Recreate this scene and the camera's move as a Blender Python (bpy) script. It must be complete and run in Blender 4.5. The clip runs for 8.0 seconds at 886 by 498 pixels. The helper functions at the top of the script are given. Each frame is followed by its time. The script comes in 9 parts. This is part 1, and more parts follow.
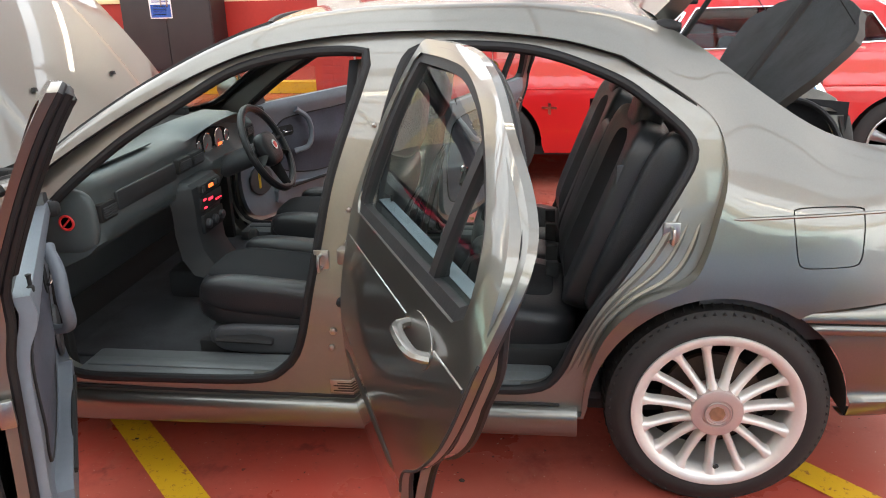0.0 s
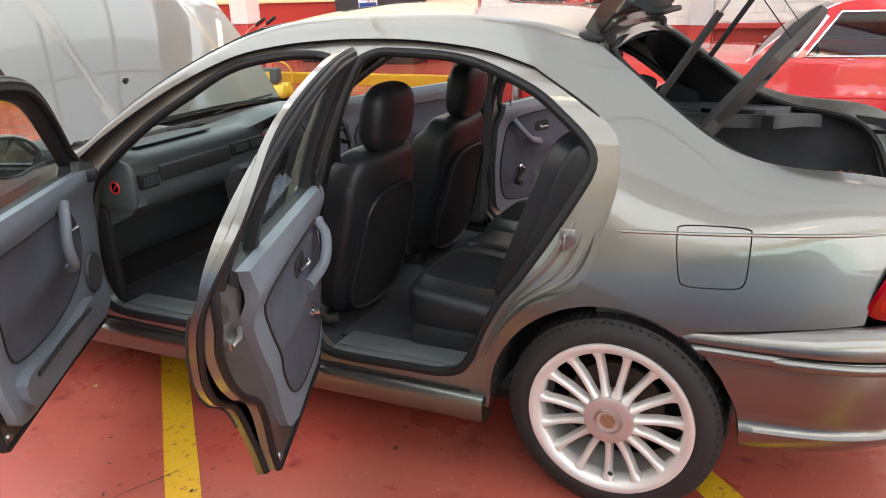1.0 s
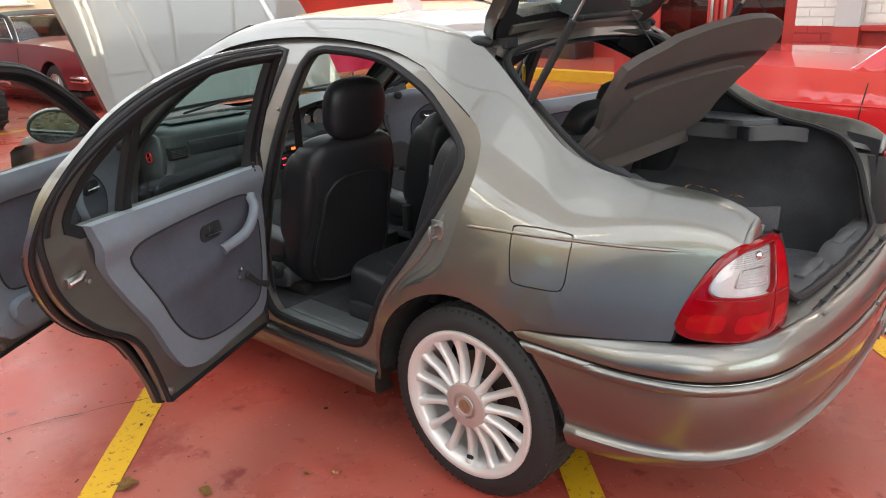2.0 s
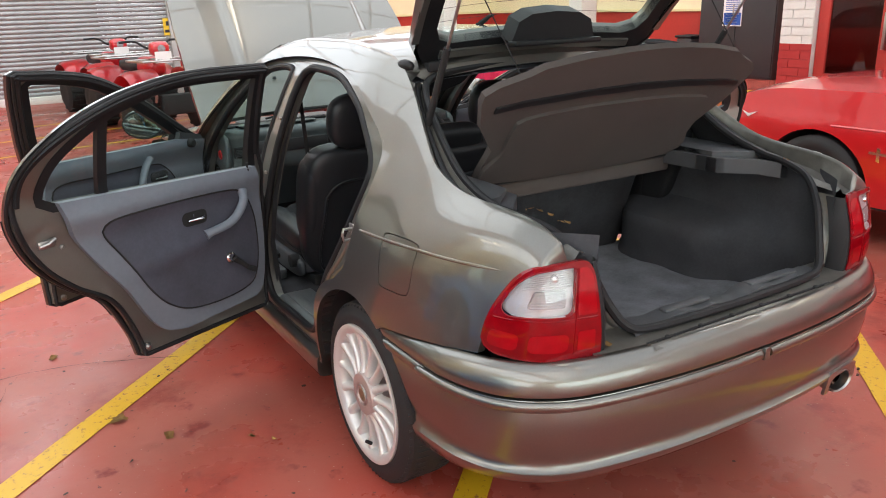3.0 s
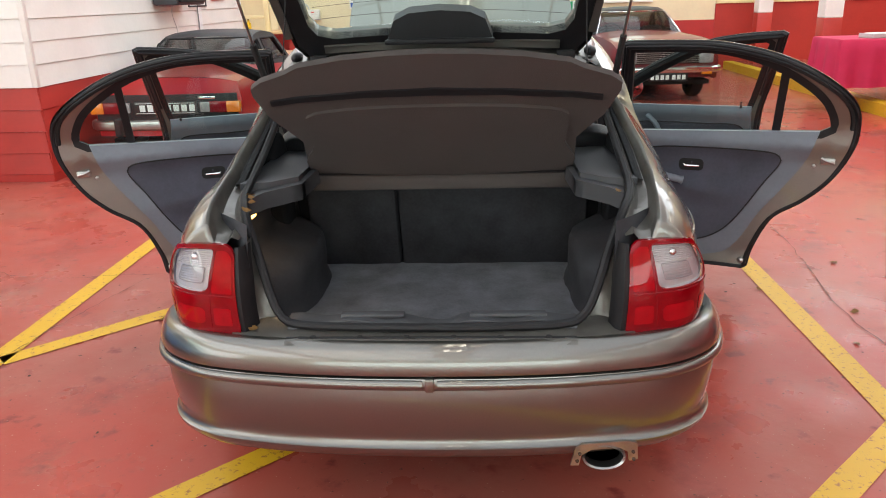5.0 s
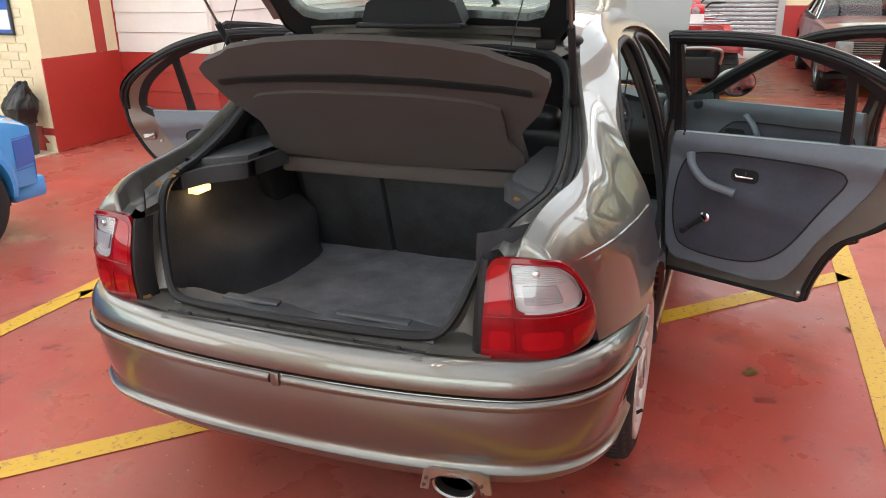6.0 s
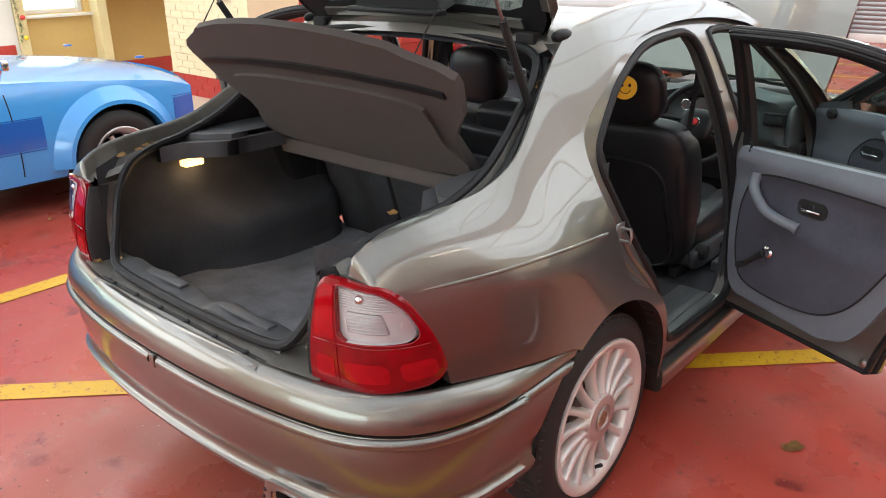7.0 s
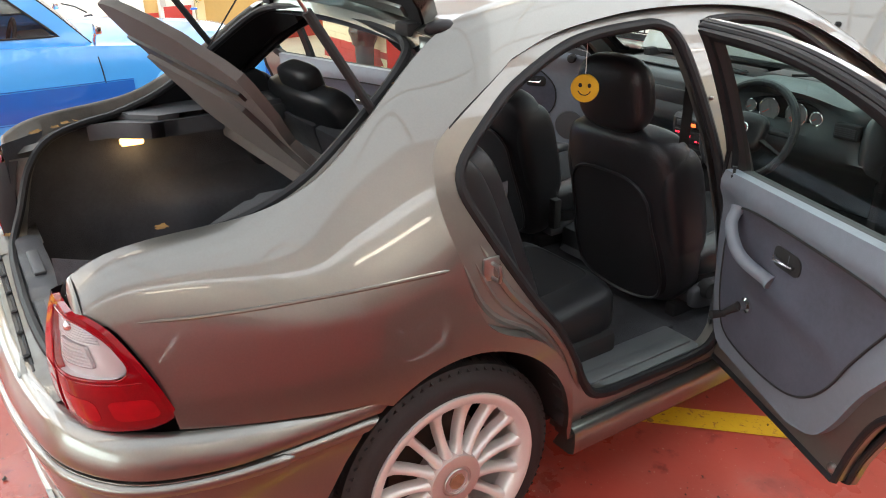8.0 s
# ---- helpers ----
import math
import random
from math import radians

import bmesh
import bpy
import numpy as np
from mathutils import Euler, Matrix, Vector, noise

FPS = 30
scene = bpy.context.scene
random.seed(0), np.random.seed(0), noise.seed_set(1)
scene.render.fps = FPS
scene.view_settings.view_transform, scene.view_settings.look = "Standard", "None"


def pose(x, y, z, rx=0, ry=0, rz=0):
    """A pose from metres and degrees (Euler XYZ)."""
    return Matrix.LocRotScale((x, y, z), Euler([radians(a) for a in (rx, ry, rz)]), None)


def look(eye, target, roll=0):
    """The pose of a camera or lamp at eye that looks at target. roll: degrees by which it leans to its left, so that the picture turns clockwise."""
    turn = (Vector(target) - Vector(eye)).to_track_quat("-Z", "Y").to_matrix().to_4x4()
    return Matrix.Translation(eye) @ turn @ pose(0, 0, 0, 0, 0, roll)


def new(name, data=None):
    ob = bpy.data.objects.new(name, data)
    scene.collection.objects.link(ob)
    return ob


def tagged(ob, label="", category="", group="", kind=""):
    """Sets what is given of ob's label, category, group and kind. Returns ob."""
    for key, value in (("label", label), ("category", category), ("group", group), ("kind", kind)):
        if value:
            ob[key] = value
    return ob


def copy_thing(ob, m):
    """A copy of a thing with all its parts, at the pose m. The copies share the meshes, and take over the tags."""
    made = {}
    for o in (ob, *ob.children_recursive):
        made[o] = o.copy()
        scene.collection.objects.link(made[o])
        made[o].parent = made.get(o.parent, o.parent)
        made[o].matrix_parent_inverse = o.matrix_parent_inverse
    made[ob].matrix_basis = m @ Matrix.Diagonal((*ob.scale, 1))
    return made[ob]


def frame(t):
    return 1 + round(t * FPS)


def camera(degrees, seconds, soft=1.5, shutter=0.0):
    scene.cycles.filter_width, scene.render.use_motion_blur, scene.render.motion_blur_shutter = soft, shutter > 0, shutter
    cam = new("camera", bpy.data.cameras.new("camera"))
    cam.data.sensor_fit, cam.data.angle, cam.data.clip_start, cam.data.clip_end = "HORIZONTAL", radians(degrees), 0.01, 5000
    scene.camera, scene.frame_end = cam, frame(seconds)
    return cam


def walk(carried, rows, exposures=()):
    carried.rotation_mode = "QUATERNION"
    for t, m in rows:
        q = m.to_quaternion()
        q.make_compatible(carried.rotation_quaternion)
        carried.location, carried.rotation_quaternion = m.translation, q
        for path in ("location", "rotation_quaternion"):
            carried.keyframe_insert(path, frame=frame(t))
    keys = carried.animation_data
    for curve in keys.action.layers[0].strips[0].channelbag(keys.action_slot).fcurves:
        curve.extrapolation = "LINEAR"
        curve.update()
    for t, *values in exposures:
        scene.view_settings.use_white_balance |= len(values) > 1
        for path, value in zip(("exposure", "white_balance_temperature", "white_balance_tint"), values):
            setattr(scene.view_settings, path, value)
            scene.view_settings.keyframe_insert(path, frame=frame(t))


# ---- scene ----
cam = camera(60.5, 8.0, soft=1.0)
PATH = [
    (0, (-2.659, 0.491, 1.419), (-0.789, 0.736, 0.755), -1.5),
    (0.5, (-2.647, 0.064, 1.435), (-0.841, 0.615, 0.776), -2.0),
    (1, (-2.616, -0.382, 1.445), (-0.911, 0.43, 0.786), -1.9),
    (1.5, (-2.448, -0.82, 1.442), (-0.883, 0.233, 0.776), -1.8),
    (2, (-2.268, -1.239, 1.457), (-0.858, 0.015, 0.795), -1.7),
    (3.5, (-1.256, -2.258, 1.478), (-0.558, -0.483, 0.875), -1.8),
    (4, (-0.807, -2.428, 1.481), (-0.38, -0.572, 0.871), -1.8),
    (4.5, (-0.333, -2.545, 1.485), (-0.175, -0.65, 0.866), -1.7),
    (5, (0.141, -2.534, 1.481), (0.031, -0.639, 0.851), -1.6),
    (6.5, (1.334, -1.969, 1.493), (0.377, -0.36, 0.789), -0.5),
    (7, (1.629, -1.638, 1.512), (0.417, -0.227, 0.776), -0.3),
    (7.5, (1.83, -1.23, 1.531), (0.425, -0.035, 0.758), -0.5),
    (8, (1.975, -0.79, 1.532), (0.442, 0.203, 0.718), -0.8),
]
walk(cam, [(t, look(eye, goal, lean)) for t, eye, goal, lean in PATH], [(0.0, 0.40), (1.5, 0.30), (2.2, 0.20), (3.3, 0.05), (4.5, 0.0), (6.5, 0.14), (7.2, 0.25), (7.6, 0.36), (8.0, 0.56)])

# ---- light ----
world = bpy.data.worlds.new("world")
scene.world = world
world.use_nodes = True
sky = world.node_tree.nodes.new("ShaderNodeTexSky")
sky.sky_type, sky.sun_disc = "NISHITA", False
sky.sun_elevation, sky.sun_rotation = radians(35), radians(200)
world.node_tree.links.new(sky.outputs[0], world.node_tree.nodes["Background"].inputs[0])
world.node_tree.nodes["Background"].inputs[1].default_value = 0.10



def area_lamp(name, m, sx, sy, watts, color):
    data = bpy.data.lights.new(name, "AREA")
    data.shape, data.size, data.size_y, data.energy, data.color = "RECTANGLE", sx, sy, watts, color
    ob = new(name, data)
    ob.matrix_world = m
    return ob


DAY = (0.94, 0.97, 0.985)
CEIL = 4.3

# daylight through four glazed rooflights
# the inner pair is split and made stronger towards the shutter, to whiten the bonnet
for x, width, y, run, watts in ((-6.4, 4.0, 0.5, 24.0, 1000), (6.4, 4.0, 0.5, 24.0, 1050), (-1.85, 3.2, -5.15, 12.7, 180), (1.85, 3.2, -5.15, 12.7, 165), (-1.85, 3.2, 6.85, 11.3, 310), (1.85, 3.2, 6.85, 11.3, 270)):
    area_lamp("rooflight_light", pose(x, y, CEIL + 0.02), width, run, watts, DAY)
# fill lamp for the car's left side, set in an assumed west window out of view
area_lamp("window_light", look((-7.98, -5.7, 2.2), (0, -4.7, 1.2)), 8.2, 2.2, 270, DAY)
# fill lamp from the south for rear-facing parts, in added glazing out of view
area_lamp("south_fill_light", look((0.0, -11.96, 1.7), (0, 0, 1.0)), 9.6, 2.6, 260, DAY)


# ---- materials ----
def shader(name, color, rough=0.5, metal=0.0, coat=0.0, bump=0.0, scale=40.0, vary=0.0, vary_scale=3.0, second=None, spec=None, rough_vary=0.0):
    """Principled material with two scales of variation (broad stains, fine grain) and a fine bump."""
    m = bpy.data.materials.new(name)
    m.use_nodes = True
    n, l = m.node_tree.nodes, m.node_tree.links
    b = n["Principled BSDF"]
    b.inputs["Base Color"].default_value = (*color, 1)
    b.inputs["Roughness"].default_value, b.inputs["Metallic"].default_value = rough, metal
    if coat:
        b.inputs["Coat Weight"].default_value, b.inputs["Coat Roughness"].default_value = coat, 0.03
    if spec is not None:
        b.inputs["Specular IOR Level"].default_value = spec
    co = n.new("ShaderNodeTexCoord")
    if vary or second:
        t1, t2 = n.new("ShaderNodeTexNoise"), n.new("ShaderNodeTexNoise")
        for t, s, d in ((t1, vary_scale, 6), (t2, vary_scale * 14, 3)):
            t.inputs["Scale"].default_value, t.inputs["Detail"].default_value = s, d
            l.new(co.outputs["Object"], t.inputs["Vector"])
        add = n.new("ShaderNodeMath")
        add.operation, add.inputs[1].default_value = "MULTIPLY_ADD", 0.35
        l.new(t2.outputs[0], add.inputs[0])
        l.new(t1.outputs[0], add.inputs[2])
        ramp = n.new("ShaderNodeMapRange")
        ramp.inputs[1].default_value, ramp.inputs[2].default_value = 0.45, 0.9
        l.new(add.outputs[0], ramp.inputs[0])
        mix = n.new("ShaderNodeMix")
        mix.data_type = "RGBA"
        other = second or tuple(c * (1 - vary) for c in color)
        mix.inputs[6].default_value, mix.inputs[7].default_value = (*color, 1), (*other, 1)
        l.new(ramp.outputs[0], mix.inputs[0])
        l.new(mix.outputs[2], b.inputs["Base Color"])
        if rough_vary:
            rr = n.new("ShaderNodeMapRange")
            rr.inputs[3].default_value, rr.inputs[4].default_value = rough - rough_vary, rough + rough_vary
            l.new(ramp.outputs[0], rr.inputs[0])
            l.new(rr.outputs[0], b.inputs["Roughness"])
    if bump:
        t3, bp = n.new("ShaderNodeTexNoise"), n.new("ShaderNodeBump")
        t3.inputs["Scale"].default_value, t3.inputs["Detail"].default_value = scale, 4
        bp.inputs["Strength"].default_value, bp.inputs["Distance"].default_value = bump, 0.002
        l.new(co.outputs["Object"], t3.inputs["Vector"])
        l.new(t3.outputs[0], bp.inputs["Height"])
        l.new(bp.outputs[0], b.inputs["Normal"])
    return m


def glass_shader(name, tint, rough=0.0):
    m = bpy.data.materials.new(name)
    m.use_nodes = True
    n, l = m.node_tree.nodes, m.node_tree.links
    n.remove(n["Principled BSDF"])
    tr, gl, mx, fr = n.new("ShaderNodeBsdfTransparent"), n.new("ShaderNodeBsdfGlossy"), n.new("ShaderNodeMixShader"), n.new("ShaderNodeLayerWeight")
    pw, ma = n.new("ShaderNodeMath"), n.new("ShaderNodeMath")
    tr.inputs[0].default_value = (*tint, 1)
    gl.inputs["Roughness"].default_value = rough
    fr.inputs[0].default_value = 0.5
    pw.operation, ma.operation = "POWER", "MULTIPLY_ADD"
    pw.inputs[1].default_value, ma.inputs[1].default_value, ma.inputs[2].default_value = 5.0, 0.92, 0.055
    l.new(fr.outputs["Facing"], pw.inputs[0])
    l.new(pw.outputs[0], ma.inputs[0])
    l.new(ma.outputs[0], mx.inputs[0])
    l.new(tr.outputs[0], mx.inputs[1])
    l.new(gl.outputs[0], mx.inputs[2])
    l.new(mx.outputs[0], n["Material Output"].inputs[0])
    return m


def glow(name, color, strength):
    m = bpy.data.materials.new(name)
    m.use_nodes = True
    b = m.node_tree.nodes["Principled BSDF"]
    b.inputs["Base Color"].default_value = (*color, 1)
    b.inputs["Emission Color"].default_value = (*color, 1)
    b.inputs["Emission Strength"].default_value = strength
    return m


M = {}
M["paint"] = shader("grey_metallic_paint", (0.172, 0.167, 0.148), 0.36, 0.93, 1.0, vary=0.06, vary_scale=220)
M["paint"].node_tree.nodes["Principled BSDF"].inputs["Coat IOR"].default_value = 1.52
M["paint"].node_tree.nodes["Principled BSDF"].inputs["Coat Roughness"].default_value = 0.015
# dusty jamb paint, darkened and dulled for the shade under the raised tailgate
M["channel"] = shader("shaded_dusty_channel_paint", (0.135, 0.130, 0.115), 0.46, 0.45, 0.25, bump=0.1, scale=60, vary=0.35, vary_scale=22)
M["jamb"] = shader("grey_jamb_paint", (0.21, 0.204, 0.182), 0.42, 0.80, 1.0, vary=0.12, vary_scale=9)
M["rubber"] = shader("black_rubber", (0.012, 0.012, 0.013), 0.55, spec=0.3, bump=0.2, scale=90, vary=0.25, vary_scale=12)
M["plastic"] = shader("dark_grey_plastic", (0.055, 0.058, 0.062), 0.55, bump=0.25, scale=500, vary=0.2, vary_scale=6)
M["dash"] = shader("grey_green_dash_plastic", (0.070, 0.083, 0.085), 0.42, bump=0.3, scale=420, vary=0.2, vary_scale=5)
M["console"] = shader("dark_console_plastic", (0.028, 0.030, 0.032), 0.5, bump=0.25, scale=480, vary=0.2, vary_scale=6)
M["inlay"] = shader("silver_grey_dash_inlay", (0.12, 0.13, 0.132), 0.38, bump=0.2, scale=400, vary=0.2, vary_scale=6)
M["trim"] = shader("grey_blue_door_vinyl", (0.158, 0.180, 0.212), 0.5, bump=0.3, scale=380, vary=0.2, vary_scale=5)
M["cloth"] = shader("dark_blue_grey_door_cloth", (0.070, 0.075, 0.100), 0.9, bump=0.5, scale=600, vary=0.35, vary_scale=6)
M["leather"] = shader("black_leather", (0.020, 0.021, 0.023), 0.38, spec=0.35, bump=0.35, scale=260, vary=0.3, vary_scale=5)
M["seatcloth"] = shader("black_seat_cloth", (0.017, 0.018, 0.020), 0.85, spec=0.2, bump=0.5, scale=500, vary=0.3, vary_scale=6)
M["carpet"] = shader("charcoal_carpet", (0.048, 0.050, 0.056), 0.95, bump=1.0, scale=350, vary=0.6, vary_scale=7)
M["bootcarpet"] = shader("grey_boot_carpet", (0.215, 0.225, 0.245), 0.95, bump=1.0, scale=300, vary=0.5, vary_scale=9)
M["boottrim"] = shader("dark_felt_boot_lining", (0.063, 0.065, 0.071), 0.95, spec=0.2, bump=1.0, scale=300, vary=0.35, vary_scale=7)
M["shelf"] = shader("brown_grey_shelf_board", (0.056, 0.047, 0.042), 0.8, bump=0.5, scale=300, vary=0.15, vary_scale=5)
M["silver"] = shader("silver_wheel_paint", (0.66, 0.64, 0.61), 0.38, 0.35, 0.4, vary=0.1, vary_scale=8)
M["hub"] = shader("dull_silver_cap", (0.50, 0.42, 0.39), 0.4, 0.5, 0.3, vary=0.1, vary_scale=12)
M["tyre"] = shader("black_tyre", (0.015, 0.0145, 0.0145), 0.7, bump=0.3, scale=120, vary=0.3, vary_scale=14)
M["badge"] = shader("worn_gold_badge", (0.42, 0.34, 0.22), 0.35, 0.8, vary=0.3, vary_scale=60)
M["chrome"] = shader("chrome", (0.75, 0.75, 0.75), 0.12, 1.0)
M["steel"] = shader("worn_steel", (0.45, 0.44, 0.42), 0.35, 1.0, vary=0.25, vary_scale=20)
M["soot"] = shader("sooty_pipe", (0.008, 0.008, 0.008), 0.9)
M["under"] = shader("underbody_black", (0.012, 0.012, 0.012), 0.85)
M["disc"] = shader("brake_iron", (0.10, 0.07, 0.055), 0.6, 0.6, vary=0.5, vary_scale=20)
M["red_lens"] = shader("red_lamp_lens", (0.23, 0.001, 0.005), 0.05, spec=0.35, vary=0.3, vary_scale=20)
M["red_bright"] = shader("bright_red_lamp_reflector", (0.34, 0.0015, 0.007), 0.05, spec=0.35, vary=0.25, vary_scale=30)
M["clear_lens"] = shader("milky_clear_lens", (0.34, 0.32, 0.32), 0.08, vary=0.4, vary_scale=16)
M["lamp_bowl"] = shader("silvered_lamp_bowl", (0.58, 0.56, 0.57), 0.35, 0.3, vary=0.25, vary_scale=18)
M["lamp_block"] = shader("grey_lamp_block", (0.42, 0.41, 0.42), 0.25, 0.3, vary=0.3, vary_scale=18)
M["dial"] = shader("pale_grey_dial", (0.20, 0.20, 0.20), 0.5, vary=0.1, vary_scale=30)
M["glass"] = glass_shader("car_glass", (0.80, 0.92, 0.885))
M["lamp_glass"] = glass_shader("lamp_lens_glass", (0.92, 0.91, 0.91), 0.02)
M["darkglass"] = glass_shader("far_car_glass", (0.35, 0.38, 0.38))
M["mirror"] = shader("mirror", (0.9, 0.9, 0.9), 0.02, 1.0)
M["white_paint"] = shader("white_label", (0.75, 0.75, 0.73), 0.6)
M["label_black"] = shader("black_print", (0.02, 0.02, 0.02), 0.6)
M["blue_print"] = shader("blue_print", (0.03, 0.10, 0.38), 0.5)
M["red_print"] = shader("red_print", (0.6, 0.03, 0.03), 0.5)
M["yellow_plastic"] = shader("yellow_plastic", (0.80, 0.52, 0.02), 0.4, coat=0.4)
M["leaf"] = shader("dry_leaf", (0.36, 0.20, 0.06), 0.8, vary=0.4, vary_scale=60)
M["cream"] = shader("cream_wall_paint", (0.80, 0.68, 0.44), 0.6, bump=0.3, scale=60, vary=0.12, vary_scale=1.6)
M["white_board"] = shader("off_white_board_paint", (0.78, 0.75, 0.70), 0.5, bump=0.15, scale=60, vary=0.10, vary_scale=2.0)
M["red_wall"] = shader("red_wall_paint", (0.45, 0.032, 0.022), 0.5, coat=0.15, bump=0.25, scale=50, vary=0.2, vary_scale=1.8)
M["ochre"] = shader("ochre_wall_paint", (0.62, 0.42, 0.15), 0.6, bump=0.2, scale=60, vary=0.12, vary_scale=2)
M["ceiling"] = shader("ceiling_paint", (0.84, 0.83, 0.80), 0.8, bump=0.2, vary=0.12)
M["shutter"] = shader("grey_shutter_steel", (0.36, 0.36, 0.36), 0.45, 0.5, vary=0.2, vary_scale=4)
M["grey_paint"] = shader("dark_grey_cabinet_paint", (0.035, 0.035, 0.037), 0.55, bump=0.15, vary=0.2)
M["beige_tile"] = shader("beige_floor_tile", (0.55, 0.47, 0.37), 0.35, vary=0.18, vary_scale=5)
M["bag"] = shader("black_bin_liner", (0.012, 0.012, 0.013), 0.3, bump=1.0, scale=30)
M["magenta"] = shader("magenta_tablecloth", (0.50, 0.012, 0.07), 0.75, bump=0.2, scale=200, vary=0.15, vary_scale=6)


def floor_shader():
    """Red floor paint on concrete: scuffs, paler dusty patches, darker drips, fine grit."""
    m = shader("red_floor_paint", (0.40, 0.055, 0.042), 0.28, coat=0.0)
    n, l = m.node_tree.nodes, m.node_tree.links
    b = n["Principled BSDF"]
    co = n.new("ShaderNodeTexCoord")

    def tex(scale, detail, lo, hi, rough=0.55):
        t, r = n.new("ShaderNodeTexNoise"), n.new("ShaderNodeMapRange")
        t.inputs["Scale"].default_value, t.inputs["Detail"].default_value, t.inputs["Roughness"].default_value = scale, detail, rough
        r.inputs[1].default_value, r.inputs[2].default_value = lo, hi
        l.new(co.outputs["Object"], t.inputs["Vector"])
        l.new(t.outputs[0], r.inputs[0])
        return r.outputs[0]

    def mixed(a, fac, color):
        x = n.new("ShaderNodeMix")
        x.data_type = "RGBA"
        l.new(fac, x.inputs[0])
        if isinstance(a, tuple):
            x.inputs[6].default_value = (*a, 1)
        else:
            l.new(a, x.inputs[6])
        x.inputs[7].default_value = (*color, 1)
        return x.outputs[2]

    c = mixed((0.39, 0.060, 0.041), tex(0.6, 8, 0.44, 0.66), (0.34, 0.105, 0.076))
    c = mixed(c, tex(3.5, 9, 0.56, 0.75, 0.7), (0.36, 0.145, 0.108))
    c = mixed(c, tex(7.0, 6, 0.62, 0.70), (0.20, 0.028, 0.024))
    c = mixed(c, tex(1.7, 10, 0.54, 0.66, 0.75), (0.25, 0.045, 0.034))
    c = mixed(c, tex(38.0, 4, 0.66, 0.72), (0.10, 0.03, 0.025))
    c = mixed(c, tex(75.0, 3, 0.69, 0.73), (0.50, 0.34, 0.27))
    c = mixed(c, tex(17.0, 8, 0.66, 0.70, 0.8), (0.47, 0.27, 0.20))
    l.new(c, b.inputs["Base Color"])
    b.inputs["Specular IOR Level"].default_value = 0.38
    rg = n.new("ShaderNodeMapRange")
    rg.inputs[3].default_value, rg.inputs[4].default_value = 0.20, 0.55
    l.new(tex(2.2, 7, 0.35, 0.68), rg.inputs[0])
    # freshly mopped and still wet towards the raised floor
    sx, wet, mp = n.new("ShaderNodeSeparateXYZ"), n.new("ShaderNodeMapRange"), n.new("ShaderNodeMix")
    l.new(co.outputs["Object"], sx.inputs[0])
    wet.inputs[1].default_value, wet.inputs[2].default_value = 1.4, 2.4
    l.new(sx.outputs[0], wet.inputs[0])
    l.new(wet.outputs[0], mp.inputs[0])
    l.new(rg.outputs[0], mp.inputs[2])
    mp.inputs[3].default_value = 0.26
    l.new(mp.outputs[0], b.inputs["Roughness"])
    bp = n.new("ShaderNodeBump")
    bp.inputs["Strength"].default_value, bp.inputs["Distance"].default_value = 0.25, 0.003
    l.new(tex(14, 8, 0.2, 0.8), bp.inputs["Height"])
    l.new(bp.outputs[0], b.inputs["Normal"])
    return m


def line_shader():
    """Yellow road-marking paint worn through in flakes."""
    m = shader("yellow_line_paint", (0.72, 0.42, 0.015), 0.45)
    n, l = m.node_tree.nodes, m.node_tree.links
    co, t, r, x = n.new("ShaderNodeTexCoord"), n.new("ShaderNodeTexNoise"), n.new("ShaderNodeMapRange"), n.new("ShaderNodeMix")
    t.inputs["Scale"].default_value, t.inputs["Detail"].default_value, t.inputs["Roughness"].default_value = 45, 6, 0.7
    r.inputs[1].default_value, r.inputs[2].default_value = 0.57, 0.64
    x.data_type = "RGBA"
    x.inputs[6].default_value, x.inputs[7].default_value = (0.62, 0.36, 0.012, 1), (0.30, 0.12, 0.04, 1)
    l.new(co.outputs["Object"], t.inputs["Vector"])
    l.new(t.outputs[0], r.inputs[0])
    l.new(r.outputs[0], x.inputs[0])
    l.new(x.outputs[2], n["Principled BSDF"].inputs["Base Color"])
    return m


M["floor"], M["yellow"] = floor_shader(), line_shader()


# ---- mesh helpers ----
def root(name, label, category, group="", kind="", m=None):
    ob = new(name)
    ob.empty_display_size = 0.1
    if m is not None:
        ob.matrix_world = m
    return tagged(ob, label, category, group, kind)


def finish(name, bm, mat, smooth=True, angle=35):
    me = bpy.data.meshes.new(name)
    bmesh.ops.recalc_face_normals(bm, faces=bm.faces)
    if smooth:
        for f in bm.faces:
            f.smooth = True
        for e in bm.edges:
            if len(e.link_faces) == 2 and e.calc_face_angle(0) > radians(angle):
                e.smooth = False
    true_n, on_skin = bm.verts.layers.float_vector.get("true_n"), bm.faces.layers.int.get("on_skin")
    loops = None
    if smooth and true_n is not None and on_skin is not None:
        bm.normal_update()
        loops = []
        for f in bm.faces:
            for v in f.verts:
                d = v[true_n].copy() if f[on_skin] else Vector((0, 0, 0))
                loops.append(-d if d.dot(f.normal) < 0 else d)
    bm.to_mesh(me)
    bm.free()
    if loops:
        me.normals_split_custom_set(loops)
    for x in mat if isinstance(mat, (list, tuple)) else (mat,):
        me.materials.append(x)
    return me


def part(name, bm, mat, parent=None, label="", smooth=True, angle=35, m=None):
    """Links a bmesh as one mesh object under a thing or a part."""
    ob = new(name, finish(name, bm, mat, smooth, angle))
    if parent is not None:
        ob.parent = parent
    if m is not None:
        ob.matrix_local = m
    if label:
        ob["label"] = label
    return ob


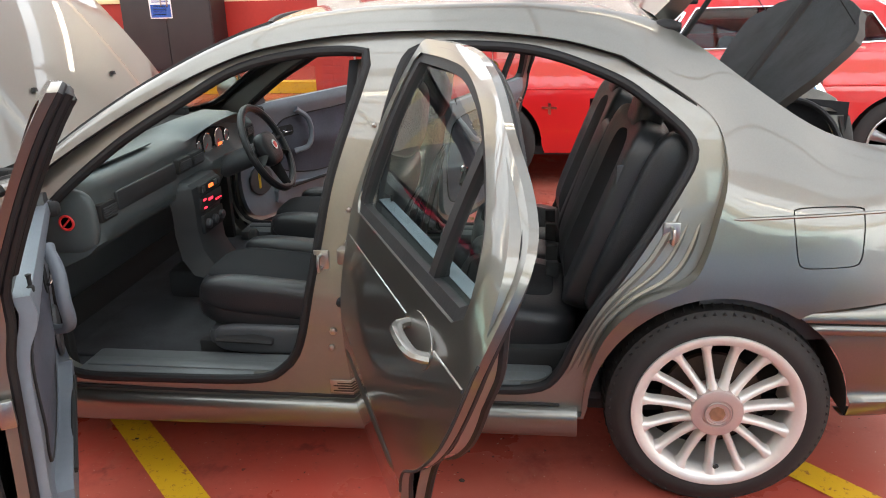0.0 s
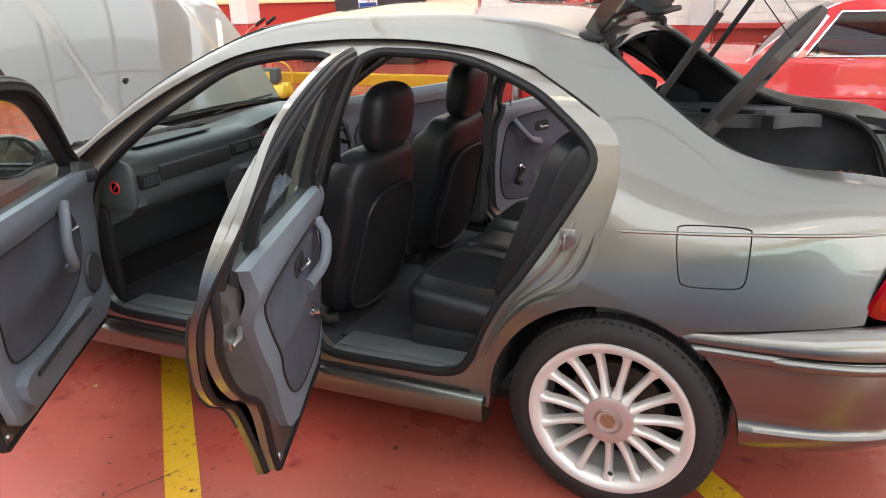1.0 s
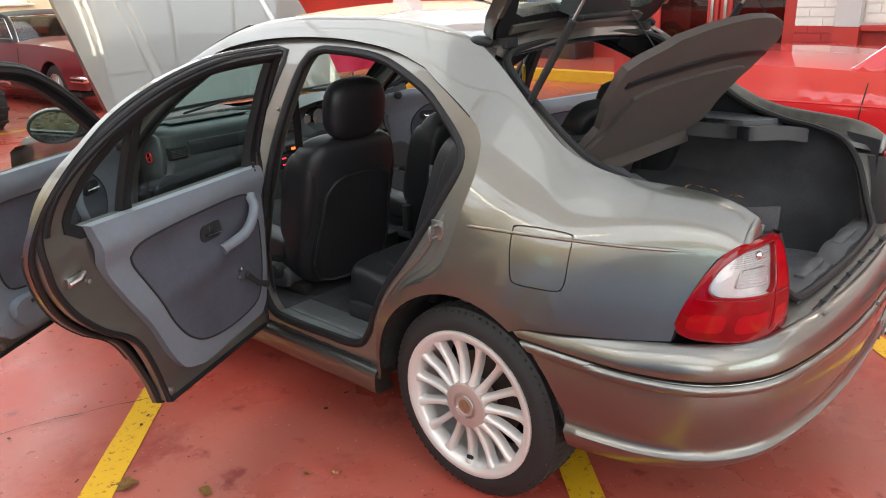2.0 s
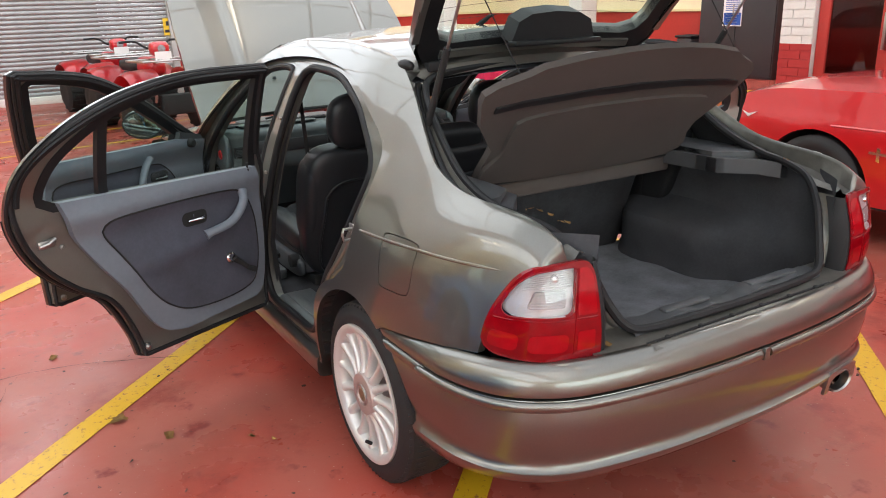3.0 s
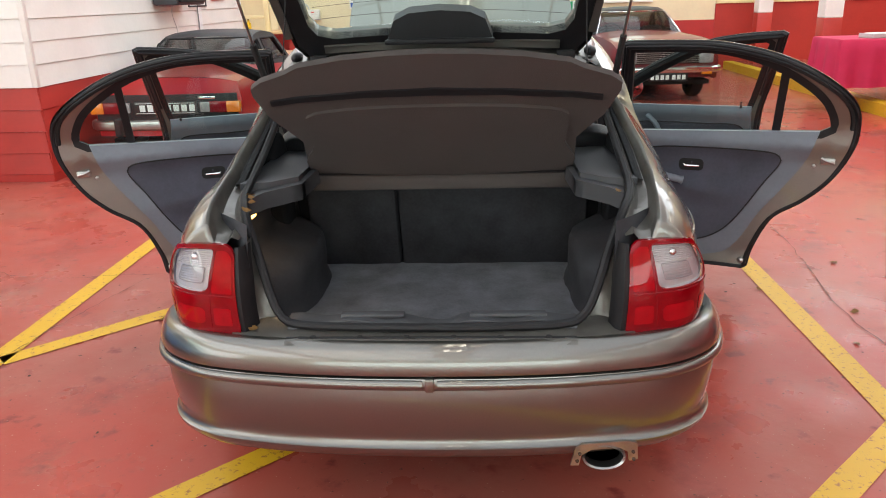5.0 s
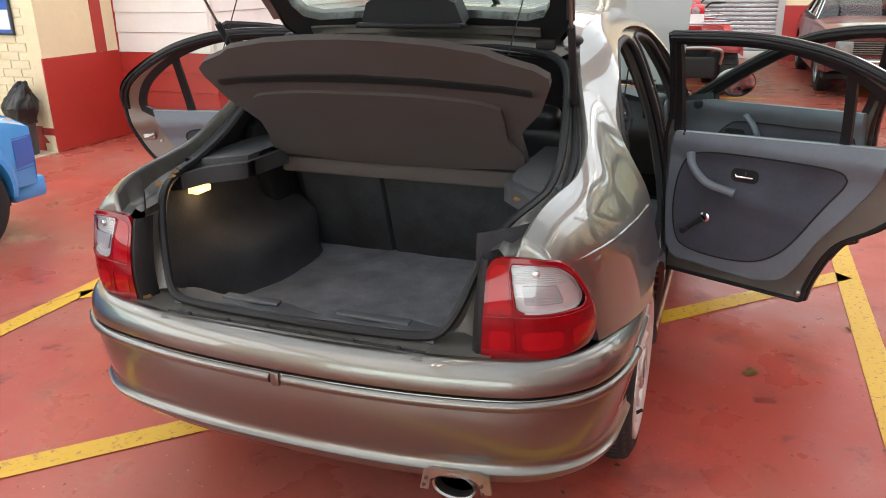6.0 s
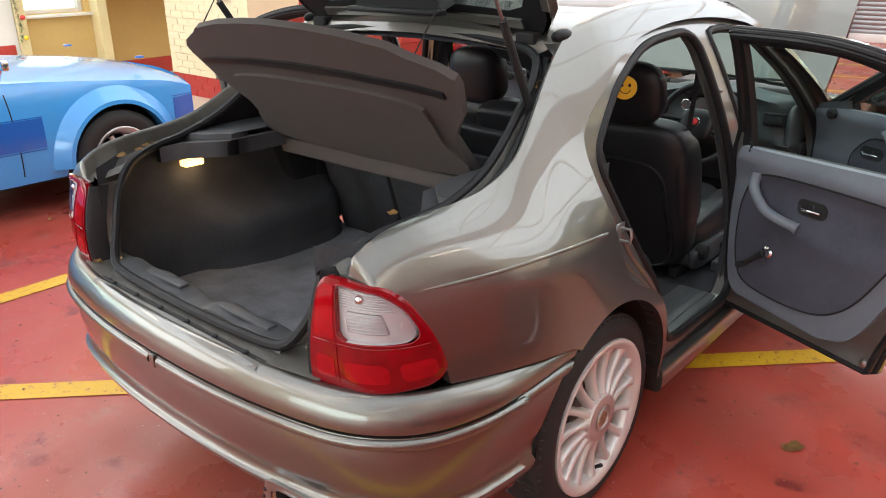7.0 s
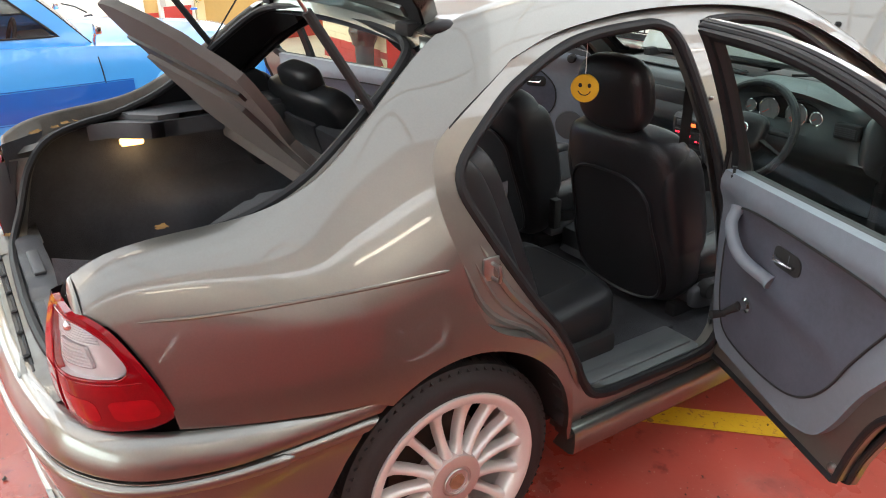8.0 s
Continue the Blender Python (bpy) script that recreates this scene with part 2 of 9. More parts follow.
def thing(name, bm, mat, label, category, group="", kind="", smooth=True, angle=35, m=None):
    ob = part(name, bm, mat, None, "", smooth, angle, m)
    return tagged(ob, label, category, group, kind)


def box(bm, x0, x1, y0, y1, z0, z1, bevel=0.0, seg=2):
    r = bmesh.ops.create_cube(bm, size=1.0)
    bmesh.ops.transform(bm, verts=r["verts"], matrix=Matrix.Translation(((x0 + x1) / 2, (y0 + y1) / 2, (z0 + z1) / 2)) @ Matrix.Diagonal((abs(x1 - x0), abs(y1 - y0), abs(z1 - z0), 1)))
    if bevel:
        edges = list({e for v in r["verts"] for e in v.link_edges})
        bmesh.ops.bevel(bm, geom=edges, offset=bevel, segments=seg, affect="EDGES", profile=0.5, clamp_overlap=True)
    return bm


def boxed(*a, **k):
    return box(bmesh.new(), *a, **k)


def grid(bm, rows, close_u=False, close_v=False, mat=0):
    """A sheet through rows of points."""
    vs = [[bm.verts.new(p) for p in row] for row in rows]
    nu, nv = len(vs), len(vs[0])
    for i in range(nu if close_u else nu - 1):
        for j in range(nv if close_v else nv - 1):
            a, b, c, d = vs[i][j], vs[(i + 1) % nu][j], vs[(i + 1) % nu][(j + 1) % nv], vs[i][(j + 1) % nv]
            if len({a, b, c, d}) == 4:
                f = bm.faces.new((a, b, c, d))
                f.material_index = mat
    return vs


def spline(pts, n, closed=False):
    """n points evenly along a Catmull-Rom curve through pts."""
    p = [Vector(q) for q in pts]
    k = len(p)
    out = []
    spans = k if closed else k - 1
    for s in range(spans):
        a, b = p[s], p[(s + 1) % k]
        z = p[(s - 1) % k] if closed or s > 0 else a * 2 - b
        c = p[(s + 2) % k] if closed or s + 2 < k else b * 2 - a
        for i in range(12):
            t = i / 12
            out.append(0.5 * (2 * a + (b - z) * t + (2 * z - 5 * a + 4 * b - c) * t * t + (3 * a - z - 3 * b + c) * t ** 3))
    out.append(p[0].copy() if closed else p[-1].copy())
    d = [0.0]
    for a, b in zip(out, out[1:]):
        d.append(d[-1] + (b - a).length)
    res, j = [], 0
    for i in range(n):
        want = d[-1] * i / (n if closed else n - 1)
        while j < len(d) - 2 and d[j + 1] < want:
            j += 1
        t = (want - d[j]) / max(d[j + 1] - d[j], 1e-9)
        res.append(out[j].lerp(out[j + 1], min(max(t, 0), 1)))
    return res


def tube(bm, pts, r, seg=8, closed=False, caps=True, flat=1.0):
    """A round bar along points (r may be a list)."""
    p = [Vector(q) for q in pts]
    n = len(p)
    rows, up = [], Vector((0, 0, 1))
    for i in range(n):
        t = (p[(i + 1) % n] - p[i - 1]) if closed or 0 < i < n - 1 else (p[1] - p[0] if i == 0 else p[-1] - p[-2])
        t.normalize()
        if abs(t.dot(up)) > 0.95:
            up = Vector((1, 0, 0)) if abs(t.x) < 0.9 else Vector((0, 1, 0))
        s = t.cross(up).normalized()
        u = s.cross(t).normalized()
        rr = r[i] if isinstance(r, (list, tuple)) else r
        rows.append([p[i] + (s * math.cos(a) + u * math.sin(a) * flat) * rr for a in (2 * math.pi * j / seg for j in range(seg))])
        up = u
    vs = grid(bm, rows, close_u=closed, close_v=True)
    if caps and not closed:
        bm.faces.new(vs[0])
        bm.faces.new(vs[-1])
    return bm


def lathe(bm, prof, seg=32, axis="x", center=(0, 0, 0), mat=0, caps=True):
    """A turned solid: prof of (along axis, radius)."""
    rows = []
    for h, r in prof:
        row = []
        for j in range(seg):
            a = 2 * math.pi * j / seg
            c, s = math.cos(a) * r, math.sin(a) * r
            v = {"x": (h, c, s), "y": (c, h, s), "z": (c, s, h)}[axis]
            row.append(Vector(v) + Vector(center))
        rows.append(row)
    vs = grid(bm, rows, close_v=True, mat=mat)
    for row, (h, r) in ((vs[0], prof[0]), (vs[-1], prof[-1])):
        if r > 1e-4 and caps:
            f = bm.faces.new(row)
            f.material_index = mat
    return bm


def table(pairs, blur=0.03):
    """A smooth function through (input, value) pairs, evened out over about a blur's length."""
    xs, ys = [p[0] for p in pairs], [p[1] for p in pairs]
    sl = [(ys[k + 1] - ys[k]) / (xs[k + 1] - xs[k]) for k in range(len(xs) - 1)]

    def tan(k):
        if k == 0:
            return sl[0]
        if k == len(xs) - 1:
            return sl[-1]
        return 0.0 if sl[k - 1] * sl[k] <= 0 else 2 * sl[k - 1] * sl[k] / (sl[k - 1] + sl[k])

    d = 0.002
    n = int((xs[-1] - xs[0]) / d) + 2
    vals = []
    for q in range(n):
        v = min(xs[0] + q * d, xs[-1])
        i = min(max(k for k in range(len(xs)) if xs[k] <= v), len(xs) - 2)
        h = xs[i + 1] - xs[i]
        t = (v - xs[i]) / h
        vals.append(ys[i] * (2 * t**3 - 3 * t * t + 1) + ys[i + 1] * (3 * t * t - 2 * t**3) + tan(i) * h * (t**3 - 2 * t * t + t) + tan(i + 1) * h * (t**3 - t * t))
    vals = np.array(vals)
    if blur:
        m = min(int(blur * 3 / d), n - 1)
        ker = np.exp(-0.5 * (np.arange(-m, m + 1) * d / blur) ** 2)
        wide = np.concatenate([2 * vals[0] - vals[m:0:-1], vals, 2 * vals[-1] - vals[-2 : -m - 2 : -1]])
        vals = np.convolve(wide, ker / ker.sum(), "valid")
    vals = [float(v) for v in vals]

    def f(v):
        p = (v - xs[0]) / d
        if p <= 0:
            return vals[0]
        k = int(p)
        if k >= n - 1:
            return vals[-1]
        return vals[k] + (vals[k + 1] - vals[k]) * (p - k)

    return f


def sheet(outline, place, holes=(), step=0.03, flange=None, mirror=False):
    """A skin over a flat outline (with holes) laid into space by place(u, v); flange: how its rims turn inwards."""
    from_pts, edges = [], []
    for loop in (outline, *holes):
        k = len(from_pts)
        from_pts += [Vector(p) for p in loop]
        edges += [(k + i, k + (i + 1) % len(loop)) for i in range(len(loop))]

    def inside(p, loop):
        c = False
        for (x0, y0), (x1, y1) in zip(loop, loop[1:] + loop[:1]):
            if (y0 > p[1]) != (y1 > p[1]) and p[0] < (x1 - x0) * (p[1] - y0) / (y1 - y0) + x0:
                c = not c
        return c

    loops = [[tuple(p)[:2] for p in loop] for loop in (outline, *holes)]
    ok = lambda p: inside(p, loops[0]) and not any(inside(p, h) for h in loops[1:])
    rim = np.array([tuple(p)[:2] for p in from_pts])
    us, vs = rim[:, 0], rim[:, 1]
    u = us.min() + step / 2
    row = 0
    while u < us.max():
        v = vs.min() + (step / 2 if row % 2 else step)
        while v < vs.max():
            if ok((u, v)) and ((rim - (u, v)) ** 2).sum(1).min() > (0.4 * step) ** 2:
                from_pts.append(Vector((u, v)))
            v += step
        u += step
        row += 1
    from mathutils.geometry import delaunay_2d_cdt
    vo, _, fo, _, _, _ = delaunay_2d_cdt([Vector(p[:2]) for p in from_pts], edges, [], 0, 1e-5)
    bm = bmesh.new()
    true_n, on_skin = bm.verts.layers.float_vector.new("true_n"), bm.faces.layers.int.new("on_skin")
    verts = [bm.verts.new(place(p[0], p[1])) for p in vo]
    h = 0.005
    for p, v in zip(vo, verts):
        a = place(p[0] + h, p[1]) - place(p[0] - h, p[1])
        b = place(p[0], p[1] + h) - place(p[0], p[1] - h)
        c = a.cross(b)
        v[true_n] = c.normalized() if c.length > 1e-9 else Vector((0, 0, 0))
    for f in fo:
        c = sum((vo[i] for i in f), Vector((0, 0))) / len(f)
        if ok(c):
            bm.faces.new([verts[i] for i in f])[on_skin] = 1
    for v in [v for v in bm.verts if not v.link_faces]:
        bm.verts.remove(v)
    if flange is not None:
        rim_edges = [e for e in bm.edges if len(e.link_faces) == 1]
        r = bmesh.ops.extrude_edge_only(bm, edges=rim_edges)
        for v in [g for g in r["geom"] if isinstance(g, bmesh.types.BMVert)]:
            v.co += Vector(flange(v.co) if callable(flange) else flange)
        for g in r["geom"]:
            if isinstance(g, bmesh.types.BMFace):
                g[on_skin] = 0
    return bm


def resample(pts, step=0.03, closed=True):
    """Points about a step apart along straight pieces."""
    out = []
    n = len(pts)
    for i in range(n if closed else n - 1):
        a, b = Vector(pts[i][:2]), Vector(pts[(i + 1) % n][:2])
        k = max(1, int((b - a).length / step))
        out += [tuple(a.lerp(b, j / k)) for j in range(k)]
    if not closed:
        out.append(tuple(pts[-1][:2]))
    return out


def curve2(pts, n, closed=False):
    return [tuple(p)[:2] for p in spline([(*q, 0) for q in pts], n, closed)]


def mirrored(bm):
    bmesh.ops.transform(bm, verts=bm.verts, matrix=Matrix.Diagonal((-1, 1, 1, 1)))
    bmesh.ops.reverse_faces(bm, faces=bm.faces)
    true_n = bm.verts.layers.float_vector.get("true_n")
    if true_n is not None:
        for v in bm.verts:
            d = v[true_n]
            v[true_n] = Vector((-d.x, d.y, d.z))
    return bm


# ---- the hall ----
def wall(name, x0, x1, y0, y1, z0, z1, mat, label="", bevel=0.0):
    return thing(name, boxed(x0, x1, y0, y1, z0, z1, bevel=bevel), M[mat], label, "wall", kind="structure", smooth=False)


def slab(name, x0, x1, y0, y1, z0, z1, mat, label, cat):
    return thing(name, boxed(x0, x1, y0, y1, z0, z1), M[mat], label, cat, kind="structure", smooth=False)


slab("floor", -16, 16, -12, 18, -0.2, 0.0, "floor", "red painted concrete garage floor, scuffed and stained", "floor")
slab("raised_floor_1", 4.85, 16, 2.5, 18, 0.0, 0.14, "floor", "raised red floor behind a yellow kerb", "floor")
slab("raised_floor_2", 6.7, 16, 2.5, 18, 0.14, 0.28, "floor", "second raised red floor behind a yellow kerb", "floor")
slab("kerb_1", 4.835, 5.02, 2.5, 16, -0.0, 0.144, "yellow", "yellow painted kerb of the raised floor", "kerb")
slab("kerb_2", 6.685, 6.87, 2.5, 16, 0.142, 0.284, "yellow", "yellow painted upper kerb of the raised floor", "kerb")
slab("tile_floor", -16, -4.85, -3.0, 6.0, 0.0, 0.006, "beige_tile", "beige tiled floor by the wall", "floor")


def stripe(ax, ay, bx, by, width=0.105):
    d = Vector((bx - ax, by - ay, 0))
    s = Vector((-d.y, d.x, 0)).normalized() * width / 2
    n = max(2, int(d.length / 0.15))
    bm = bmesh.new()
    rows = []
    for i in range(n + 1):
        p = Vector((ax, ay, 0.004)) + d * i / n
        j = noise.noise(p * 6) * 0.006
        rows.append([p - s * (1 + j * 8), p + s * (1 + j * 8)])
    grid(bm, rows)
    thing("floor_line", bm, M["yellow"], "worn yellow painted line on the red floor", "floor line", "yellow floor lines", "structure", smooth=False)


for c, x0, x1 in ((2.4, -2.0, 1.6), (0.3, -2.0, 1.6), (-1.72, -0.4, 1.6), (4.4, -2.0, 1.6)):
    stripe(x0, x0 + c, x1, x1 + c)
stripe(-2.03, -3.2, -2.03, 11.2, 0.11)
stripe(1.62, -0.1, 1.62, 7.2, 0.11)
for yy in (7.6, 8.8, 10.0):
    stripe(-1.95, yy - 0.1, 1.3, yy + 0.5, 0.08)

# outer shell
wall("wall_far_east", 9.6, 9.85, -12, 13, 0, CEIL, "cream")
wall("wall_far_west", -16.2, -16, -12, 18, 0, CEIL, "cream")

# ---- the grey hatchback ----
car = root("hatchback_car", "grey metallic five-door hatchback with all doors, bonnet and tailgate open", "car")

BASE = table([(0.10, 0.74), (0.20, 0.785), (0.30, 0.80), (0.45, 0.816), (0.57, 0.822), (0.66, 0.812), (0.75, 0.794), (0.83, 0.779), (0.86, 0.770), (0.92, 0.755), (1.0, 0.725), (1.1, 0.683), (1.2, 0.635), (1.27, 0.595), (1.33, 0.545)], 0.05)
ZT = table([(-0.72, 0.915), (-0.70, 0.932), (-0.685, 0.944), (-0.66, 0.960), (-0.63, 0.971), (-0.60, 0.978), (-0.5, 0.989), (-0.42, 0.993), (-0.34, 1.001), (-0.26, 1.022), (-0.19, 1.055), (-0.10, 1.115), (-0.01, 1.18), (0.05, 1.225), (0.12, 1.272), (0.20, 1.312), (0.35, 1.345), (0.6, 1.362), (0.9, 1.362), (1.1, 1.347), (1.25, 1.318), (1.4, 1.262), (1.5, 1.215), (1.65, 1.135), (1.8, 1.04), (1.97, 0.925), (2.1, 0.90), (3.3, 0.72)])
XE = table([(-0.72, 0.572), (-0.66, 0.584), (-0.6, 0.591), (-0.5, 0.604), (-0.34, 0.624), (-0.22, 0.624), (-0.1, 0.592), (-0.01, 0.562), (0.1, 0.530), (0.2, 0.512), (0.35, 0.508), (0.9, 0.505), (1.1, 0.515), (1.25, 0.53), (1.4, 0.56), (1.65, 0.625), (1.97, 0.70), (2.1, 0.72), (3.3, 0.60)])
ROLL = table([(-0.72, 0.085), (-0.62, 0.11), (-0.5, 0.145), (-0.38, 0.185), (-0.26, 0.225), (-0.19, 0.262), (-0.10, 0.32), (-0.01, 0.36), (0.05, 0.36), (0.12, 0.30), (0.22, 0.19), (0.33, 0.11), (0.6, 0.08), (1.1, 0.065), (1.4, 0.03), (1.97, 0.03), (3.3, 0.06)])

BEND = table([(-0.72, 0.75), (-0.5, 0.85), (-0.36, 0.74), (-0.25, 0.65), (0.0, 0.65), (0.15, 0.78), (0.3, 0.95), (3.3, 0.95)])


FLAT = table([(-0.72, 0.0), (-0.5, 0.15), (-0.34, 0.40), (-0.2, 0.65), (0.0, 0.70), (0.15, 0.5), (0.33, 0.1), (0.6, 0.0), (3.3, 0.0)])
SPAN = 0.22


def taper(y):
    return 0.33 * max(0.0, -0.1 - y) ** 2 + 0.055 * max(0.0, y - 2.1) ** 2 + 0.02 * max(0.0, y - 1.6)


def half(y, z):
    return BASE(z) - taper(y)


def skin(y, v, off=0.0):
    """A point of the left flank: v is the height up to the shoulder and runs on over it."""
    z0 = ZT(y) - ROLL(y)
    if v <= z0:
        return Vector((-(half(y, v) - off), y, v))
    s = min((v - z0) / SPAN, 1.0)
    b, e, rise = half(y, z0), XE(y), ZT(y) - z0
    lean = (half(y, z0 + 0.01) - half(y, z0 - 0.01)) / 0.02
    k = BEND(y)
    mid = max(e + 0.012, b + lean * rise * k)
    mid += (b + (e - b) * k - mid) * FLAT(y) * (1 - (1 - s) ** 3)
    x = b * (1 - s) ** 2 + 2 * mid * s * (1 - s) + e * s * s
    return Vector((-(x - off * (1 - s)), y, z0 + rise * (2 * k * s * (1 - s) + s * s) - off * s))


def top_v(y):
    return ZT(y) - ROLL(y) + SPAN


def v_of(y, z):
    """The flank's v at a true height z."""
    z0 = ZT(y) - ROLL(y)
    if z <= z0:
        return z
    q, k = min(1.0, (z - z0) / (ZT(y) - z0)), BEND(y)
    a = 1 - 2 * k
    s = q if abs(a) < 1e-4 else (-2 * k + math.sqrt(max(0.0, 4 * k * k + 4 * a * q))) / (2 * a)
    return z0 + SPAN * s


# door opening, outer line (y, z), from the sill's rear end up and over to the front
OPEN_REAR = [(0.362, 0.27), (0.355, 0.36), (0.336, 0.454), (0.297, 0.541), (0.228, 0.612), (0.135, 0.658), (0.088, 0.692), (0.062, 0.75), (0.038, 0.84), (0.020, 0.92), (0.018, 0.98), (0.032, 1.045), (0.068, 1.092), (0.16, 1.157), (0.28, 1.228)]
OPEN_TOP = [(0.28, 1.228), (0.40, 1.262), (0.52, 1.281), (0.71, 1.296), (0.94, 1.294), (1.15, 1.275), (1.33, 1.235), (1.56, 1.132), (1.81, 0.985), (1.97, 0.87)]
OPEN_FRONT = [(1.97, 0.87), (2.01, 0.7), (2.01, 0.45), (1.96, 0.30), (1.90, 0.262)]
opening = curve2(OPEN_REAR, 60)[:-1] + curve2(OPEN_TOP, 50)[:-1] + curve2(OPEN_FRONT, 20)
opening_bottom = resample([(1.90, 0.262), (0.362, 0.27)], 0.05, closed=False)[1:-1]
ARCH = [(0.008 + 0.338 * math.cos(a), 0.30 + 0.343 * math.sin(a)) for a in (math.pi * i / 40 for i in range(41))]
AX_F = 2.62
arch_rear = [p for p in ARCH if not (p[0] < -0.17 and p[1] < 0.607)]


def flank_outline():
    pts = []
    # over the roof rail from the rear tip to the windscreen foot, then front wing, sill, arch, bumper line, lamp edge
    ys = [-0.685 + i * 0.03 for i in range(91)]
    pts += [(y, top_v(y)) for y in ys if y < 1.98]
    pts += [(1.98 + i * 0.05, top_v(1.98 + i * 0.05)) for i in range(0, 26)]
    pts += [(3.22, 0.62), (3.22, 0.58)]
    front = [(AX_F + 0.352 * math.cos(math.pi * i / 24), 0.30 + 0.345 * math.sin(math.pi * i / 24)) for i in range(25)]
    pts += [(3.1, 0.42)] + front + [(2.2, 0.26)]
    pts += resample([(2.2, 0.245), (0.355, 0.262)], 0.06, closed=False)
    pts += arch_rear
    pts += curve2([(-0.175, 0.607), (-0.30, 0.622), (-0.45, 0.64), (-0.575, 0.657)], 14)[1:]
    pts += curve2([(-0.575, 0.657), (-0.59, 0.74), (-0.622, 0.82), (-0.652, 0.872), (-0.685, 0.897)], 14)[1:]
    return pts


def opening_v():
    return [(y, v_of(y, z)) for y, z in opening + opening_bottom]


flap_hole = curve2([(-0.30, 0.868), (-0.225, 0.870), (-0.15, 0.866), (-0.140, 0.852), (-0.146, 0.79), (-0.155, 0.74), (-0.17, 0.722), (-0.235, 0.722), (-0.295, 0.727), (-0.31, 0.745), (-0.313, 0.79), (-0.312, 0.857)], 48, closed=True)

def flank_rim(p):
    """The skin's rim turns straight down along the tailgate opening, and inwards elsewhere."""
    if p.y < 0.125 and abs(-p.x - XE(p.y)) < 0.004 and p.z > ZT(p.y) - 0.01:
        return (0.003, 0, -0.010)
    return (0.02, 0, 0) if p.y < -0.56 else (0.05, 0, 0)


for side in (0, 1):
    bm = sheet(flank_outline(), lambda u, v: skin(u, v), [opening_v()] + ([[(y, v_of(y, z)) for y, z in flap_hole]] if side == 0 else []), 0.022, flange=flank_rim)
    part("body_side", bm if side == 0 else mirrored(bm), M["paint"], car, angle=50)

    bm = bmesh.new()
    tube(bm, [skin(y, v_of(y, 0.838 + (0.04 - y) * 0.046), 0.0015) for y in (0.005 - i * 0.615 / 40 for i in range(41))], [0.001] + [0.0048] * 34 + [0.0048 - 0.0007 * i for i in range(6)], 8)
    part("swage_line", bm if side == 0 else mirrored(bm), M["paint"], car)

# fuel flap, set in with a dark gap round it
shrunk = [(-0.227 + (y + 0.227) * 0.965, 0.788 + (z - 0.788) * 0.965) for y, z in flap_hole]
part("fuel_flap", sheet(shrunk, lambda u, v: skin(u, v_of(u, v), 0.001), step=0.03, flange=(0.012, 0, 0)), M["paint"], car)
part("fuel_flap_well", sheet([(-0.227 + (y + 0.227) * 1.03, 0.788 + (z - 0.788) * 1.03) for y, z in flap_hole], lambda u, v: skin(u, v_of(u, v), 0.02), step=0.05), M["under"], car)

# roof between the rails
bm = bmesh.new()
rows = []
for i in range(36):
    y = 0.125 + (1.235 - 0.125) * i / 35
    e = XE(y)
    rows.append([Vector((e * (2 * j / 20 - 1), y, ZT(y) + 0.028 * (1 - (2 * j / 20 - 1) ** 2))) for j in range(21)])
grid(bm, rows)
part("roof_panel", bm, M["paint"], car)

# recessed door jambs with two holes a side
def jamb_depth(z):
    """How far the jamb lies behind the skin at a height."""
    return 0.026 + 0.030 * math.sin(max(0.0, min(1.0, (z - 0.3) / 0.9)) * math.pi)


HOLE_F = curve2([(1.90, 0.82), (1.68, 1.00), (1.49, 1.115), (1.32, 1.205), (1.13, 1.243), (0.98, 1.245), (0.955, 1.225), (0.975, 1.15), (1.05, 0.93), (1.10, 0.70), (1.155, 0.46), (1.21, 0.375), (1.30, 0.335), (1.60, 0.325), (1.85, 0.325), (1.93, 0.38), (1.955, 0.5), (1.95, 0.7)], 90, True)
HOLE_R = curve2([(0.86, 1.20), (0.80, 1.252), (0.70, 1.256), (0.55, 1.247), (0.43, 1.222), (0.285, 1.165), (0.2, 1.108), (0.122, 1.043), (0.097, 1.003), (0.100, 0.962), (0.131, 0.90), (0.195, 0.79), (0.265, 0.68), (0.315, 0.61), (0.355, 0.54), (0.39, 0.47), (0.415, 0.41), (0.455, 0.355), (0.52, 0.334), (0.62, 0.33), (0.88, 0.325), (0.955, 0.36), (0.985, 0.46), (0.97, 0.70), (0.93, 0.95)], 130, True)
for side in (0, 1):
    outer = [(y, z) for y, z in opening + opening_bottom]
    cy, cz = 1.0, 0.78
    outer = [(cy + (y - cy) * 1.006, cz + (z - cz) * 1.008) for y, z in outer]
    bm = sheet(outer, lambda u, v: Vector((-(half(u, v) - jamb_depth(v)), u, v)), [HOLE_F, HOLE_R], 0.04, flange=(0.05, 0, 0))
    part("door_jamb", bm if side == 0 else mirrored(bm), M["jamb"], car, angle=50)
    for hole in (HOLE_F, HOLE_R):
        bm = bmesh.new()
        tube(bm, [Vector((-(half(y, z) - jamb_depth(z) - 0.006), y, z)) for y, z in hole], 0.0145, 10, closed=True)
        part("door_seal", bm if side == 0 else mirrored(bm), M["rubber"], car)
    bm = bmesh.new()
    tube(bm, [skin(y, v_of(y, z), 0.012) + Vector((0, 0, -0.002)) for y, z in opening[46:120]], 0.004, 6)
    part("weather_strip", bm if side == 0 else mirrored(bm), M["rubber"], car)

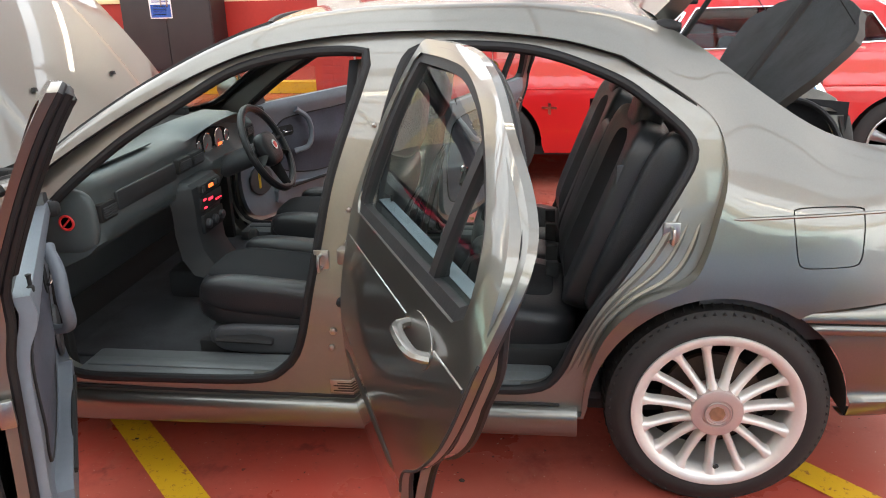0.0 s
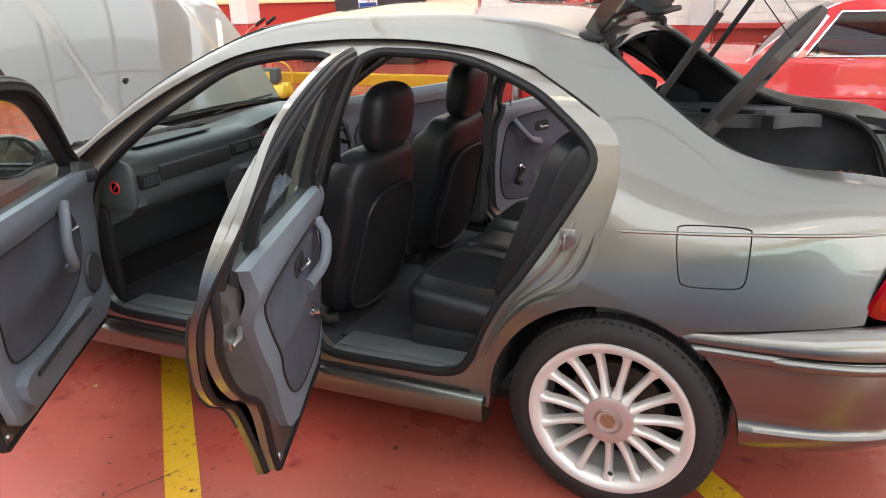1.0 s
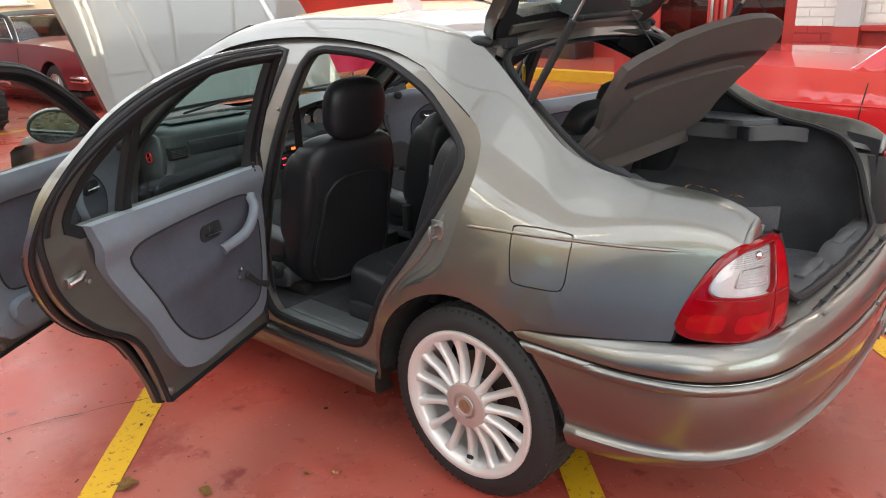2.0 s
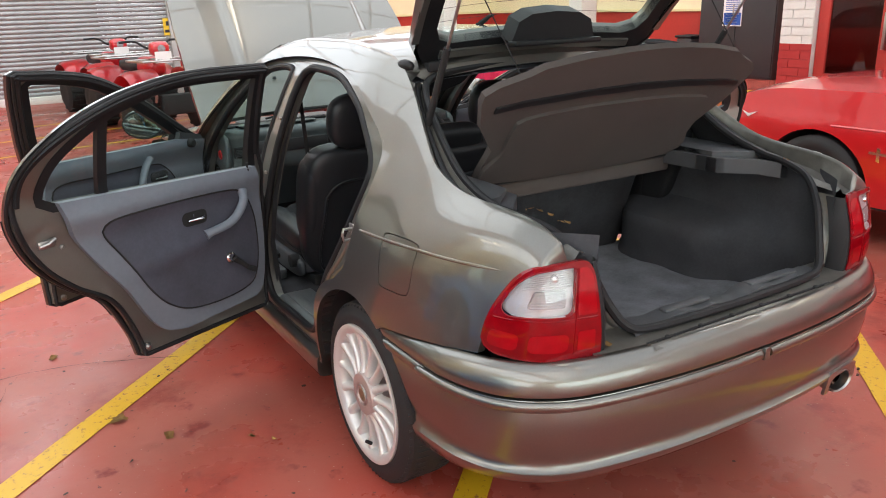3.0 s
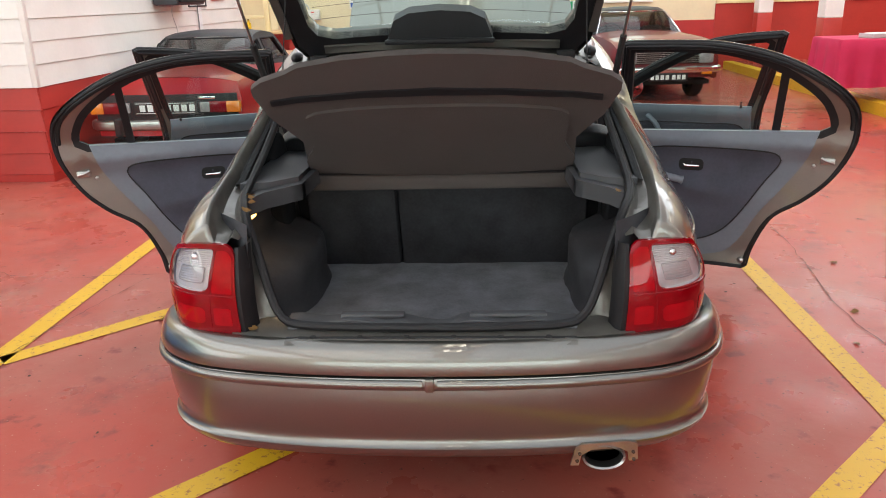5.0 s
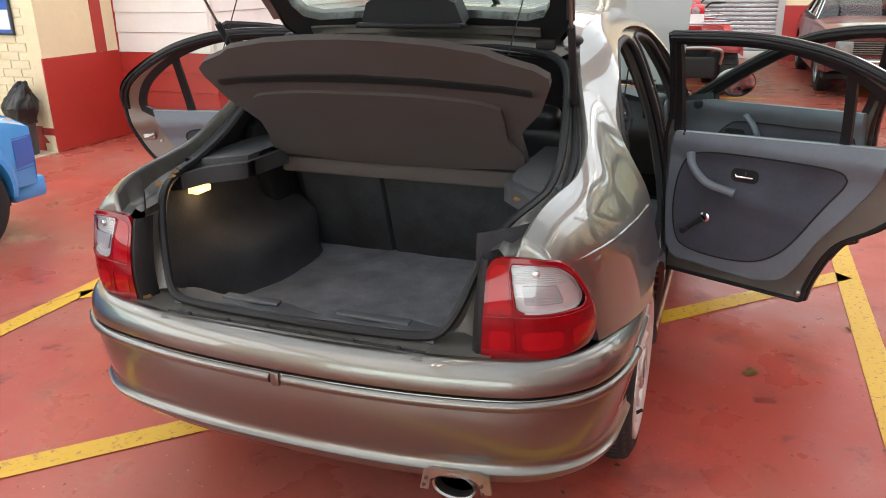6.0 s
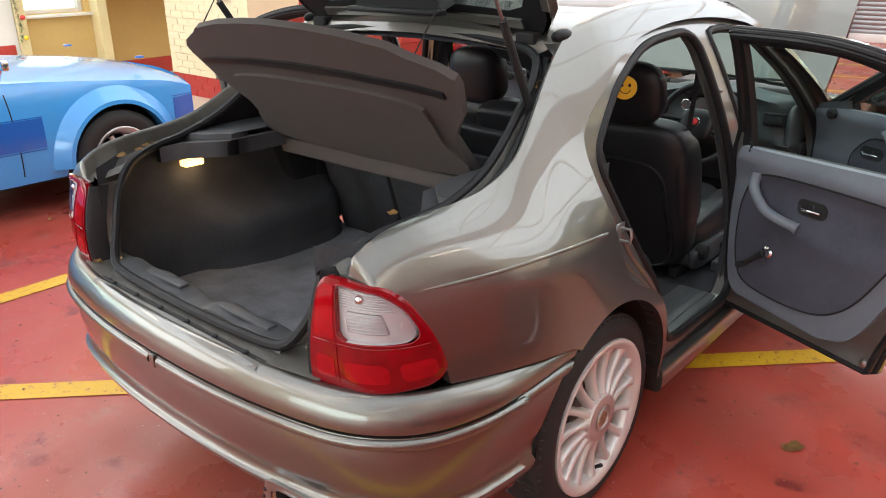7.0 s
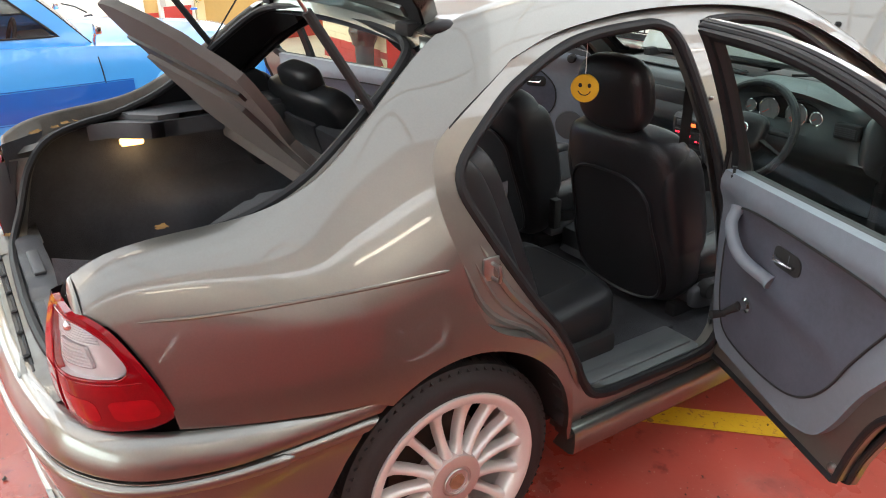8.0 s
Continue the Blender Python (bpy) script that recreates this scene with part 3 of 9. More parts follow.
# pressed ribs down the rear of each door frame
RIB_O = curve2([(0.352, 0.36), (0.333, 0.454), (0.294, 0.541), (0.226, 0.608), (0.14, 0.652), (0.095, 0.692), (0.068, 0.75), (0.046, 0.84)], 40)
RIB_I = curve2([(0.44, 0.37), (0.405, 0.44), (0.37, 0.52), (0.325, 0.60), (0.275, 0.675), (0.235, 0.735), (0.205, 0.785), (0.145, 0.88)], 40)
for side in (0, 1):
    for k, rr in ((0.18, 0.010), (0.42, 0.008), (0.68, 0.012)):
        pts = []
        for (y0, z0), (y1, z1) in zip(RIB_O, RIB_I):
            y, z = y0 + (y1 - y0) * k, z0 + (z1 - z0) * k
            pts.append(Vector((-(half(y, z) - jamb_depth(z) - 0.005), y, z)))
        bm = bmesh.new()
        tube(bm, pts, [rr * min(1.0, 0.25 + i / 8, 0.25 + (39 - i) / 8) for i in range(40)], 8)
        part("pressed_rib", bm if side == 0 else mirrored(bm), M["jamb"], car)

# middle pillar between the doors: bolts and a wiring gaiter
for side in (0, 1):
    def post(y, z, out=0.0):
        return Vector((-(half(y, z) - jamb_depth(z) + out), y, z))
    for y, z, r in ((1.005, 0.75, 0.011), (1.02, 0.70, 0.009), (1.055, 0.50, 0.011), (1.062, 0.45, 0.009), (1.0, 0.84, 0.007), (0.93, 1.06, 0.006)):
        bm = bmesh.new()
        c = post(y, z, 0.002)
        lathe(bm, [(0.0, r), (-0.006, r * 0.95), (-0.008, r * 0.5), (-0.008, 0.0)], 6 if r > 0.01 else 10, "x", c)
        part("pillar_bolt", bm if side == 0 else mirrored(bm), M["steel"], car)
    bm = bmesh.new()
    tube(bm, [post(1.028, 0.585, 0.0), post(1.01, 0.588, 0.02), post(0.99, 0.59, 0.03)], [0.016, 0.013, 0.015], 10)
    part("wiring_gaiter", bm if side == 0 else mirrored(bm), M["rubber"], car)

# ---- rear bumper ----
PLAN = [(0.812, -0.16), (0.81, -0.30), (0.803, -0.42), (0.785, -0.545), (0.745, -0.65), (0.675, -0.725), (0.57, -0.778), (0.38, -0.815), (0.19, -0.832), (0.0, -0.837)]
plan_curve = [(p.x, p.y) for p in spline([(x, y, 0) for x, y in PLAN], 120)]


def plan_from(y0, n, off=0.0):
    """n points of the bumper's plan line, from y0 on the flank to the middle of the tail, moved out by off."""
    pts = [p for p in plan_curve if p[1] <= y0]
    pts = [(pts[0][0], y0)] + pts
    res = spline([(x, y, 0) for x, y in pts[:: max(1, len(pts) // 30)]] + [(0.0, -0.837, 0)], n)
    out = []
    for i, p in enumerate(res):
        a, b = res[max(i - 1, 0)], res[min(i + 1, n - 1)]
        d = (b - a).normalized()
        out.append(Vector((p.x - d.y * off, p.y + d.x * off, 0)))
    out[-1].x = 0.0
    return out


# level: height at the flank, height at the tail, how far out
LEVELS = [(0.600, 0.650, -0.055), (0.607, 0.662, -0.035), (0.606, 0.661, -0.018), (0.600, 0.645, -0.004), (0.592, 0.62, 0.008), (0.584, 0.596, 0.013), (0.579, 0.586, 0.011), (0.5775, 0.5835, -0.006), (0.5745, 0.5805, -0.006), (0.573, 0.578, 0.010), (0.565, 0.565, 0.0145), (0.553, 0.550, 0.012), (0.550, 0.546, 0.010), (0.5485, 0.5445, 0.000), (0.546, 0.542, 0.000), (0.535, 0.53, 0.003), (0.49, 0.48, 0.001), (0.43, 0.43, -0.006), (0.405, 0.405, -0.013), (0.385, 0.392, -0.017), (0.362, 0.374, -0.014), (0.352, 0.368, -0.002), (0.340, 0.357, -0.004), (0.30, 0.335, -0.020), (0.285, 0.325, -0.045), (0.28, 0.32, -0.10)]


def bumper_half():
    rows = []
    for zs, zt, off in LEVELS:
        y0 = 0.008 - 0.338 * math.sqrt(max(0.0, 1 - ((zs - 0.30) / 0.343) ** 2)) - 0.004
        row = []
        # nearly flush with the wing at the arch, standing proud round the tail
        for a, b in zip(plan_from(y0, 70, off * (0.3 if zs > 0.575 else 1.0) - 0.008), plan_from(y0, 70, off)):
            f = min(1.0, max(0.0, (-b.y + y0) / (0.70 + y0)))
            f = f * f * (3 - 2 * f)
            p = a.lerp(b, min(1.0, 1.6 * f))
            row.append(Vector((-p.x, p.y, zs + (zt - zs) * f)))
        rows.append(row)
    return rows


bm = bmesh.new()
rows = bumper_half()
full = [r + [Vector((-p.x, p.y, p.z)) for p in reversed(r[:-1])] for r in rows]
grid(bm, full)
part("rear_bumper", bm, M["paint"], car, angle=60)
for side in (-1, 1):
    bm = bmesh.new()
    pts = [Vector((side * -p.x, p.y, 0.562)) for p in plan_from(-0.39, 60, 0.010)]
    tube(bm, pts[:-1], [0.003] + [0.012] * 57 + [0.011], 20, flat=1.15)
    part("bumper_strip", bm, M["paint"], car)
bm = boxed(-0.011, 0.011, -0.857, -0.83, 0.545, 0.581, bevel=0.003)
part("strip_joint", bm, M["paint"], car)
# dark shadow gap over the strip
for side in (-1, 1):
    bm = bmesh.new()
    tube(bm, [Vector((side * -p.x, p.y, 0.579)) for p in plan_from(-0.30, 60, -0.004)], 0.003, 5)
    part("strip_groove", bm, M["under"], car)

# exhaust with its trim plate
ex = Vector((0.446, -0.750, 0.329))
bm = bmesh.new()
lathe(bm, [(-0.055, 0.047), (-0.06, 0.052), (-0.05, 0.054), (0.12, 0.05), (0.12, 0.044), (-0.055, 0.045)], 32, "y", caps=False)
for v in bm.verts:
    v.co.x *= 1.06
    v.co.z *= 0.66
pipe = part("exhaust_tailpipe", bm, M["steel"], car, "oval polished exhaust tailpipe", m=Matrix.Translation(ex))
bm = bmesh.new()
lathe(bm, [(-0.03, 0.0), (-0.03, 0.043)], 24, "y")
for v in bm.verts:
    v.co.x *= 1.04
    v.co.z *= 0.64
part("pipe_mouth", bm, M["soot"], pipe)
plate = [(-0.088, -0.028), (-0.075, 0.052), (-0.06, 0.062), (0.06, 0.066), (0.085, 0.055), (0.09, -0.015), (0.066, -0.02), (0.062, 0.02), (0.04, 0.038), (-0.035, 0.036), (-0.06, 0.015), (-0.066, -0.03)]
bm = sheet(resample(plate, 0.02), lambda u, v: Vector((0.447 + u, -0.855 + abs(u + 0.47) * 0.10 + (0.065 - v) * 0.05, 0.328 + v * 0.72)), step=0.03, flange=(0, 0.01, 0))
pl = part("exhaust_trim_plate", bm, M["steel"], car, "riveted steel plate round the tailpipe")
for u, v in ((-0.072, 0.0), (-0.066, 0.03), (0.074, 0.005), (0.072, 0.035)):
    bm = bmesh.new()
    lathe(bm, [(-0.006, 0.0), (-0.005, 0.004), (0, 0.005)], 10, "y", (0.447 + u, -0.815 - (0.006 if u < 0 else 0.0), 0.328 + v * 0.72))
    part("rivet", bm, M["disc"], pl)

# tail lamps
LAMP_B = [(0.728, -0.580), (0.715, -0.625), (0.686, -0.678), (0.64, -0.718), (0.57, -0.738), (0.495, -0.748)]
LAMP_T = [(0.658, -0.672), (0.650, -0.682), (0.636, -0.694), (0.615, -0.702), (0.56, -0.706), (0.497, -0.706)]
lb, lt = spline([(x, y, 0) for x, y in LAMP_B], 25), spline([(x, y, 0) for x, y in LAMP_T], 25)


def lamp_point(u, w, off=0.0):
    """u from the outer end to the inner edge, w from the foot to the top."""
    i = u * 24
    k = min(int(i), 23)
    b, t = lb[k].lerp(lb[k + 1], i - k), lt[k].lerp(lt[k + 1], i - k)
    # the outer edge bows back with the flank's line
    bow = w + 0.10 * math.sin(math.pi * w) * (1 - u) * -1
    p = b.lerp(t, max(0.0, bow) ** 1.35)
    d = (b.lerp(t, 0.5) - Vector((0.40, -0.35, 0))).normalized()
    q = p + d * (off + 0.012 * math.sin(math.pi * w) + 0.010 * w)
    z = 0.668 + 0.222 * w - 0.012 * u * (1 - w) + 0.006 * math.sin(math.pi * u) * w
    return Vector((-q.x, q.y, z))


def lamp_sheet(pts, off, flange=0.012):
    return sheet(pts, lambda u, w: lamp_point(u, w, off), step=0.05, flange=(0, flange, 0))


def rounded(u0, u1, w0, w1, r, n=6):
    out = []
    for cx, cy, a0 in ((u1 - r[1], w1 - r[1], 0), (u0 + r[0], w1 - r[0], 90), (u0 + r[3], w0 + r[3], 180), (u1 - r[2], w0 + r[2], 270)):
        k = len(out) // (n + 1)
        rr = (r[1], r[0], r[3], r[2])[k]
        for i in range(n + 1):
            a = radians(a0 + 90 * i / n)
            out.append((cx + rr * math.cos(a), cy + rr * math.sin(a)))
    return resample(out, 0.05)


CLEAR = rounded(0.035, 0.735, 0.48, 0.955, (0.20, 0.06, 0.08, 0.16))
for side in (0, 1):
    lamp = new("tail_lamp", None)
    lamp.parent = car
    lamp["label"] = "red and clear tail lamp"
    hand_of = lambda bm: bm if side == 0 else mirrored(bm)
    part("red_lens", hand_of(sheet(rounded(0.0, 1.0, 0.0, 1.0, (0.14, 0.15, 0.05, 0.15)), lambda u, w: lamp_point(u, w, 0.0), [CLEAR], 0.05, flange=(0, 0.012, 0))), M["red_lens"], lamp)
    for pts in (rounded(0.765, 0.965, 0.48, 0.94, (0.03, 0.10, 0.02, 0.02)), rounded(0.04, 0.30, 0.10, 0.30, (0.06,) * 4), rounded(0.38, 0.70, 0.10, 0.30, (0.06,) * 4), rounded(0.78, 0.94, 0.10, 0.31, (0.02,) * 4)):
        part("reflector_panel", hand_of(lamp_sheet(pts, 0.0012, 0.001)), M["red_bright"], lamp)
    part("joint_line", hand_of(tube(bmesh.new(), [lamp_point(0.75, 0.06 + 0.88 * i / 20, 0.0005) for i in range(21)], 0.0014, 5)), M["red_lens"], lamp)
    part("joint_line", hand_of(tube(bmesh.new(), [lamp_point(0.03 + 0.94 * i / 24, 0.45, 0.0005) for i in range(25)], 0.0014, 5)), M["red_lens"], lamp)
    # silvered bowl with a ribbed upper half and a smooth block, behind a clear pane
    part("lamp_bowl", hand_of(lamp_sheet(CLEAR, -0.014, -0.012)), M["lamp_bowl"], lamp)
    part("lamp_block", hand_of(lamp_sheet(rounded(0.30, 0.64, 0.56, 0.735, (0.02,) * 4), -0.008, 0.006)), M["lamp_block"], lamp)
    for k in range(9):
        w = 0.755 + 0.021 * k
        part("lens_rib", hand_of(tube(bmesh.new(), [lamp_point(0.16 + 0.55 * i / 12, w, -0.0115) for i in range(13)], 0.0017, 6)), M["lamp_bowl"], lamp)
    for k in range(6):
        w = 0.575 + 0.028 * k
        part("lens_rib", hand_of(tube(bmesh.new(), [lamp_point(0.32 + 0.30 * i / 8, w, -0.0075) for i in range(9)], 0.0012, 5)), M["lamp_block"], lamp)
    bulb = bmesh.new()
    bmesh.ops.create_uvsphere(bulb, u_segments=14, v_segments=8, radius=0.011)
    bmesh.ops.translate(bulb, verts=bulb.verts, vec=lamp_point(0.45, 0.85, -0.012))
    part("bulb", hand_of(bulb), M["chrome"], lamp)
    pane = part("clear_lens", hand_of(lamp_sheet(CLEAR, 0.0008, 0.001)), M["lamp_glass"], lamp)
    pane.visible_shadow = False
    part("lens_rim", hand_of(tube(bmesh.new(), [lamp_point(u, w, 0.001) for u, w in CLEAR], 0.0018, 5, closed=True)), M["red_lens"], lamp)
    # dark surround beside the lamp
    bm = bmesh.new()
    rr = []
    for i in range(15):
        w = 0.98 * i / 14
        p = lamp_point(1.0, w)
        e = 1.0 - 0.25 * max(0.0, w - 0.6) / 0.38
        rr.append([p + Vector((0, 0.004, 0)), p + Vector((0.012 * e, 0.002, 0)), p + Vector((0.026 * e, 0.014, 0)), p + Vector((0.036 * e, 0.05, 0))])
    grid(bm, rr)
    part("lamp_surround", bm if side == 0 else mirrored(bm), M["rubber"], car)

# ---- tailgate opening ----
SEAL = [(0.0, -0.752, 0.676), (0.20, -0.748, 0.677), (0.34, -0.738, 0.680), (0.39, -0.725, 0.695), (0.425, -0.695, 0.75), (0.465, -0.645, 0.86), (0.505, -0.575, 0.925), (0.54, -0.47, 0.950), (0.555, -0.36, 0.966), (0.551, -0.21, 1.022), (0.525, -0.04, 1.140), (0.50, 0.05, 1.208), (0.45, 0.105, 1.25), (0.32, 0.125, 1.27), (0.0, 0.135, 1.285)]
seal_half = spline(SEAL, 90)
seal_line = list(reversed(seal_half))
rising = [p for p in seal_half if p.y > -0.66 and p.y < 0.11]


def seal_at(y):
    """The tailgate seal's point at a length y along the car."""
    for a, b in zip(rising, rising[1:]):
        if a.y <= y <= b.y:
            return a.lerp(b, (y - a.y) / max(b.y - a.y, 1e-6))
    return rising[0].copy() if y < rising[0].y else rising[-1].copy()


for side in (0, 1):
    # channel along the pillar and the shoulder: rolled lip, step down, floor, flange under the seal
    rows, ridge = [], []
    for i in range(60):
        y = 0.118 - 0.803 * i / 59
        o, t = Vector((XE(y), y, ZT(y))), seal_at(y)
        if y < -0.60:
            t = Vector((0.500, y, 0.912 - 0.12 * (-0.60 - y)))
        q = t.z - o.z
        rows.append([o, o + Vector((-0.006, 0, -0.002)), o + Vector((-0.010, 0, -0.010)), o.lerp(t, 0.25) + Vector((0, 0, -0.030 - 0.2 * abs(q))), o.lerp(t, 0.62) + Vector((0, 0, -0.030)), o.lerp(t, 0.74) + Vector((0, 0, -0.014)), o.lerp(t, 0.80) + Vector((0, 0, -0.006)), t + Vector((-0.004, 0, -0.006))])
        ridge.append([o.lerp(t, f) + Vector((0, 0, d)) for f, d in ((0.34, -0.034), (0.35, -0.022), (0.48, -0.015), (0.62, -0.017), (0.64, -0.030))])
    bm = bmesh.new()
    grid(bm, [[Vector((-p.x, p.y, p.z)) for p in r] for r in rows])
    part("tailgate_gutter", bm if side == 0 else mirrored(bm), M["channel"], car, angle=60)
    # the shoulder's blunt end over the tail lamp
    lip = [skin(-0.685, 0.893 + (top_v(-0.685) - 0.893) * i / 14) for i in range(15)] + [Vector((-p.x, p.y, p.z)) for p in rows[-1][1:5]]
    bm = bmesh.new()
    cap_rows = []
    for p in lip:
        f = Vector((p.x * 0.985 - 0.009, -0.688, 0.884))
        cap_rows.append([p, p.lerp(f, 0.05) + Vector((0, -0.004, 0)), p.lerp(f, 0.15) + Vector((0, -0.007, 0)), p.lerp(f, 0.55) + Vector((0, -0.010, 0)), f + Vector((0, -0.010, 0))])
    grid(bm, cap_rows)
    part("shoulder_end", bm if side == 0 else mirrored(bm), M["paint"], car, angle=60)
    bm = bmesh.new()
    grid(bm, [[Vector((-p.x, p.y, p.z)) for p in r] for r in ridge[:36]])
    part("gutter_trim", bm if side == 0 else mirrored(bm), M["rubber"], car)
    # pressed panel between the lamp and the seal
    rows = []
    low_seal = [p for p in seal_half if 0.68 < p.z < 0.892 and p.y < -0.55]
    for p in low_seal:
        w = (p.z - 0.668) / 0.222
        e = lamp_point(1.0, min(max(w, 0.0), 1.0))
        e = Vector((-e.x - 0.022, e.y + 0.040, p.z))
        rows.append([Vector((e.x, e.y - 0.016, e.z)), e, e.lerp(p, 0.3) + Vector((0, 0.030, 0)), e.lerp(p, 0.65) + Vector((0, 0.030, 0)), e.lerp(p, 0.85) + Vector((0, 0.006, 0)), p + Vector((0, 0.004, 0))])
    bm = bmesh.new()
    grid(bm, [[Vector((-p.x, p.y, p.z)) for p in r] for r in rows])
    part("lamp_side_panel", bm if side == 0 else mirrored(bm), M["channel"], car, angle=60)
    # ledge under it, over the bumper
    bm = bmesh.new()
    grid(bm, [[Vector((-x, y0, 0.660)), Vector((-x, y0 + 0.03, 0.664)), Vector((-x, -0.66, 0.672))] for x, y0 in ((0.52, -0.765), (0.46, -0.775), (0.40, -0.782), (0.34, -0.786))])
    part("corner_ledge", bm if side == 0 else mirrored(bm), M["channel"], car)
bm = bmesh.new()
full = [Vector((-p.x, p.y, p.z)) for p in seal_half] + [p.copy() for p in reversed(seal_half[1:-1])]
tube(bm, full, 0.012, 8, closed=True)
part("tailgate_seal", bm, M["rubber"], car)
bm = bmesh.new()
grid(bm, [[Vector((XE(0.13) * (2 * j / 16 - 1), 0.128, ZT(0.13) + 0.026 * (1 - (2 * j / 16 - 1) ** 2))), Vector((0.46 * (2 * j / 16 - 1), 0.115, 1.245 + 0.03 * (1 - (2 * j / 16 - 1) ** 2))), Vector((0.44 * (2 * j / 16 - 1), 0.16, 1.235 + 0.03 * (1 - (2 * j / 16 - 1) ** 2)))] for j in range(17)])
part("roof_rear_rail", bm, M["jamb"], car)
# slam panel strips, screw heads and catch pads
bm = bmesh.new()
grid(bm, [[Vector((x, y, z)) for y, z in ((-0.808, 0.654), (-0.800, 0.661), (-0.788, 0.6625), (-0.780, 0.6575), (-0.770, 0.658), (-0.748, 0.666), (-0.70, 0.668))] for x in (-0.37 + 0.74 * i / 20 for i in range(21))])
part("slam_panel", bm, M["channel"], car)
part("slam_groove", tube(bmesh.new(), [Vector((-0.37 + 0.74 * i / 20, -0.776, 0.659)) for i in range(21)], 0.004, 6), M["rubber"], car)
for i in range(6):
    bm = bmesh.new()
    lathe(bm, [(0.0, 0.008), (0.004, 0.007), (0.006, 0.0)], 12, "z", (-0.30 + 0.12 * i, -0.78, 0.662))
    part("screw_head", bm, M["under"], car)
for s in (-1, 1):
    bm = bmesh.new()
    lathe(bm, [(0.0, 0.021), (0.018, 0.019), (0.025, 0.010), (0.026, 0.0)], 20, "z", (s * 0.408, -0.722, 0.640))
    part("rubber_stop", bm, M["white_paint"], car, "white tailgate stop pad")
# boot sill
bm = bmesh.new()
rows = []
for i in range(41):
    x = -0.375 + 0.75 * i / 40
    dip = 0.016 * math.exp(-((x) / 0.06) ** 4) + 0.004 * math.sin(x * 40)
    rows.append([Vector((x, -0.742, 0.668)), Vector((x, -0.735, 0.686 - dip)), Vector((x, -0.69, 0.690 - dip)), Vector((x, -0.665, 0.68 - dip)), Vector((x, -0.655, 0.52))])
grid(bm, rows)
part("boot_sill", bm, M["plastic"], car)
for x0, x1 in ((-0.24, -0.07), (0.10, 0.30)):
    part("sill_stiffener", boxed(x0, x1, -0.715, -0.685, 0.686, 0.697, bevel=0.005), M["plastic"], car)

# ---- boot inside ----
bm = bmesh.new()
n = 30
rows = []
for i in range(n + 1):
    y = -0.66 + 0.93 * i / n
    rows.append([Vector((-0.56 + 1.12 * j / 36, y, 0.495 + 0.006 * noise.noise(Vector((j * 0.3, y * 7, 0))) + 0.015 * max(0, (y - 0.1)) ))for j in range(37)])
grid(bm, rows)
part("boot_floor", bm, M["bootcarpet"], car, "grey felt boot floor mat")
for side in (0, 1):
    bm = bmesh.new()
    rows = []
    for i in range(31):
        y = -0.70 + 0.98 * i / 30
        hump = math.exp(-((y + 0.02) / 0.28) ** 6)
        low = math.exp(-((y + 0.30) / 0.26) ** 4)
        row = []
        for j in range(23):
            z = 0.48 + 0.46 * j / 22
            f = hump / (1 + math.exp((z - 0.70 + 0.05 * max(0.0, -y)) / 0.012))
            g = low / (1 + math.exp((z - 0.68) / 0.03))
            x = 0.615 - 0.17 * f - 0.05 * max(0.0, g - f) - 0.16 * max(0.0, (-0.50 - y) / 0.20) ** 1.3 * 0.9
            x -= 0.02 * math.exp(-((z - 0.48) / 0.03) ** 2)
            x += 0.010 * noise.noise(Vector((y * 7, z * 7, side))) + 0.004 * noise.noise(Vector((y * 22, z * 22, side)))
            row.append(Vector((-x, y, z)))
        rows.append(row)
    grid(bm, rows)
    part("boot_side_trim", bm if side == 0 else mirrored(bm), M["boottrim"], car)
    # shelf support
    out = [(-0.60, 0.20), (-0.60, -0.44), (-0.54, -0.46), (-0.50, -0.40), (-0.415, -0.30), (-0.405, -0.05), (-0.41, 0.20)]
    bm = sheet(resample(out, 0.04), lambda u, v: Vector((u, v, 0.952 - 0.02 * max(0, -u - 0.5) / 0.1)), step=0.05, flange=(0, 0, -0.05))
    sup = part("shelf_support", bm if side == 0 else mirrored(bm), M["plastic"], car)
    bm = sheet(resample([(-0.585, 0.15), (-0.585, -0.36), (-0.50, -0.34), (-0.43, -0.27), (-0.425, 0.15)], 0.04), lambda u, v: Vector((u, v, 0.968)), step=0.05, flange=(0, 0, -0.03))
    part("speaker_cover", bm if side == 0 else mirrored(bm), M["plastic"], sup)
    # inner quarter trim up the pillar
    bm = bmesh.new()
    rows = []
    for i in range(16):
        p = seal_line[12 + i * 2]
        y = p.y
        rows.append([Vector((-(p.x + 0.004), y, p.z - 0.006)), Vector((-(p.x + 0.035), y + 0.035, p.z - 0.05)), Vector((-0.63, y + 0.05, max(0.90, p.z - 0.15)))])
    grid(bm, rows)
    part("pillar_trim", bm if side == 0 else mirrored(bm), M["seatcloth"], car)
# boot lamp under the left support
bm = boxed(-0.602, -0.564, -0.365, -0.295, 0.852, 0.872, bevel=0.005)
part("boot_lamp", bm, glow("warm_boot_lamp", (1.0, 0.55, 0.16), 4.0), car, "lit warm boot lamp")
lamp = bpy.data.lights.new("boot_bulb", "POINT")
lamp.energy, lamp.color, lamp.shadow_soft_size = 0.4, (1.0, 0.68, 0.36), 0.02
new("boot_bulb", lamp).matrix_world = Matrix.Translation((-0.53, -0.328, 0.835))

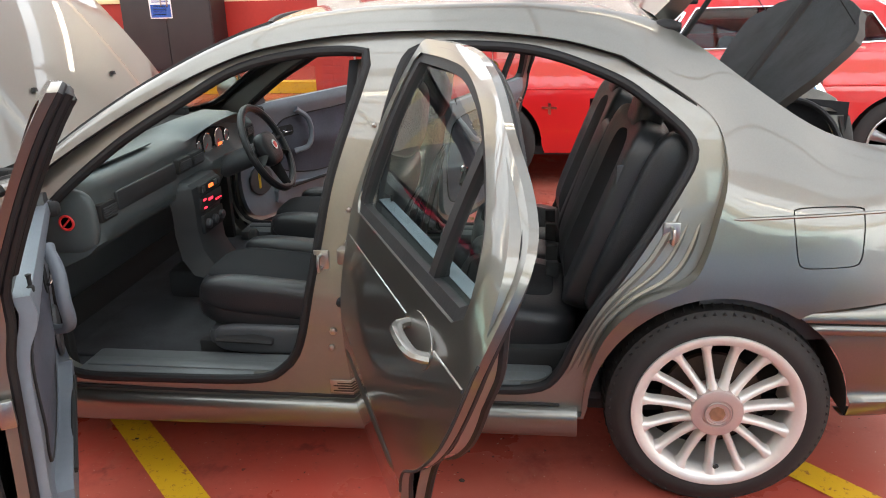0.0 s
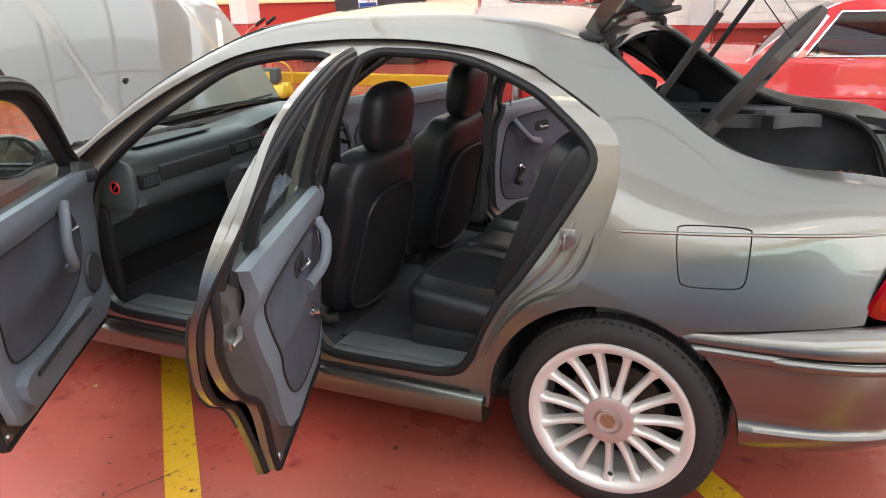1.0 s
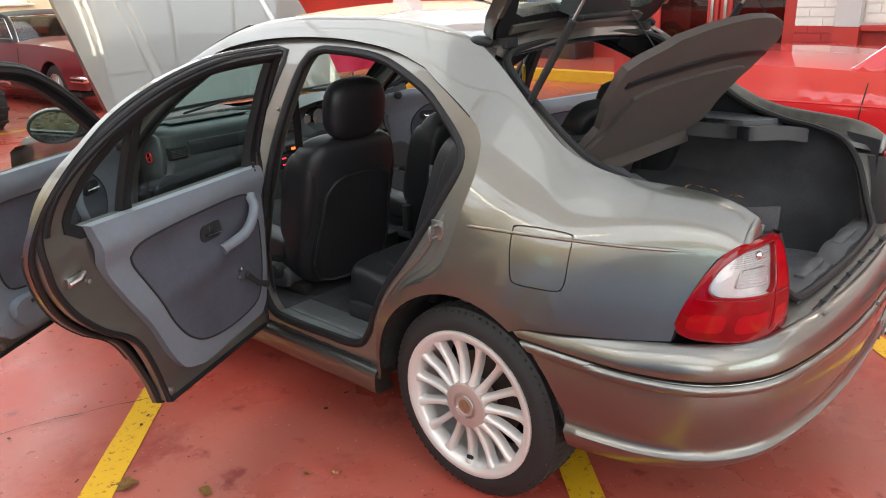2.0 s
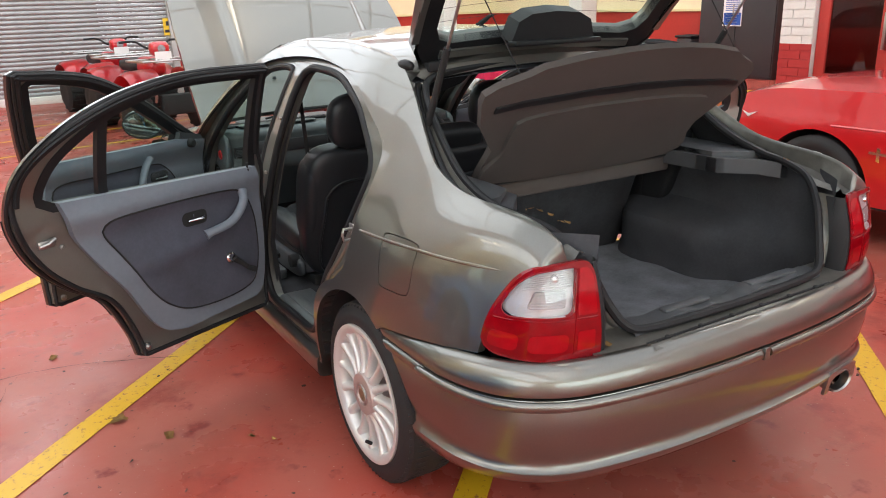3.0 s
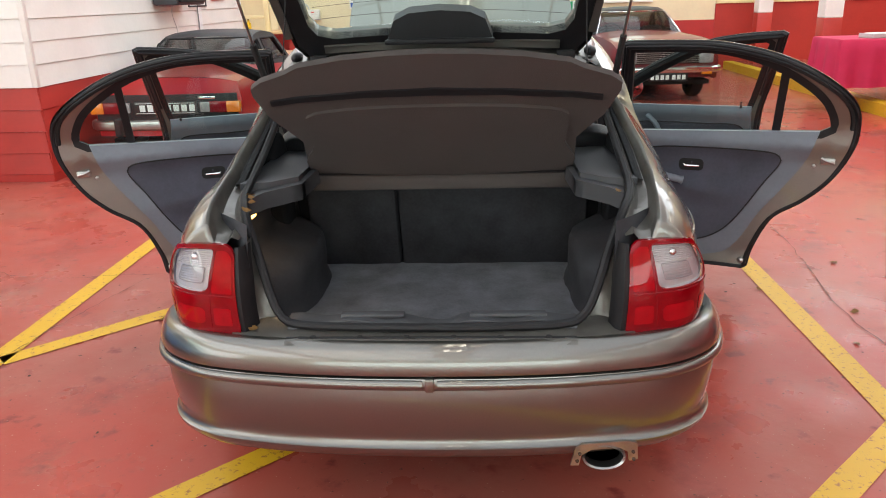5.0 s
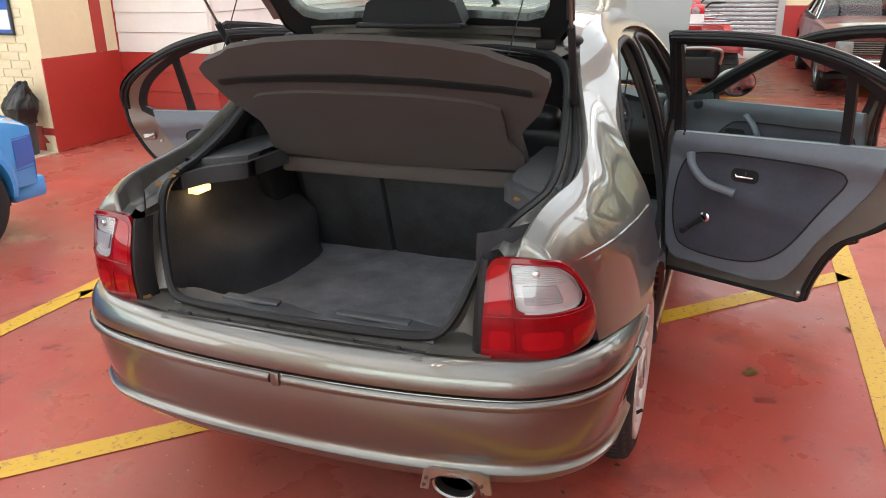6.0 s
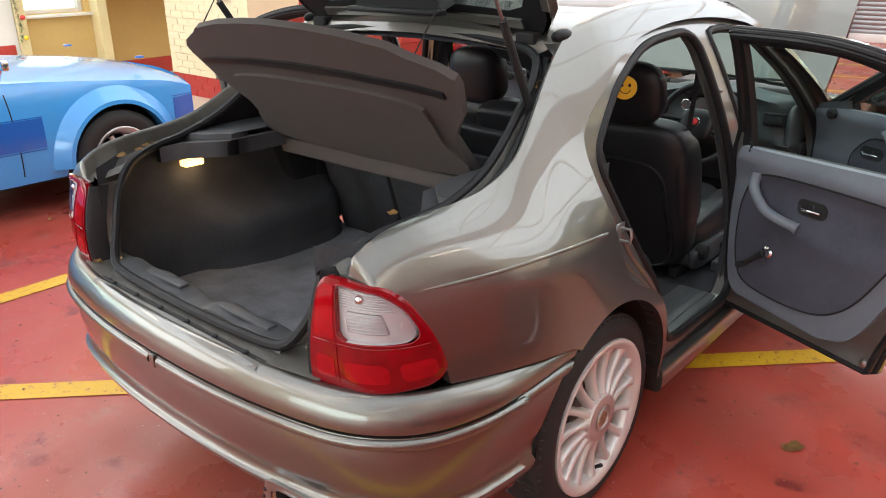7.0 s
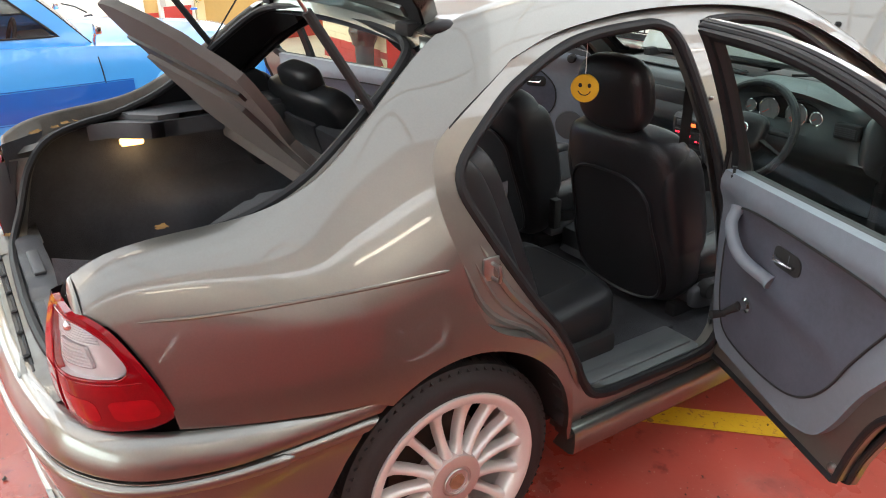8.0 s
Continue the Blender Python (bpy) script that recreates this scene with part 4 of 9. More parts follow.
# rear seat backs from behind
for x0, x1 in ((-0.52, -0.185), (-0.178, 0.52)):
    bm = boxed(x0, x1, 0.262, 0.36, 0.47, 0.93, bevel=0.02)
    for v in bm.verts:
        v.co.y -= (v.co.z - 0.47) * 0.30
    part("seat_back_panel", bm, M["carpet"], car)

# ---- parcel shelf, propped up ----
SH0, SHD = Vector((0, -0.06, 0.905)), Vector((0, -0.62, 0.785)).normalized()
SHN = Vector((1, 0, 0)).cross(SHD)


def shelf_pt(u, s, off=0.0):
    return SH0 + Vector((u, 0, 0)) + SHD * s + SHN * (off + 0.02 * (1 - (u / 0.55) ** 2) * min(1, s / 0.4))


edge = [(0.0, 0.0), (0.425, 0.0), (0.43, 0.10), (0.425, 0.20), (0.46, 0.25), (0.50, 0.30), (0.535, 0.395), (0.535, 0.425), (0.50, 0.455), (0.42, 0.49), (0.38, 0.515), (0.25, 0.545), (0.12, 0.56), (0.0, 0.565)]
shelf_out = edge[1:] + [(-u, s) for u, s in reversed(edge[1:-1])]
shelf = part("parcel_shelf", sheet(resample(shelf_out, 0.03), lambda u, s: shelf_pt(u, s), step=0.04, flange=tuple(SHN * -0.022)), M["shelf"], car, "brown-grey parcel shelf propped up on cords")
bm = sheet(resample(shelf_out, 0.03), lambda u, s: shelf_pt(u, s, -0.022), step=0.05)
part("shelf_top_carpet", bm, M["carpet"], shelf)
band = [(-0.485, 0.385), (-0.40, 0.405), (-0.2, 0.43), (0, 0.44), (0.2, 0.43), (0.40, 0.405), (0.485, 0.385), (0.485, 0.365), (0.40, 0.385), (0.2, 0.408), (0, 0.415), (-0.2, 0.408), (-0.40, 0.385), (-0.485, 0.365)]
part("shelf_band", sheet(resample(band, 0.03), lambda u, s: shelf_pt(u, s, 0.007), step=0.04, flange=tuple(SHN * -0.007)), M["rubber"], shelf)
field = [(-0.37, 0.06), (0.37, 0.06), (0.39, 0.20), (0.395, 0.29), (0.37, 0.335), (0.2, 0.365), (0, 0.372), (-0.2, 0.365), (-0.37, 0.335), (-0.395, 0.29), (-0.39, 0.20)]
part("shelf_field", sheet(curve2(field, 70, True), lambda u, s: shelf_pt(u, s, 0.012), step=0.04, flange=tuple(SHN * -0.012)), M["shelf"], shelf)
part("shelf_hinge", boxed(-0.42, 0.42, -0.085, -0.04, 0.926, 0.942, bevel=0.006), M["rubber"], shelf)
bm = boxed(-0.435, 0.435, -0.075, 0.02, 0.872, 0.934, bevel=0.008)
part("shelf_lip", bm, M["shelf"], car)

# ---- tailgate, raised ----
TG0, TGD = Vector((0, 0.165, 1.295)), Vector((0, -0.74, 0.672)).normalized()
TGN = Vector((-1, 0, 0)).cross(TGD)


def tg(u, s, off=0.0):
    """u across, s from the hinge towards the free end, off to the outside."""
    crown = 0.045 * (1 - (u / 0.6) ** 2)
    return TG0 + Vector((u, 0, 0)) + TGD * s + TGN * (off + crown + 0.05 * math.sin(math.pi * min(s / 0.7, 1.0)))


tg_edge = [(0.46, 0.0), (0.50, 0.06), (0.53, 0.25), (0.56, 0.50), (0.575, 0.66), (0.57, 0.72)]
tg_out = tg_edge + [(-u, s) for u, s in reversed(tg_edge)]
tg_win_edge = [(0.36, 0.075), (0.415, 0.095), (0.44, 0.14), (0.46, 0.35), (0.475, 0.52), (0.45, 0.585), (0.38, 0.60)]
tg_win = resample(tg_win_edge + [(-u, s) for u, s in reversed(tg_win_edge)], 0.03)
tailgate = part("tailgate", sheet(resample(tg_out, 0.03), lambda u, s: tg(u, s, 0.012), [tg_win], 0.04, flange=tuple(TGN * -0.045)), M["paint"], car, "raised tailgate with heated rear window")
part("tailgate_liner", sheet(resample([(u * 0.975, s * 0.985 + 0.005) for u, s in tg_out], 0.03), lambda u, s: tg(u, s, -0.034), [tg_win], 0.04, flange=tuple(TGN * 0.03)), M["rubber"], tailgate)
rail = [(0.40, 0.028), (0.2, 0.022), (-0.2, 0.022), (-0.40, 0.028), (-0.40, 0.055), (-0.2, 0.048), (0.2, 0.048), (0.40, 0.055)]
part("painted_rail", sheet(resample(rail, 0.03), lambda u, s: tg(u, s, -0.042), step=0.04, flange=tuple(TGN * 0.01)), M["jamb"], tailgate)
for x in (-0.505, 0.505):
    sg = 1 if x > 0 else -1
    strip = [(x - 0.018, 0.10), (x + 0.008, 0.10), (x + sg * 0.045 + 0.008, 0.62), (x + sg * 0.045 - 0.018, 0.62)]
    part("painted_edge", sheet(resample(strip, 0.04), lambda u, s: tg(u, s, -0.040), step=0.05, flange=tuple(TGN * 0.006)), M["jamb"], tailgate)
wide = [(u * 1.03, 0.335 + (s - 0.335) * 1.05) for u, s in tg_win]
pane = part("rear_window", sheet(wide, lambda u, s: tg(u, s, 0.002), step=0.05), M["glass"], tailgate)
pane.visible_shadow = False
for k in range(9):
    bm = bmesh.new()
    s = 0.13 + 0.05 * k
    tube(bm, [tg(-0.42 + 0.84 * i / 14, s + 0.006 * math.sin(i / 14 * math.pi), -0.001) for i in range(15)], 0.0007, 4)
    part("heater_wire", bm, M["shelf"], pane)
# high-level brake lamp cover
cov = [(-0.175, 0.0), (-0.15, 0.065), (-0.10, 0.088), (0, 0.095), (0.10, 0.088), (0.15, 0.065), (0.175, 0.0)]
bm = sheet(resample(cov, 0.02), lambda u, v: Vector((u, 0.055 - v * 0.15, 1.345 + v)), step=0.04, flange=(0, 0.06, 0.02))
part("brake_lamp_cover", bm, M["rubber"], tailgate)
part("cover_lip", boxed(-0.18, 0.18, 0.02, 0.075, 1.335, 1.352, bevel=0.006), M["rubber"], tailgate)
# wiper on the pane
bm = bmesh.new()
tube(bm, [tg(0.30, 0.50, 0.03), tg(0.34, 0.36, 0.03), tg(0.385, 0.20, 0.025)], 0.005, 6)
part("wiper_arm", bm, M["under"], tailgate)
# lower part of the tailgate above the opening
bm = sheet(resample([(-0.56, 0), (0.56, 0), (0.50, 0.34), (-0.50, 0.34)], 0.05), lambda u, s: tg(u, 0.72, 0.012) + (TGD * 0.35 + TGN * -0.93) * s, step=0.06, flange=tuple(TGD * -0.03))
part("tailgate_lower_panel", bm, M["paint"], tailgate)
for s in (-1, 1):
    a, b = Vector((s * 0.545, -0.035, 1.135)), Vector((s * 0.565, -0.265, 1.495))
    strut = new("gas_strut", None)
    strut.parent = car
    mid = a.lerp(b, 0.62)
    bm = bmesh.new()
    tube(bm, [a, mid], 0.0105, 10)
    part("strut_tube", bm, M["under"], strut)
    bm = bmesh.new()
    tube(bm, [mid, b], 0.0045, 8)
    part("strut_rod", bm, M["steel"], strut)
    bm = bmesh.new()
    tube(bm, [shelf_pt(s * 0.43, 0.47, -0.01), tg(s * 0.45, 0.40, -0.04)], 0.0018, 5)
    part("lifting_cord", bm, M["under"], shelf)
    part("tailgate_hinge", boxed(s * 0.42 - 0.03, s * 0.42 + 0.03, 0.11, 0.17, 1.27, 1.30, bevel=0.006), M["under"], car)
    bm = bmesh.new()
    bmesh.ops.create_icosphere(bm, subdivisions=2, radius=1)
    bmesh.ops.transform(bm, verts=bm.verts, matrix=Matrix.Translation((s * 0.505, 0.165, 1.292)) @ Matrix.Diagonal((0.022, 0.045, 0.02, 1)))
    part("hinge_cap", bm, M["rubber"], car)

# ---- wheels ----
def road_wheel(name, cx, cy, cz, sign, spokes=15, r=0.298, rim=0.223, parent=None, alloy="silver", cap="hub", width=0.20):
    """Wheel with its outer face towards sign * x."""
    w = new(name, None)
    w.parent = parent
    w.matrix_local = Matrix.Translation((cx, cy, cz)) @ (Matrix() if sign > 0 else Matrix.Rotation(math.pi, 4, "Z"))
    bm = bmesh.new()
    prof = [(-width, rim - 0.005), (-width - 0.004, rim + 0.015), (-width + 0.004, r - 0.03), (-width + 0.022, r - 0.004), (-width / 2, r), (-0.022, r - 0.004), (-0.006, r - 0.028), (0.001, rim + 0.03), (-0.002, rim + 0.012), (-0.010, rim - 0.004)]
    lathe(bm, [(h, q) for h, q in prof], 72, "x")
    for f in [f for f in bm.faces if len(f.verts) > 4]:
        bm.faces.remove(f)
    part("tyre", bm, M["tyre"], w, angle=40)
    bm = bmesh.new()
    for k in range(72):
        a = 2 * math.pi * k / 72
        for h0, h1, da in ((-0.075, -0.014, 0.014), (-width + 0.014, -0.125, -0.014)):
            for dd, rr in ((0.008, -0.0045),):
                p = [Vector((h, (r + rr - (0.012 if (h > -0.02 or h < -width + 0.02) else 0)) * math.cos(a + da * t), (r + rr - (0.012 if (h > -0.02 or h < -width + 0.02) else 0)) * math.sin(a + da * t))) for t, h in ((0, h0), (0.5, (h0 + h1) / 2), (1, h1))]
                tube(bm, p, 0.006, 4)
    tagged(part("tyre_tread", bm, M["tyre"], w, smooth=False), kind="stuff")
    bm = bmesh.new()
    lathe(bm, [(-0.05, rim - 0.030), (-0.016, rim - 0.028), (-0.006, rim - 0.022), (0.001, rim - 0.010), (0.004, rim - 0.002), (0.002, rim + 0.005), (-0.006, rim + 0.006), (-0.03, rim - 0.01), (-width + 0.01, rim - 0.016), (-width, rim)], 72, "x")
    for f in [f for f in bm.faces if len(f.verts) > 4]:
        bm.faces.remove(f)
    part("rim", bm, M[alloy], w, angle=50)
    bm = bmesh.new()
    lathe(bm, [(-0.06, 0.072), (-0.008, 0.0715), (0.002, 0.068), (0.004, 0.063), (0.004, 0.041), (0.001, 0.039), (0.001, 0.0)], 48, "x")
    part("hub_centre", bm, M[cap], w)
    bm = bmesh.new()
    lathe(bm, [(-0.001, 0.033), (0.006, 0.032), (0.006, 0.027), (0.003, 0.026), (0.003, 0.0)], 36, "x")
    badge = part("centre_badge", bm, M[cap], w)
    part("badge_ring", tube(bmesh.new(), [Vector((0.0055, 0.033 * math.cos(2 * math.pi * i / 36), 0.033 * math.sin(2 * math.pi * i / 36))) for i in range(36)], 0.0022, 6, closed=True), M["steel"], badge)
    part("badge_plate", lathe(bmesh.new(), [(0.003, 0.022), (0.0055, 0.021), (0.0055, 0.0)], 8, "x"), M["badge"], badge, smooth=False)
    for k in range(spokes):
        a = 2 * math.pi * (k + 0.25) / spokes
        bm = bmesh.new()
        rows = []
        for i in range(15):
            t = i / 14
            q = 0.060 + (rim - 0.020 - 0.060) * t
            wd = 0.0098 + 0.007 * max(0, 1 - t / 0.22) ** 2 + 0.013 * max(0, (t - 0.80) / 0.20) ** 2
            h = 0.0 - 0.010 * math.sin(t * math.pi) - 0.006 * t
            sec = [(-wd * 1.15, -0.030), (-wd, -0.010), (-wd * 0.8, -0.004), (-wd * 0.4, 0.0), (wd * 0.4, 0.0), (wd * 0.8, -0.004), (wd, -0.010), (wd * 1.15, -0.030)]
            rows.append([Vector((h + s[1], q * math.cos(a) - s[0] * math.sin(a), q * math.sin(a) + s[0] * math.cos(a))) for s in sec])
        grid(bm, rows)
        part("spoke", bm, M[alloy], w, angle=60)
    bm = bmesh.new()
    lathe(bm, [(-0.085, 0.0), (-0.083, 0.135), (-0.10, 0.135), (-0.10, 0.0)], 40, "x")
    part("brake_disc", bm, M["disc"], w)
    bm = bmesh.new()
    lathe(bm, [(-width + 0.02, 0.0), (-width + 0.02, rim - 0.012)], 32, "x")
    part("inner_wheel_face", bm, M["under"], w)
    bm = bmesh.new()
    tube(bm, [Vector((-0.012, 0.012, -(rim - 0.045))), Vector((0.006, 0.012, -(rim - 0.06)))], 0.006, 8)
    part("valve", bm, M["under"], w)
    return w


for sx, cy in ((-1, 0.0), (1, 0.0), (-1, AX_F), (1, AX_F)):
    road_wheel("wheel", sx * 0.798, cy, 0.301, sx, parent=car)
    bm = bmesh.new()
    rows = []
    for i in range(25):
        a = math.pi * i / 24
        y, z = cy + 0.008 * (cy == 0) + (0.338 if cy == 0 else 0.352) * math.cos(a), 0.30 + 0.344 * math.sin(a)
        rows.append([Vector((sx * (half(0, z) - 0.018), y, z)), Vector((sx * 0.56, y, z)), Vector((sx * 0.54, cy, z * 0.2 + 0.24))])
    grid(bm, rows)
    part("wheel_arch_liner", bm, M["under"], car)

# ---- sills, underside, front end ----
for side in (0, 1):
    bm = bmesh.new()
    rows = []
    for i in range(24):
        y = 0.372 + (2.22 - 0.372) * i / 23
        dz = 0.018 * (2.22 - y) / 1.85
        sec = [(-0.765, 0.270), (-0.792, 0.268), (-0.803, 0.258), (-0.806, 0.235), (-0.805, 0.205), (-0.80, 0.190), (-0.785, 0.182), (-0.72, 0.180)]
        rows.append([Vector((x, y, z + dz)) for x, z in sec])
    vs = grid(bm, rows)
    bm.faces.new(vs[0])
    part("side_skirt", bm if side == 0 else mirrored(bm), M["paint"], car, angle=50)
    bm = boxed(-0.775, -0.745, 0.42, 1.92, 0.285, 0.297, bevel=0.004)
    part("skirt_gap", bm if side == 0 else mirrored(bm), M["under"], car)
    for y0, y1 in ((0.44, 0.93), (1.22, 1.88)):
        bm = boxed(-0.75, -0.60, y0, y1, 0.285, 0.333, bevel=0.012)
        tr = part("sill_tread", bm if side == 0 else mirrored(bm), M["inlay"], car)
        bm = boxed(-0.72, -0.67, y0 + 0.02, y1 - 0.02, 0.33, 0.339, bevel=0.004)
        part("tread_rib", bm if side == 0 else mirrored(bm), M["inlay"], tr)
part("underbody", boxed(-0.66, 0.66, -0.30, 3.2, 0.21, 0.265, bevel=0.02), M["under"], car)
part("cabin_floor", boxed(-0.68, 0.68, 0.30, 2.15, 0.262, 0.285), M["carpet"], car)
part("bulkhead", boxed(-0.66, 0.66, 2.12, 2.16, 0.26, 0.86), M["under"], car)
part("fuel_tank", boxed(-0.45, 0.45, -0.60, 0.2, 0.33, 0.48, bevel=0.03), M["under"], car)
bm = bmesh.new()
grid(bm, [[Vector((x, y, z)) for x in (-0.66, -0.3, 0, 0.3, 0.66)] for y, z in ((2.16, 0.60), (2.4, 0.58), (2.9, 0.56), (3.2, 0.58))])
part("engine_bay_floor", bm, M["under"], car)
part("engine", boxed(-0.30, 0.36, 2.42, 2.95, 0.56, 0.80, bevel=0.04), M["plastic"], car)
part("battery", boxed(-0.58, -0.36, 2.5, 2.7, 0.58, 0.78, bevel=0.01), M["under"], car)
part("scuttle_panel", boxed(-0.66, 0.66, 2.03, 2.16, 0.855, 0.885, bevel=0.01), M["under"], car)
bm = bmesh.new()
grid(bm, [[Vector((x, 3.20 + 0.14 * (1 - (x / 0.8) ** 2) - d, z)) for x in (-0.78 + 1.56 * j / 20 for j in range(21))] for d, z in ((0.10, 0.20), (0.02, 0.26), (0.0, 0.40), (0.0, 0.55), (0.03, 0.66), (0.12, 0.70))])
part("front_bumper", bm, M["paint"], car)

# windscreen
bm = bmesh.new()
rows = []
for i in range(13):
    t = i / 12
    y = 1.24 + (2.04 - 1.24) * t
    e = XE(y) - 0.004
    z = ZT(y) - 0.004
    rows.append([Vector((e * (2 * j / 16 - 1), y + 0.07 * (1 - (2 * j / 16 - 1) ** 2), z + 0.012 * (1 - (2 * j / 16 - 1) ** 2))) for j in range(17)])
grid(bm, rows)
ws = part("windscreen", bm, M["glass"], car)
ws.visible_shadow = False
bm = bmesh.new()
tube(bm, [rows[0][j] for j in range(17)], 0.012, 6)
part("windscreen_top_seal", bm, M["rubber"], car)
for side in (0, 16):
    bm = bmesh.new()
    tube(bm, [r[side] for r in rows], 0.012, 6)
    part("windscreen_side_trim", bm, M["rubber"], car)
for s in (-0.35, 0.15):
    bm = bmesh.new()
    tube(bm, [Vector((s, 2.10, 0.90)), Vector((s + 0.2, 2.07, 0.935)), Vector((s + 0.42, 2.075, 0.94))], 0.006, 6)
    part("wiper", bm, M["under"], car)
bm = bmesh.new()
rows = [[Vector((x, y, 1.235 + min(0.085, 0.16 * (y - 0.12)) + 0.02 * (1 - (x / 0.5) ** 2) - max(0, y - 1.0) * 0.15)) for x in (-0.49 + 0.98 * j / 10 for j in range(11))] for y in (0.13 + 1.1 * i / 14 for i in range(15))]
grid(bm, rows)
part("headlining", bm, M["trim"], car)
bm = bmesh.new()
bmesh.ops.create_icosphere(bm, subdivisions=3, radius=1)
bmesh.ops.transform(bm, verts=bm.verts, matrix=Matrix.Translation((0.0, 1.40, 1.235)) @ Matrix.Diagonal((0.115, 0.03, 0.035, 1)))
part("rear_view_mirror", bm, M["under"], car)
bm = bmesh.new()
tube(bm, [Vector((0.10, 0.66, 1.385)), Vector((0.10, 0.58, 1.42)), Vector((0.10, 0.55, 1.425))], [0.012, 0.008, 0.004], 8)
part("roof_aerial", bm, M["under"], car)

# bonnet, propped open
BH, BD = Vector((0, 2.12, 0.905)), Vector((0, 0.66, 0.75)).normalized()
BN = BD.cross(Vector((-1, 0, 0)))


def bon(u, s, off=0.0):
    crown = 0.05 * (1 - (u / 0.72) ** 2) + (0.012 if abs(u) < 0.40 else 0.012 * max(0.0, 1 - (abs(u) - 0.40) / 0.02))
    return BH + Vector((u, 0, 0)) + BD * s - BN * (off - crown - 0.05 * math.sin(math.pi * min(1.0, s / 1.1)))


bon_out = [(0.69, 0.0), (0.70, 0.25), (0.695, 0.6), (0.67, 0.9), (0.60, 1.02), (0.40, 1.08), (0.0, 1.10), (-0.40, 1.08), (-0.60, 1.02), (-0.67, 0.9), (-0.695, 0.6), (-0.70, 0.25), (-0.69, 0.0)]
bonnet = part("bonnet", sheet(resample(bon_out, 0.04), lambda u, s: bon(u, s), step=0.035, flange=(0, 0.02, -0.02)), M["paint"], car, "open grey bonnet", angle=60)
part("bonnet_liner", sheet(resample([(u * 0.96, 0.03 + s * 0.95) for u, s in bon_out], 0.06), lambda u, s: bon(u, s) + Vector((0, 0.02, -0.025)), step=0.08), M["under"], bonnet)
for x in (-0.25, 0.25):
    bm = bmesh.new()
    lathe(bm, [(0.0, 0.012), (0.012, 0.009), (0.014, 0.0)], 12, "z")
    part("washer_jet", bm, M["under"], bonnet, m=Matrix.Translation(bon(x, 0.19, -0.002)))
for s in (-1, 1):
    part("bonnet_hinge", boxed(s * 0.60 - 0.02, s * 0.60 + 0.02, 2.06, 2.16, 0.86, 0.92, bevel=0.006), M["under"], car)

# ---- doors ----
def inset(pts, d):
    """A closed line moved inwards by d."""
    n = len(pts)
    area = sum(pts[i][0] * pts[(i + 1) % n][1] - pts[(i + 1) % n][0] * pts[i][1] for i in range(n))
    sg = 1 if area > 0 else -1
    out = []
    for i in range(n):
        a, b = Vector(pts[i - 1]), Vector(pts[(i + 1) % n])
        t = (b - a).normalized()
        out.append((pts[i][0] - t.y * d * sg, pts[i][1] + t.x * d * sg))
    return out


REAR_DOOR = curve2([(0.392, 0.292), (0.372, 0.385), (0.305, 0.525), (0.19, 0.612), (0.10, 0.705), (0.042, 0.815), (0.02, 0.92), (0.042, 1.04), (0.14, 1.135), (0.31, 1.226), (0.49, 1.276), (0.66, 1.292), (0.925, 1.290)], 84) + curve2([(0.945, 1.280), (0.962, 1.18), (0.992, 0.98), (1.018, 0.84), (1.015, 0.55), (1.0, 0.31)], 30) + resample([(0.975, 0.283), (0.41, 0.283)], 0.05, closed=False)
REAR_WIN = curve2([(0.122, 0.935), (0.125, 0.975), (0.165, 1.05), (0.25, 1.123), (0.37, 1.192), (0.52, 1.238), (0.66, 1.250), (0.895, 1.249)], 48) + curve2([(0.908, 1.240), (0.922, 1.13), (0.942, 0.95), (0.946, 0.90)], 14) + resample([(0.936, 0.882), (0.16, 0.914)], 0.05, closed=False)
FRONT_DOOR = curve2([(1.04, 0.30), (1.045, 0.5), (1.03, 0.84), (0.985, 1.02), (0.94, 1.18), (0.915, 1.275)], 34) + curve2([(0.94, 1.288), (1.15, 1.270), (1.33, 1.230), (1.56, 1.128), (1.81, 0.980), (1.955, 0.885)], 50) + curve2([(1.975, 0.85), (1.995, 0.7), (1.992, 0.45), (1.95, 0.31)], 24) + resample([(1.91, 0.283), (1.07, 0.283)], 0.05, closed=False)
FRONT_WIN = curve2([(1.085, 0.905), (1.06, 0.98), (1.02, 1.12), (0.99, 1.225)], 14) + curve2([(1.01, 1.240), (1.15, 1.225), (1.32, 1.185), (1.52, 1.09), (1.70, 0.985), (1.80, 0.915)], 34) + resample([(1.79, 0.875), (1.09, 0.888)], 0.05, closed=False)


def dp(y, z, off=0.0):
    """A point of the closed left door, off to the inside."""
    return skin(y, v_of(y, z), off)


def inner(y, z, off):
    """The inner face: flatter than the skin below the belt."""
    flat = 0.755 - 0.05 * max(0.0, z - 0.30)
    q = min(1.0, max(0.0, (z - 0.86) / 0.08))
    x = min(half(y, z) - 0.055, flat) * (1 - q) + (half(y, min(z, 1.27)) - 0.036) * q
    return Vector((-(x - off), y, z))


